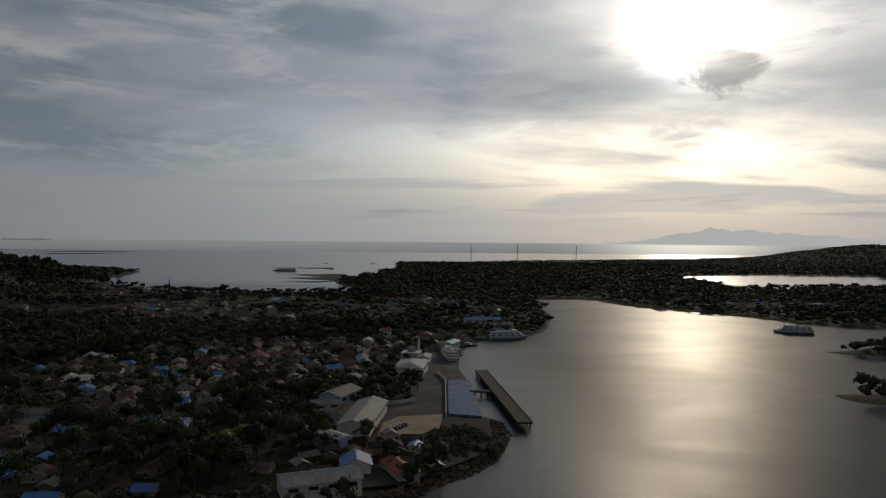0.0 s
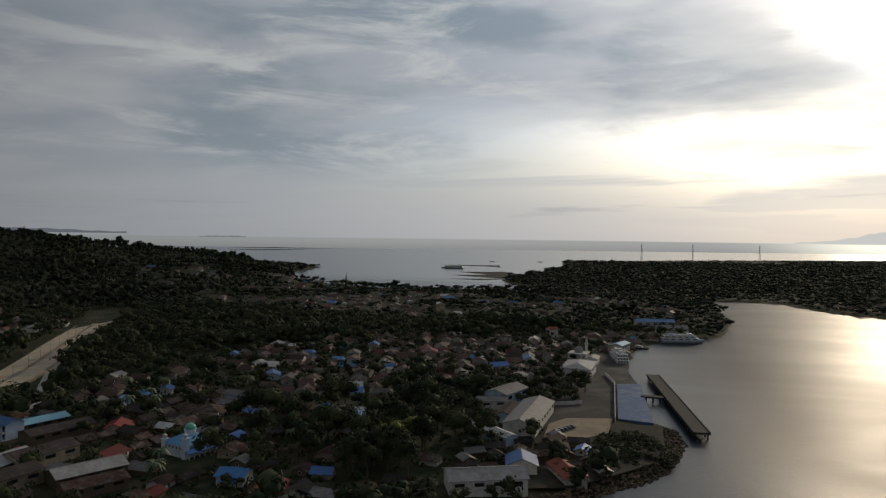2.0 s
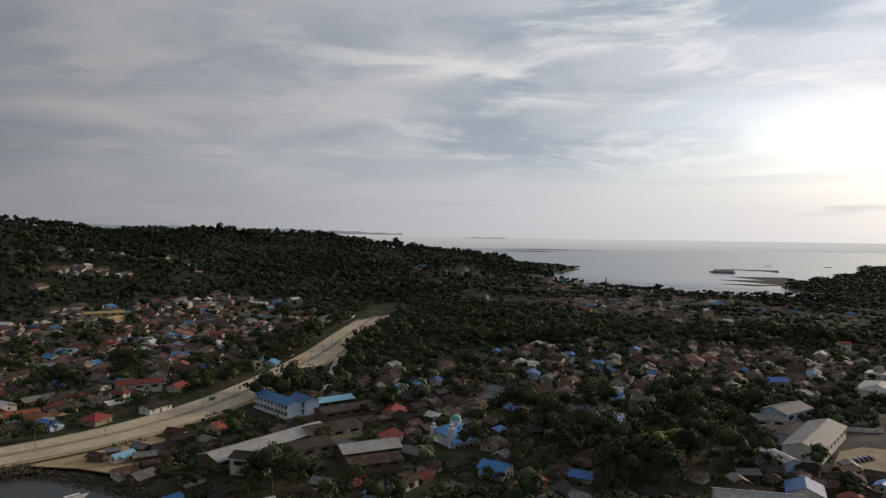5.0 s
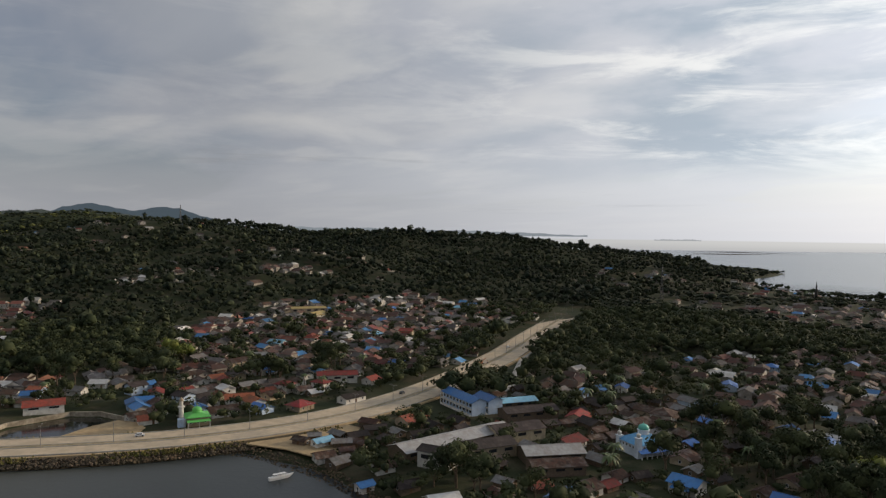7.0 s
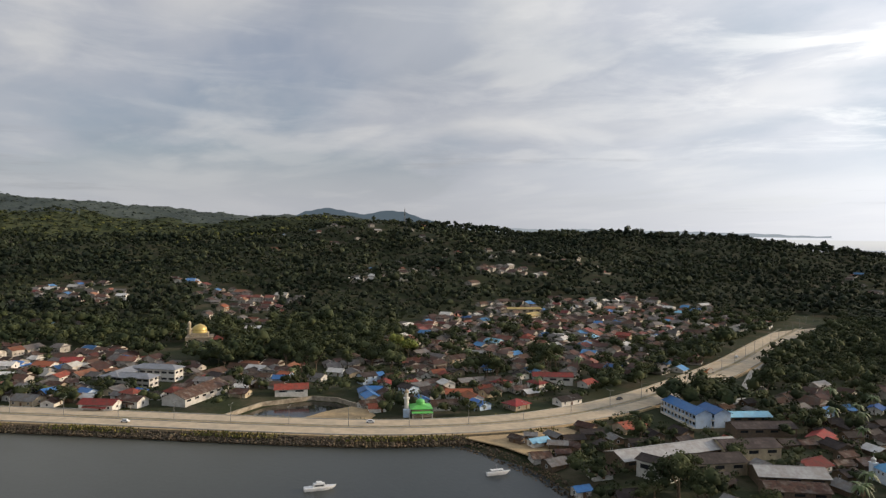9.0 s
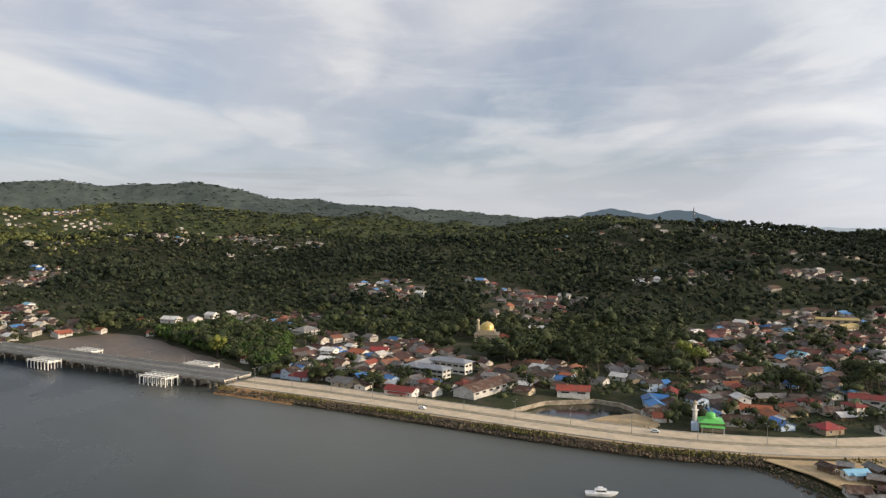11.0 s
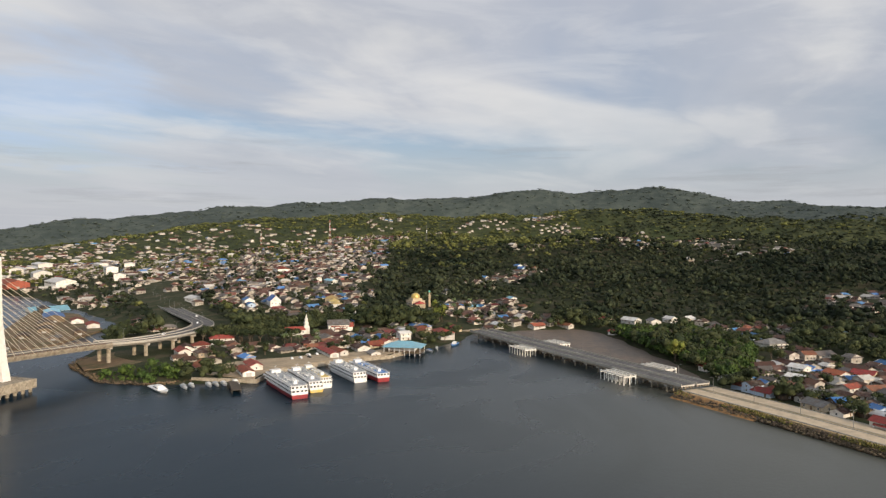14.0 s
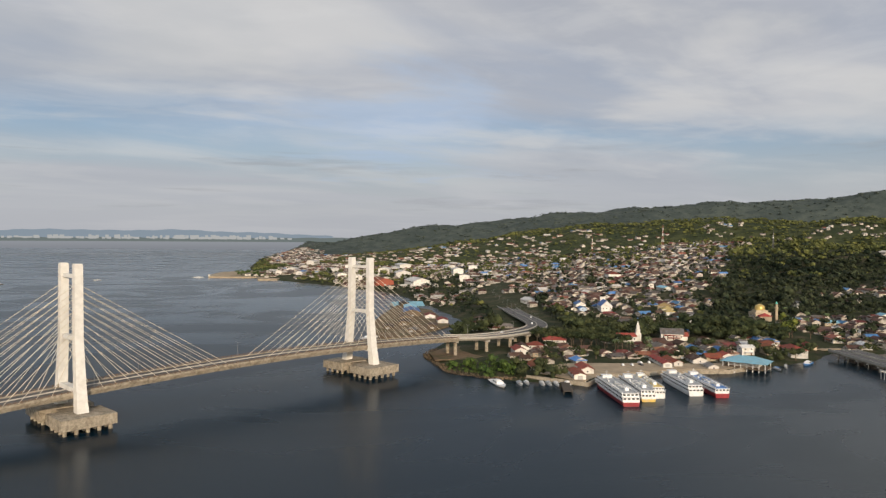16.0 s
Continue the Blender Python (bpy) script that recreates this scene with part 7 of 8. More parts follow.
# hamlets on the slopes: x, y, half length across, half depth
for hx, hy, half, deep in ((-1375, -350, 60, 38), (-1305, -225, 62, 34), (-1297, -435, 45, 30), (-1325, -530, 50, 36), (-962, -60, 46, 26), (-895, 285, 34, 22), (-850, 475, 40, 26), (-1240, -300, 40, 24), (-1235, -645, 42, 26),
                           (-1990, -1340, 100, 60), (-1940, -1530, 90, 50), (-2120, -1300, 110, 60), (-2300, -1160, 100, 50), (-2185, -1045, 90, 50), (-2220, -710, 90, 50), (-2000, -1640, 90, 50)):
    r = math.hypot(hx, hy)
    ux, uy = hx / r, hy / r
    cx, cy = hx - ux * deep * 0.3, hy - uy * deep * 0.3
    ZONES.append(([(cx - uy * half * math.cos(a) + ux * deep * math.sin(a), cy + ux * half * math.cos(a) + uy * deep * math.sin(a)) for a in np.linspace(0, 2 * math.pi, 9)[:-1]], 15 if r < 1600 else 22, 0.66))


def blocked(x, y, margin):
    return any((x - a) ** 2 + (y - b) ** 2 < (r + margin) ** 2 for a, b, r in TAKEN)


ROAD_PLAN = [(p.x, p.y) for p in ROAD[::3]] + [(ROAD[-1].x, ROAD[-1].y)]
RAMP_PLAN = [(p.x, p.y) for p in RAMP[::3]] + [(RAMP[-1].x, RAMP[-1].y)]
LANE_PLAN = [(p.x, p.y) for p in LANE[::3]]
LOW_PLAN = [(p[0], p[1]) for p in LOW_BRIDGE] + [(-640, -440)]
BARE = [HARBOUR_YARD, SPIT, [(-60, 362), (-14, 366), (0, 386), (24, 388), (24, 470), (14, 600), (-10, 610), (-30, 540), (-20, 420)], [(-366, 84), (-346, 113), (-358, 122), (-370, 122), (-381, 116), (-376, 100)],
        [(-302, 148), (-262, 160), (-270, 180), (-292, 204), (-308, 200), (-316, 160)], [(-600, -382), (-625, -378), (-665, -430), (-650, -470), (-600, -420)],
        BASIN_YARD, MUDFLAT]


def clear_ground(x, y, margin):
    """Where neither road, water, yard nor building is in the way."""
    ok = (inland(x, y) > margin) & (off_line(ROAD_PLAN, x, y) > 16 + margin) & (off_line(LANE_PLAN, x, y) > 2 + margin) & (off_line(RAMP_PLAN, x, y) > 11 + margin) & (off_line(LOW_PLAN, x, y) > 14 + margin)
    for outline in BARE:
        ok &= ~within(outline, x, y)
    return ok


def plots():
    out = []
    for number, (outline, gap, share) in enumerate(ZONES):
        cx, cy = np.mean([p[0] for p in outline]), np.mean([p[1] for p in outline])
        k = int(np.argmin([math.hypot(cx - p.x, cy - p.y) for p, a in road_stops]))
        lean = road_stops[k][1] + rng.uniform(-0.3, 0.3)
        reach = max(math.hypot(p[0] - cx, p[1] - cy) for p in outline)
        n = int(reach / gap) + 1
        us, vs = np.meshgrid(np.arange(-n, n + 1) * gap, np.arange(-n, n + 1) * gap)
        us, vs = us.ravel() + np.random.uniform(-0.25, 0.25, us.size) * gap, vs.ravel() + np.random.uniform(-0.25, 0.25, vs.size) * gap
        x, y = cx + us * np.cos(lean) - vs * np.sin(lean), cy + us * np.sin(lean) + vs * np.cos(lean)
        clump = np.sin(x * 0.031 + number) * np.sin(y * 0.027 + 2 * number) * 0.34 + np.sin(x * 0.011 + 3 * number) * np.sin(y * 0.013 + number) * 0.25
        warp_x, warp_y = x + 22 * np.sin(y * 0.021 + number) + 9 * np.sin(y * 0.07), y + 22 * np.sin(x * 0.019 + 2 * number) + 9 * np.sin(x * 0.063)
        keep = within(outline, warp_x, warp_y) & clear_ground(x, y, 5) & (np.random.uniform(0, 1, x.size) < share + clump)
        for px, py in zip(x[keep], y[keep]):
            if not blocked(px, py, min(5.0, gap * 0.42)):
                out.append((float(px), float(py), math.degrees(lean) + rng.gauss(0, 8) + (90 if rng.random() < 0.4 else 0), number))
                TAKEN.append((px, py, min(5.2, gap * 0.44)))
    return out


def build_town():
    spots = plots()
    zs = height([s[0] for s in spots], [s[1] for s in spots])
    near = {0, 4, 5, 16, 22}
    sizes = [(9, 7.5, 2.6), (11, 8.5, 2.7), (8, 7, 2.4), (13, 9, 2.8), (10, 8, 5.2), (7, 6, 2.3)]
    # mix_north has extra dark brown roofs, standing in for backlit shade
    mix_north, mix_south = [0, 0, 5, 5, 0, 3, 5, 5, 5, 1, 5, 6, 0, 3, 4, 0, 5], [0, 5, 5, 2, 3, 0, 0, 1, 3, 5, 0, 3, 5, 6, 0, 1, 3, 4]
    models, made = {}, 0
    order = sorted(range(len(spots)), key=lambda i: math.hypot(spots[i][0], spots[i][1]))
    spots, zs = [spots[i] for i in order], [zs[i] for i in order]
    rest = []
    for (x, y, turn, number), z in zip(spots, zs):
        roof = rng.choice(mix_north if number in (0, 1, 2, 17) else mix_south)
        size = rng.randrange(5) if rng.random() < 0.75 else 0
        if number == 0:
            size = rng.choice((0, 2, 2, 5, 5, 1))
        at = pose(x, y, float(z), 0, 0, turn)
        if number in near and made < 188:
            key = (size, roof, number == 0)
            made += 1
            if key not in models:
                models[key] = build_house(*sizes[size], roof, (BOARDS if number == 0 and (size in (0, 5) or roof == 5) else WALL_MIX[(size + roof) % 5]), roof in (1, 2) and size in (1, 4), porch=size == 1, detail=size == 4)
                models[key].matrix_basis = at
            else:
                copy_thing(models[key], at)
        else:
            rest.append((at, sizes[size], roof, number))
    s = Shape()
    for at, (L, W, h), roof, number in rest:
        L, W, m = L * rng.uniform(0.9, 1.4), W * rng.uniform(0.95, 1.35), {0: 0, 1: 1, 2: 2, 3: 3, 4: 4, 5: 0, 6: 5, 8: 3}[roof]
        if (number in (13, 20, 21) or number > 23) and rng.random() < 0.22:
            m = rng.choice((5, 5, 3))
        h *= 0.9
        if number in (20, 21):
            L, W = L * rng.uniform(1.2, 2.1), W * 1.35
        if number in (13, 14):
            L, W = L * 1.15, W * 1.1
        l, w = L / 2, W / 2
        s.add([(-l, -w, -2.5), (l, -w, -2.5), (l, w, -2.5), (-l, w, -2.5), (-l, -w, h), (l, -w, h), (l, w, h), (-l, w, h), (-l, 0, h + w * 0.42), (l, 0, h + w * 0.42)],
              [(0, 1, 5, 4), (1, 2, 6, 9, 5), (2, 3, 7, 6), (3, 0, 4, 8, 7)], 6, at)
        hip = l * 0.45 if rng.random() < 0.4 else 0.0
        e, o, zr = w + 1.0, l + 0.8, h + w * 0.42 + 0.12
        z0 = h - 0.42
        s.add([(-o, -e, z0), (o, -e, z0), (o, e, z0), (-o, e, z0), (-o + hip, 0, zr), (o - hip, 0, zr)], [(0, 1, 5, 4), (2, 3, 4, 5), (1, 2, 5), (3, 0, 4)] if hip else [(0, 1, 5, 4), (2, 3, 4, 5)], m, at)
        if rng.random() < 0.35:
            s.add([(-l * 0.7, -e - 2.4, 2.2), (l * 0.7, -e - 2.4, 2.2), (l * 0.7, -w, 2.9), (-l * 0.7, -w, 2.9)], [(0, 1, 2, 3)], m, at)
        if math.hypot(at.translation.x, at.translation.y) > 1500:
            s.box(-l * 0.5, -w - 0.06, 0.8, l * 0.4, w + 0.06, 2.1, 7, at)
            continue
        for side in (-1, 1):
            for px in (-l * 0.55, l * 0.1, l * 0.6):
                s.box(px - 0.55, side * w - 0.06, 1.0, px + 0.55, side * w + 0.06, 2.2, 7, at)
            s.box(side * l - 0.06, -0.6, 1.0, side * l + 0.06, 0.6, 2.2, 7, at)
    structure("distant_houses", s, [*FAR_ROOFS, FAR_WALL, FAR_GLASS], "crowded plaster houses with rusty, red and pale roofs", "houses", "stuff")


build_town()


# ---- trees ----
def crown_points(n, size, seed, lumps=6, tall=0.8):
    """Loose leaf sprays on the skins of a few overlapping lumps: n triangles, about one unit wide in all."""
    r = np.random.RandomState(seed)
    centres = r.normal(0, 1, (lumps, 3)) * (0.36, 0.36, 0.24 * tall) + (0, 0, 0.1)
    radii = r.uniform(0.36, 0.62, lumps)
    pick = r.randint(0, lumps, n)
    out = r.normal(0, 1, (n, 3))
    out /= np.linalg.norm(out, axis=1)[:, None]
    out[:, 2] = np.where(out[:, 2] < -0.35, -out[:, 2], out[:, 2])
    p = centres[pick] + out * (radii[pick] * r.uniform(0.82, 1.12, n))[:, None] * (1, 1, tall)
    normal = out * 0.9 + r.normal(0, 0.34, (n, 3))
    normal /= np.linalg.norm(normal, axis=1)[:, None]
    a = np.cross(normal, r.normal(0, 1, (n, 3)))
    a /= np.linalg.norm(a, axis=1)[:, None]
    b = np.cross(normal, a)
    s = size * r.uniform(0.6, 1.3, n)[:, None]
    tri = np.stack([p + a * s, p - a * s * 0.6 + b * s * 0.9, p - a * s * 0.5 - b * s * 0.9], 1)
    return tri.reshape(-1, 3), centres, radii


ICO = np.array([(0, 0, 1), (0.894, 0, 0.447), (0.276, 0.851, 0.447), (-0.724, 0.526, 0.447), (-0.724, -0.526, 0.447), (0.276, -0.851, 0.447),
                (0.724, 0.526, -0.447), (-0.276, 0.851, -0.447), (-0.894, 0, -0.447), (-0.276, -0.851, -0.447), (0.724, -0.526, -0.447), (0, 0, -1)])
ICO_FACES = np.array([(0, 1, 2), (0, 2, 3), (0, 3, 4), (0, 4, 5), (0, 5, 1), (1, 6, 2), (2, 7, 3), (3, 8, 4), (4, 9, 5), (5, 10, 1),
                      (2, 6, 7), (3, 7, 8), (4, 8, 9), (5, 9, 10), (1, 10, 6), (6, 11, 7), (7, 11, 8), (8, 11, 9), (9, 11, 10), (10, 11, 6)])


def crown_model(n, size, seed, cores=2, lumps=6, tall=0.8):
    """Vertices and triangles of a crown: dark cores inside, sprays outside."""
    tri, centres, radii = crown_points(n, size, seed, lumps, tall)
    r = np.random.RandomState(seed + 500)
    verts, faces, base = [], [], 0
    for k in range(cores):
        v = centres[k] + ICO * (radii[k] * 0.86) * (1, 1, tall) * r.uniform(0.75, 1.2, (12, 1))
        verts.append(v)
        faces.append(ICO_FACES + base)
        base += 12
    verts.append(tri)
    faces.append(np.arange(len(tri)).reshape(-1, 3) + base)
    return np.concatenate(verts), np.concatenate(faces)


def tri_mesh(name, verts, faces, mat):
    data = bpy.data.meshes.new(name)
    n, m = len(verts), len(faces)
    data.vertices.add(n)
    data.vertices.foreach_set("co", np.asarray(verts, np.float32).ravel())
    data.loops.add(m * 3)
    data.loops.foreach_set("vertex_index", np.asarray(faces, np.int32).ravel())
    data.polygons.add(m)
    data.polygons.foreach_set("loop_start", np.arange(0, m * 3, 3, dtype=np.int32))
    data.materials.append(mat)
    data.polygons.foreach_set("use_smooth", [True] * m)
    data.update(calc_edges=True)
    return data


def scatter(name, models, x, y, z, wide, tall, mat, label):
    """One mesh of many crowns: models are taken in turn, turned and scaled."""
    turn = np.random.uniform(0, 2 * np.pi, len(x))
    which = np.random.randint(0, len(models), len(x))
    all_v, all_f, base = [], [], 0
    for k, (v, f) in enumerate(models):
        i = np.where(which == k)[0]
        if not len(i):
            continue
        c, s = np.cos(turn[i])[:, None], np.sin(turn[i])[:, None]
        vx = (v[None, :, 0] * c - v[None, :, 1] * s) * wide[i, None] + x[i, None]
        vy = (v[None, :, 0] * s + v[None, :, 1] * c) * wide[i, None] + y[i, None]
        vz = v[None, :, 2] * tall[i, None] + z[i, None]
        all_v.append(np.stack([vx, vy, vz], -1).reshape(-1, 3))
        all_f.append((f[None] + (np.arange(len(i)) * len(v))[:, None, None]).reshape(-1, 3) + base)
        base += len(v) * len(i)
    return tagged(new(name, tri_mesh(name, np.concatenate(all_v), np.concatenate(all_f), mat)), label, "trees", "", "stuff")


TAKEN_NP = np.array(TAKEN)


def free_of_houses(x, y, margin):
    """Leaves out places too near to what stands there, cell by cell."""
    cell = 24.0
    table = {}
    for k, (a, b, r) in enumerate(TAKEN_NP):
        for i in range(int((a - r - margin) // cell), int((a + r + margin) // cell) + 1):
            for j in range(int((b - r - margin) // cell), int((b + r + margin) // cell) + 1):
                table.setdefault((i, j), []).append(k)
    ok = np.ones(len(x), bool)
    for n, (px, py) in enumerate(zip(x, y)):
        for k in table.get((int(px // cell), int(py // cell)), ()):
            a, b, r = TAKEN_NP[k]
            if (px - a) ** 2 + (py - b) ** 2 < (r + margin) ** 2:
                ok[n] = False
                break
    return ok


def woodland(r0, r1, gap, margin, thin=0.0):
    """Jittered places on dry land in a ring of the plan, seen side only."""
    n = int(r1 / gap) + 1
    gx, gy = np.meshgrid(np.arange(-n, n + 1) * gap, np.arange(-n, n + 1) * gap)
    x = gx.ravel() + np.random.uniform(-0.5, 0.5, gx.size) * gap
    y = gy.ravel() + np.random.uniform(-0.5, 0.5, gx.size) * gap
    d, side = np.hypot(x, y), np.degrees(np.arctan2(-x, y))
    d = d + np.clip((d - 450) / 200, 0, 1) * (70 * np.sin(x * 0.006 + 1) + 70 * np.sin(y * 0.007))
    keep = (d > r0) & (d <= r1) & ((side > -38) | (side < -178)) & (np.abs(x) < 4850) & (np.abs(y) < 4850)
    x, y = x[keep], y[keep]
    keep = clear_ground(x, y, margin)
    x, y = x[keep], y[keep]
    mound = [(-14, 300), (38, 286), (42, 396), (-8, 396), (-32, 372), (-32, 344)]
    point = [(-250, -450), (-275, -408), (-330, -440), (-400, -516), (-420, -600), (-300, -570), (-262, -520)]
    far_spit = [(-300, -1700), (-330, -1800), (-390, -1960), (-520, -2030), (-640, -1980), (-600, -1760), (-480, -1500), (-400, -1500)]
    keep = (off_line(RAMP_PLAN, x, y) > 30) & ~within(point, x, y) & ~within(mound, x, y) & ~within(far_spit, x, y)
    for cx, cy, r in ((-600, 46, 34), (-575, 40, 22), (-668, -494, 30), (-645, -478, 22), (-733, -238, 34), (-560, -80, 18), (-500, -465, 20), (-398, 84, 30), (-382, 62, 18), (-402, 112, 16), (-420, 34, 19), (-404, 26, 14)):
        keep &= np.hypot(x - cx, y - cy) > r
    x, y = x[keep], y[keep]
    if thin:
        built = np.zeros(len(x), bool)
        for outline, gap_, share in ZONES:
            if share > 0.5:
                built |= within(outline, x, y)
        packed = np.zeros(len(x), bool)
        for outline, gap_, share in ZONES:
            if share >= 0.8:
                packed |= within(outline, x, y)
        keep = ~built | (np.random.uniform(0, 1, len(x)) > np.where(packed & ~((y > 165) & (x > -330)), max(thin, 0.72), np.where((y > 165) & (x > -330), thin * 0.6, thin)))
        x, y = x[keep], y[keep]
    if r1 > 800:
        sparse = np.zeros(len(x), bool)
        for outline, gap_, share in ZONES:
            if share < 0.45:
                sparse |= within(outline, x, y)
        keep = np.where(sparse, free_of_houses(x, y, 12.0), free_of_houses(x, y, 2.5))
        keep &= ~(sparse & (y < -150) & (np.random.uniform(0, 1, len(x)) < 0.4))
    else:
        keep = free_of_houses(x, y, margin * 0.3)
    return x[keep], y[keep]


def in_town(x, y, least=0.5):
    inside = np.zeros(len(x), bool)
    for outline, gap, share in ZONES:
        if share > least:
            inside |= within(outline, x, y)
    return inside


def in_sight(x, y, tall):
    """Leaves out the back slopes, which no one over the bay can see."""
    d = np.hypot(x, y)
    rise = (height(x, y) + tall - 100) / d
    hidden = np.zeros(len(x), bool)
    for u in np.linspace(0.3, 0.97, 16):
        hidden |= (height(x * u, y * u) - 100) / (d * u) > rise + 0.004
    return ~hidden


def broadleaf(seed, leaf=None, words="broad dark-green leafy tree among the houses"):
    r = random.Random(seed)
    t = thing("tree", words, "tree", group="trees of the town")
    s = Shape().lathe([(0.34, -0.8), (0.26, 1.2), (0.2, 3.6)], 7)
    for k in range(4):
        a = k * 1.6 + r.uniform(-0.4, 0.4)
        s.rod((0, 0, 2.4 + 0.3 * k), (math.cos(a) * 2.2, math.sin(a) * 2.2, 5.2 + r.uniform(0, 1.4)), 0.14, 0.05, 5)
    part("trunk", s, BARK, t)
    v, f = crown_model(520, 0.088, seed + 40, 3, 9, 0.85)
    part("crown", tri_mesh("crown", v * (4.6, 4.6, 4.4) + (0, 0, 6.0), f, leaf or LEAF), None, t, "dense leafy crown")
    return t


def palm(seed):
    r = random.Random(seed)
    t = thing("palm", "coconut palm with a slender leaning trunk", "palm", group="palms")
    lean = r.uniform(-0.9, 0.9)
    s = Shape()
    for k in range(6):
        s.rod((lean * (k / 6) ** 2, 0, 9.5 * k / 6 - (0.6 if k == 0 else 0)), (lean * ((k + 1) / 6) ** 2, 0, 9.5 * (k + 1) / 6), 0.2 - 0.015 * k, 0.19 - 0.015 * k, 6)
    part("trunk", s, BARK, t)
    fronds = Shape()
    for k in range(15):
        a, droop = 2 * math.pi * k / 15 + r.uniform(-0.2, 0.2), r.uniform(0.5, 1.6)
        line = [(i / 5 * 3.6, 9.6 + 1.3 * math.sin(i / 5 * 2.2) * (1.6 - droop * 0.6) - droop * (i / 5) ** 2 * 2.4) for i in range(6)]
        for (d0, z0), (d1, z1), w0, w1 in zip(line, line[1:], (0.15, 0.5, 0.62, 0.55, 0.35), (0.5, 0.62, 0.55, 0.35, 0.05)):
            for side in (-1, 1):
                ca, sa = math.cos(a), math.sin(a)
                fronds.add([(lean + ca * d0, sa * d0, z0), (lean + ca * d1, sa * d1, z1), (lean + ca * d1 - sa * w1 * side, sa * d1 + ca * w1 * side, z1 - 0.35 * w1), (lean + ca * d0 - sa * w0 * side, sa * d0 + ca * w0 * side, z0 - 0.35 * w0)], [(0, 1, 2, 3)])
    part("fronds", fronds, PALM, t, "drooping green fronds")
    return t


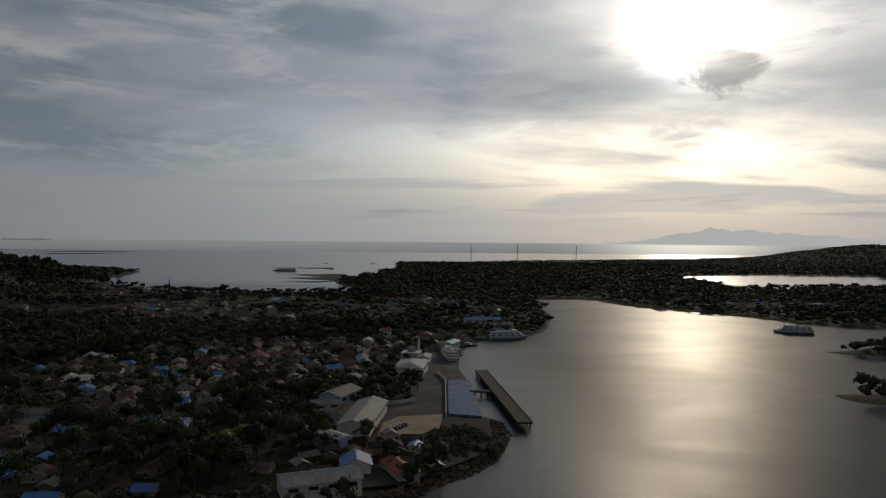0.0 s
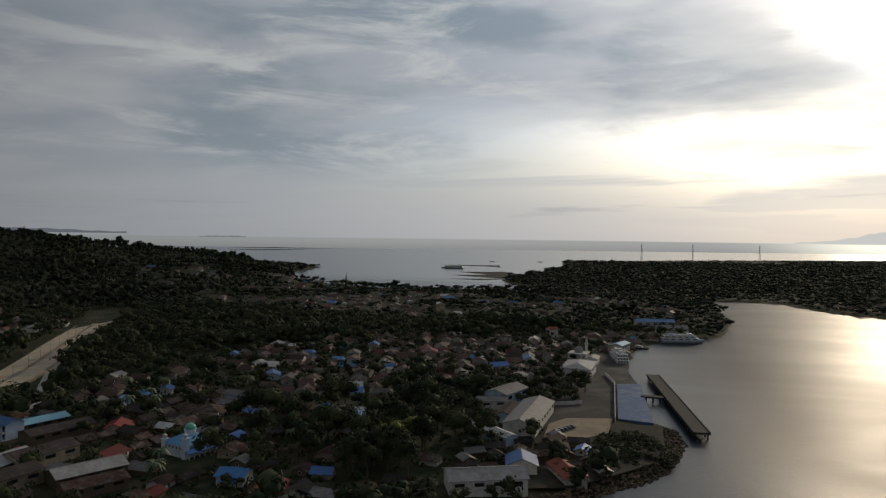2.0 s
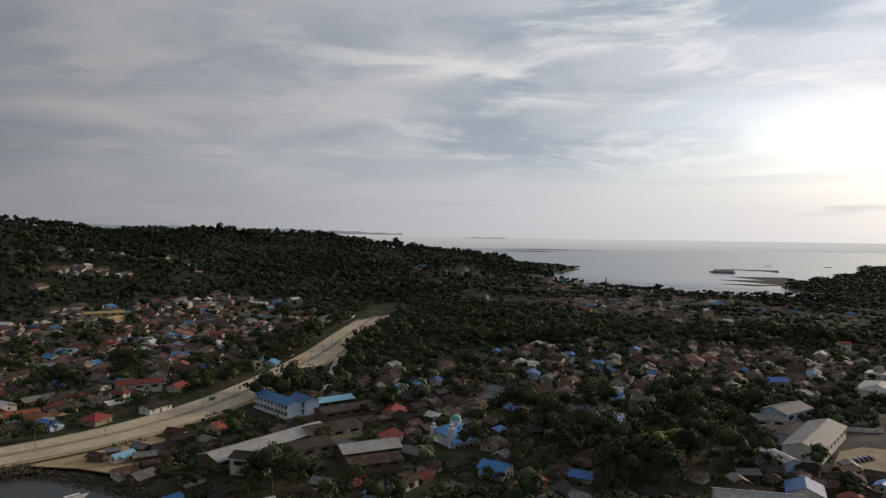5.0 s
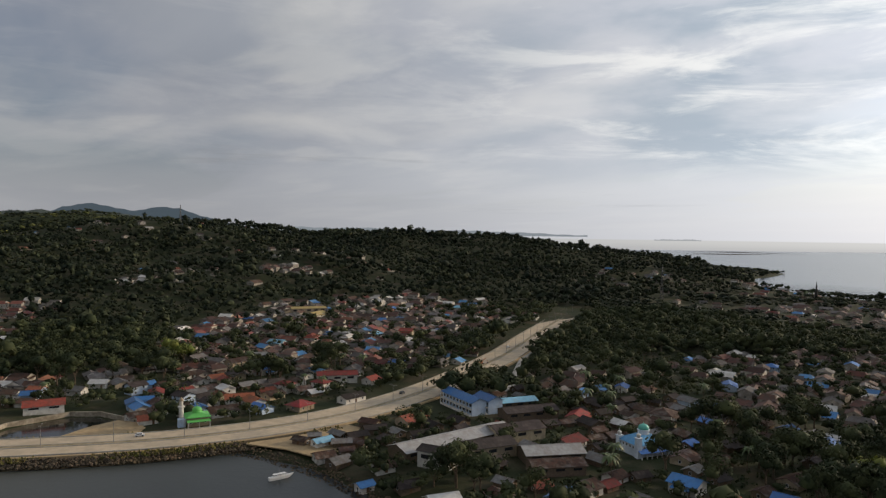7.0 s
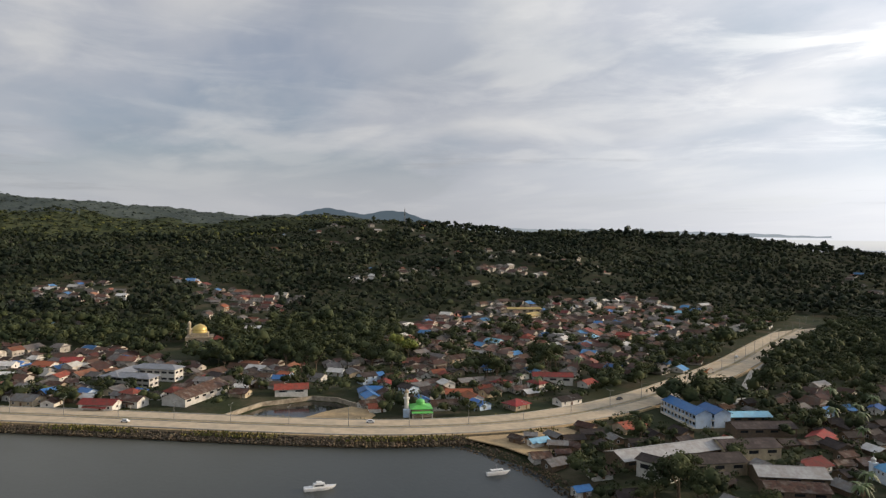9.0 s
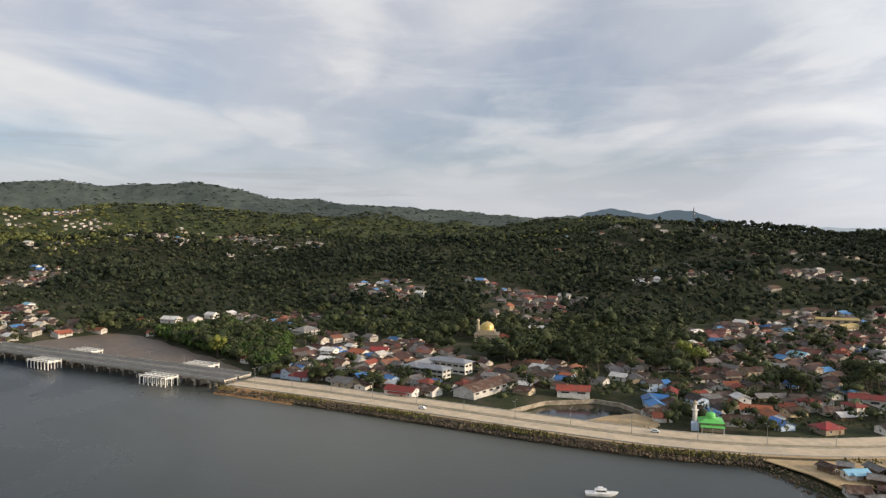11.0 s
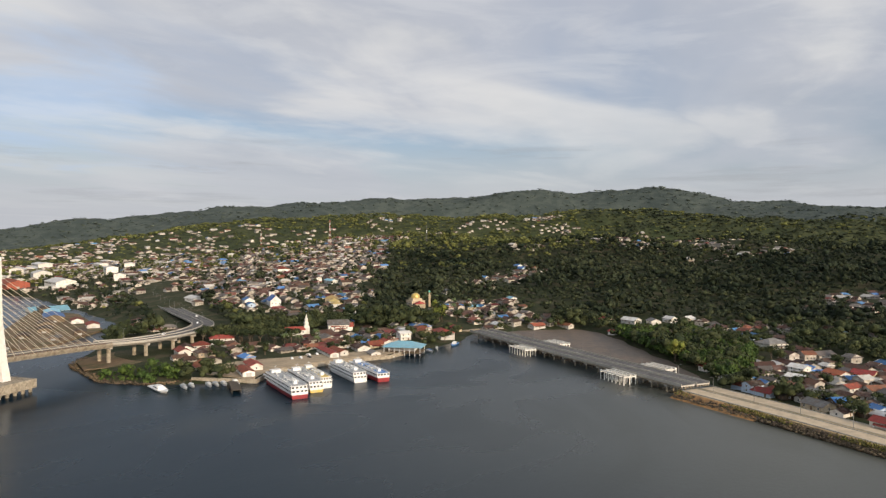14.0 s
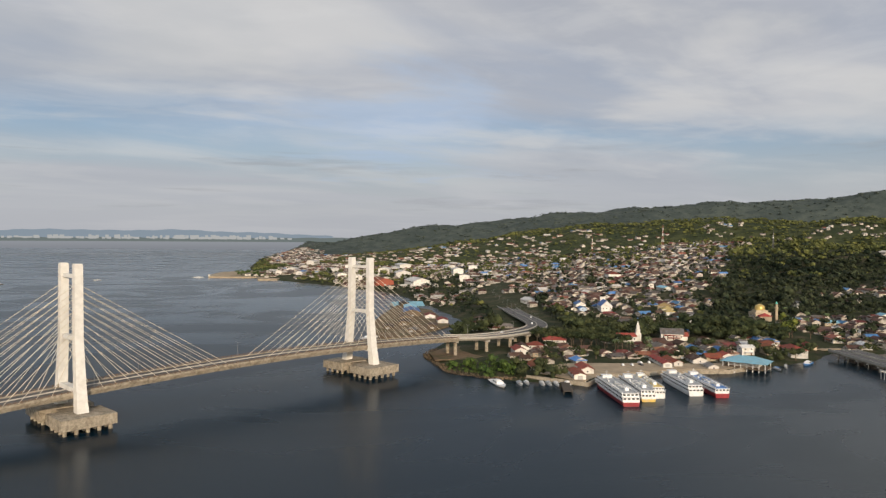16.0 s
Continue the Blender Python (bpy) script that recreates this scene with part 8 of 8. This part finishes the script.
def build_trees():
    # nearest trees, each a thing
    x, y = woodland(180, 760, 9.0, 4.0, 0.42)
    keep = ~(in_town(x, y) & (y > 160) & (x > -320) & (np.random.uniform(0, 1, len(x)) < 0.38))
    x, y = x[keep], y[keep]
    d = np.hypot(x, y)
    z = height(x, y)
    order = np.argsort(d)
    chosen = order[:1500:9][:160]
    models = [broadleaf(k) for k in range(6)]
    for n, i in enumerate(chosen):
        at = pose(x[i], y[i], z[i], 0, 0, rng.uniform(0, 360)) @ Matrix.Diagonal((*(rng.uniform(0.9, 1.5),) * 2, rng.uniform(0.9, 1.4), 1))
        if n < 6:
            models[n].matrix_basis = at
        else:
            copied = copy_thing(models[n % 6], at)
            copied.matrix_basis = at
    keep = np.ones(len(x), bool)
    keep[chosen] = False
    x, y, z = x[keep], y[keep], z[keep]
    wide = np.random.uniform(3.4, 6.2, len(x)) * np.where(np.random.uniform(0, 1, len(x)) < 0.2, 1.4, 1.0)
    wide *= 1 + 0.75 * np.clip(np.sin(x * 0.021 + 1) * np.sin(y * 0.024 + 0.4), 0, 1)
    wide *= np.where(in_town(x, y), 0.72, 1.0)
    scatter("town_trees", [crown_model(90, 0.14, 60 + k, 3, 6) for k in range(9)], x, y, z + wide * 0.95, wide, wide * np.random.uniform(0.8, 1.15, len(x)), LEAF, "dark green broadleaf trees between the houses")
    x, y = woodland(760, 1700, 10.6, 3.5, 0.32)
    seen = in_sight(x, y, 14.0)
    x, y = x[seen], y[seen]
    wide = np.random.uniform(4.8, 8.0, len(x)) * np.exp(np.clip(np.random.normal(0, 0.25, len(x)), -0.5, 0.45)) * (1 + 0.28 * np.sin(x * 0.023 + 2 * np.sin(y * 0.011)) * np.sin(y * 0.019))
    wide *= np.where(in_town(x, y), 0.72, np.where(in_town(x, y, 0.2) & (y < -150), 0.55, 1.0))
    low_woods = (y > 640) & (x > -560)
    wide *= np.where(low_woods, 1.08, 1.0)
    stand = np.where(low_woods, 0.60, 1.0)
    # bearing and distance pick the leaf tone with shade or sunlight in it
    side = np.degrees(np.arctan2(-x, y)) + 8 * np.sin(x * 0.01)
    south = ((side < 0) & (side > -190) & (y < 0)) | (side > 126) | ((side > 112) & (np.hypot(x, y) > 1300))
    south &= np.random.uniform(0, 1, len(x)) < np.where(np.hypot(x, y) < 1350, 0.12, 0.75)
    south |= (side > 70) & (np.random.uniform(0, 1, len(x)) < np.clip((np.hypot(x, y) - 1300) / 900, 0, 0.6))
    for pick, mat, label in ((~south, LEAF_SHADED, "dense forest on the slopes, darkened for cloud shade"), (south, LEAF_SUNLIT, "trees between the far houses, lightened as if sunlit")):
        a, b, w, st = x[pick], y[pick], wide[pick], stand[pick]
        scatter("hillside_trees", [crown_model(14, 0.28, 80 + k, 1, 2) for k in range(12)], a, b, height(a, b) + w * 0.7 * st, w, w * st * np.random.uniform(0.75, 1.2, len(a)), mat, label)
    for r0, r1, gap, lo, hi, mat, label in ((1700, 2950, 20.0, 7.6, 13, LEAF_SUNLIT, "woods beyond the first ridge, lightened as if sunlit"), (2950, 4880, 31, 9, 15, RIDGE_LEAF_HAZY, "far wooded ridges")):
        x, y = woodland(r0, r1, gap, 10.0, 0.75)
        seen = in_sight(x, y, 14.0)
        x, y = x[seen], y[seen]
        # again by bearing and distance: tones that carry shade, sunlight or haze
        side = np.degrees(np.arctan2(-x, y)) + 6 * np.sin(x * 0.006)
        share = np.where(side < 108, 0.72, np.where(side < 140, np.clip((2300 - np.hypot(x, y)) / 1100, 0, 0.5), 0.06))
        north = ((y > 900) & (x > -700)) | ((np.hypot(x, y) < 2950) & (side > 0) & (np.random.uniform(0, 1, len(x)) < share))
        for pick, leaf, words in ((north, LEAF_SHADED, "woods of the peninsula and the nearer slopes, darkened for shade"), (~north, mat, label)):
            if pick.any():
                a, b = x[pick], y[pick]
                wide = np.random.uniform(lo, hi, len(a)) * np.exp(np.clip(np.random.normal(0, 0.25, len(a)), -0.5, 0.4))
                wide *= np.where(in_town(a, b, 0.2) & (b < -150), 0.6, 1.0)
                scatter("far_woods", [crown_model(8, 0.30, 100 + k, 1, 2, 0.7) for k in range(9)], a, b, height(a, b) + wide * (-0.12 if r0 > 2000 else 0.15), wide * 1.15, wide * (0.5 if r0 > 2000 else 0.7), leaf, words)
    x, y = woodland(2950, 4880, 21, 10.0, 0.75)
    keep = (x > 700) & (y > 900)
    x, y = x[keep], y[keep]
    seen = in_sight(x, y, 14.0)
    x, y = x[seen], y[seen]
    wide = np.random.uniform(10, 15, len(x))
    scatter("far_woods", [crown_model(6, 0.30, 140 + k, 1, 2, 0.7) for k in range(6)], x, y, height(x, y) - 1.0, wide * 1.15, wide * 0.5, LEAF_SHADED, "woods on the hill beyond the lagoon, darkened for shade")
    # mangrove stand behind the low bridge
    outline = [(-683, -262), (-643, -232), (-579, -178), (-545, -143), (-500, -108), (-560, -105), (-660, -125), (-740, -200)]
    x, y = np.random.uniform(-745, -495, 2600), np.random.uniform(-265, -105, 2600)
    keep = within(outline, x, y) & (off_line(LOW_PLAN, x, y) > 18)
    x, y = x[keep], y[keep]
    keep = free_of_houses(x, y, 1.0)
    x, y = x[keep], y[keep]
    wide = np.random.uniform(2.6, 4.2, len(x))
    scatter("mangroves", [crown_model(62, 0.24, 120 + k, 2, 6, 1.1) for k in range(5)], x, y, 1.5 + wide * 1.25, wide, wide * 1.3, LEAF_MANGROVE, "bright green mangrove thicket on the mud")


build_trees()


def shore_grove():
    first = broadleaf(21)
    pose_first = None
    for x, y in GROVE:
        at = pose(x + rng.uniform(-2, 2), y + rng.uniform(-2, 2), spot_height(x, y), 0, 0, rng.uniform(0, 360)) @ Matrix.Diagonal((*(rng.uniform(1.1, 1.6),) * 2, rng.uniform(1.15, 1.6), 1))
        if pose_first is None:
            first.matrix_basis = pose_first = at
        else:
            copy_thing(first, at).matrix_basis = at
    pale = broadleaf(33, LEAF_LIGHT, "tall pale yellow-green tree among darker ones")
    tall = [broadleaf(34), broadleaf(35)]
    used = set()
    for n, (x, y, s_, light) in enumerate(CLUMPS):
        model = pale if light else tall[n % 2]
        at = pose(x, y, spot_height(x, y), 0, 0, 47 * n) @ Matrix.Diagonal((s_, s_, s_ * 1.02, 1))
        if model.name in used:
            copy_thing(model, at).matrix_basis = at
        else:
            used.add(model.name)
            model.matrix_basis = at
    a, b = np.random.uniform(0, 2 * np.pi, 300), np.sqrt(np.random.uniform(0, 1, 300))
    x, y = 8 + 22 * b * np.cos(a), 342 + 33 * b * np.sin(a)
    wide = np.random.uniform(0.9, 2.3, 300)
    scatter("shrubs", [crown_model(60, 0.22, 150 + k, 2, 6, 0.8) for k in range(3)], x, y, 5.0 - 4.6 * b ** 1.4 + 0.2, wide, wide * 0.8, LEAF, "dark scrub growing over the heap")
    # green shrubs on the point under the viaduct
    outline = [(-266, -470), (-260, -452), (-275, -417), (-296, -410), (-318, -436), (-300, -452), (-284, -468)]
    x, y = np.random.uniform(-350, -258, 520), np.random.uniform(-485, -408, 520)
    keep = within(outline, x, y)
    x, y = x[keep], y[keep]
    keep = free_of_houses(x, y, 0.8) & (inland(x, y) > 1.5)
    x, y = x[keep], y[keep]
    wide = 1.5 * np.exp(np.random.normal(0, 0.5, len(x)))
    scatter("shrubs", [crown_model(70, 0.22, 140 + k, 2, 6, 0.9) for k in range(4)], x, y, height(x, y) + wide * 0.7, wide, wide, LEAF_MANGROVE, "green shrubs and small trees on the point")


shore_grove()


def undergrowth():
    """Bushes and banana clumps in the gaps between the nearer houses."""
    x, y = np.random.uniform(-560, 10, 26000), np.random.uniform(-160, 620, 26000)
    keep = in_town(x, y, 0.3) & (np.hypot(x, y) < 720)
    x, y = x[keep], y[keep]
    keep = clear_ground(x, y, 1.0)
    x, y = x[keep], y[keep]
    keep = free_of_houses(x, y, 0.4)
    x, y = x[keep][:3600], y[keep][:3600]
    wide = 1.1 * np.exp(np.random.normal(0, 0.4, len(x)))
    scatter("undergrowth", [crown_model(18, 0.34, 170 + k, 1, 3, 0.9) for k in range(6)], x, y, height(x, y) + wide * 0.6, wide, wide * 0.95, LEAF, "dark bushes and weeds between the houses")


undergrowth()
sx, sy = np.random.uniform(-600, -380, 420), np.random.uniform(-1985, -1620, 420)
keep = within([(-400, -1800), (-430, -1925), (-520, -1970), (-600, -1935), (-550, -1800), (-450, -1640), (-425, -1690)], sx, sy)
sx, sy = sx[keep], sy[keep]
wide = np.random.uniform(3.0, 6.0, len(sx))
scatter("shrubs", [crown_model(26, 0.24, 160 + k, 1, 3, 0.8) for k in range(4)], sx, sy, 2.7 + wide * 0.5, wide, wide * 0.8, LEAF_MANGROVE, "bright green shrubs on the far spit")


def build_palms():
    models = [palm(k) for k in range(3)]
    groves = [(-690, -470, 40, 9), (-640, -440, 30, 8), (-430, -440, 30, 5), (-400, 190, 60, 5), (-470, 260, 70, 7), (-200, 240, 40, 5), (-250, 340, 60, 7), (-130, 290, 50, 5), (-560, 40, 60, 5), (-420, -470, 40, 4), (-445, 1150, 40, 5)]
    n = 0
    for gx, gy, spread, count in groves:
        for _ in range(count):
            x, y = gx + rng.gauss(0, spread / 2), gy + rng.gauss(0, spread / 2)
            if not clear_ground(np.array([x]), np.array([y]), 1.0)[0] or blocked(x, y, 0.0):
                continue
            at = pose(x, y, spot_height(x, y), 0, 0, rng.uniform(0, 360)) @ Matrix.Scale(rng.uniform(0.85, 1.2), 4)
            if n < 3:
                models[n].matrix_basis = at
            else:
                copy_thing(models[n % 3], at).matrix_basis = at
            n += 1


build_palms()


# ---- far shores ----
def ridge_strip(name, az0, az1, base, tops, mat, label, far=4780.0, jagged=0.0):
    """A far blue ridge line, glowing to stand for haze: azimuths anticlockwise from +y, heights above the water at that
    distance.
    """
    s = Shape()
    n = 60
    low, high = [], []
    for i in range(n + 1):
        u = i / n
        a = radians(az0 + (az1 - az0) * u)
        h = np.interp(u, np.linspace(0, 1, len(tops)), tops)
        h += 2.5 * math.sin(i * 1.7) + 1.5 * math.sin(i * 0.63 + 1) + (h - base) * jagged * (math.sin(i * 0.9 + 2) + 0.7 * math.sin(i * 2.3))
        low.append((-far * math.sin(a), far * math.cos(a), base))
        high.append((-far * 1.02 * math.sin(a), far * 1.02 * math.cos(a), max(base + 2, h)))
    s.add(low + high, [(i, i + 1, n + 2 + i, n + 1 + i) for i in range(n)])
    structure(name, s, mat, label, "backdrop")


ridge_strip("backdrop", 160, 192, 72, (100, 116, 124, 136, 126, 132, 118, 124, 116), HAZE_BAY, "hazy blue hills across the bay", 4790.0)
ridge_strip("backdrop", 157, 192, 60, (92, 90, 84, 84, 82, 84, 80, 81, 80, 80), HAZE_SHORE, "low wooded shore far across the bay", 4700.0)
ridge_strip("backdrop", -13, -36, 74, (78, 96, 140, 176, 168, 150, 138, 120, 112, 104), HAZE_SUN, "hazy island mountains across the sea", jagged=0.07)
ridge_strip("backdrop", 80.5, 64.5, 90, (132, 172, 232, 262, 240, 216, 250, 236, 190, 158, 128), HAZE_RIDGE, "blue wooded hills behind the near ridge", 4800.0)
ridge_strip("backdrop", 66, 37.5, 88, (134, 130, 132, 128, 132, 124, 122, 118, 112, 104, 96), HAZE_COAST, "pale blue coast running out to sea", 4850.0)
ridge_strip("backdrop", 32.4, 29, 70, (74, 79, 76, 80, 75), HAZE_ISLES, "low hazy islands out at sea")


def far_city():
    # glowing pale boxes, daylight and haze in their emission
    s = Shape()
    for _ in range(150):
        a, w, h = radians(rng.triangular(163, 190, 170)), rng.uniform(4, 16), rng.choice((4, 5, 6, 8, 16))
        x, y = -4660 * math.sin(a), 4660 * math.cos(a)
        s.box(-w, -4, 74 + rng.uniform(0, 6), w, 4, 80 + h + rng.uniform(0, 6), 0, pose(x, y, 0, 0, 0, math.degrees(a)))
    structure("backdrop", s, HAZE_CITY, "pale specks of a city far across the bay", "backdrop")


far_city()
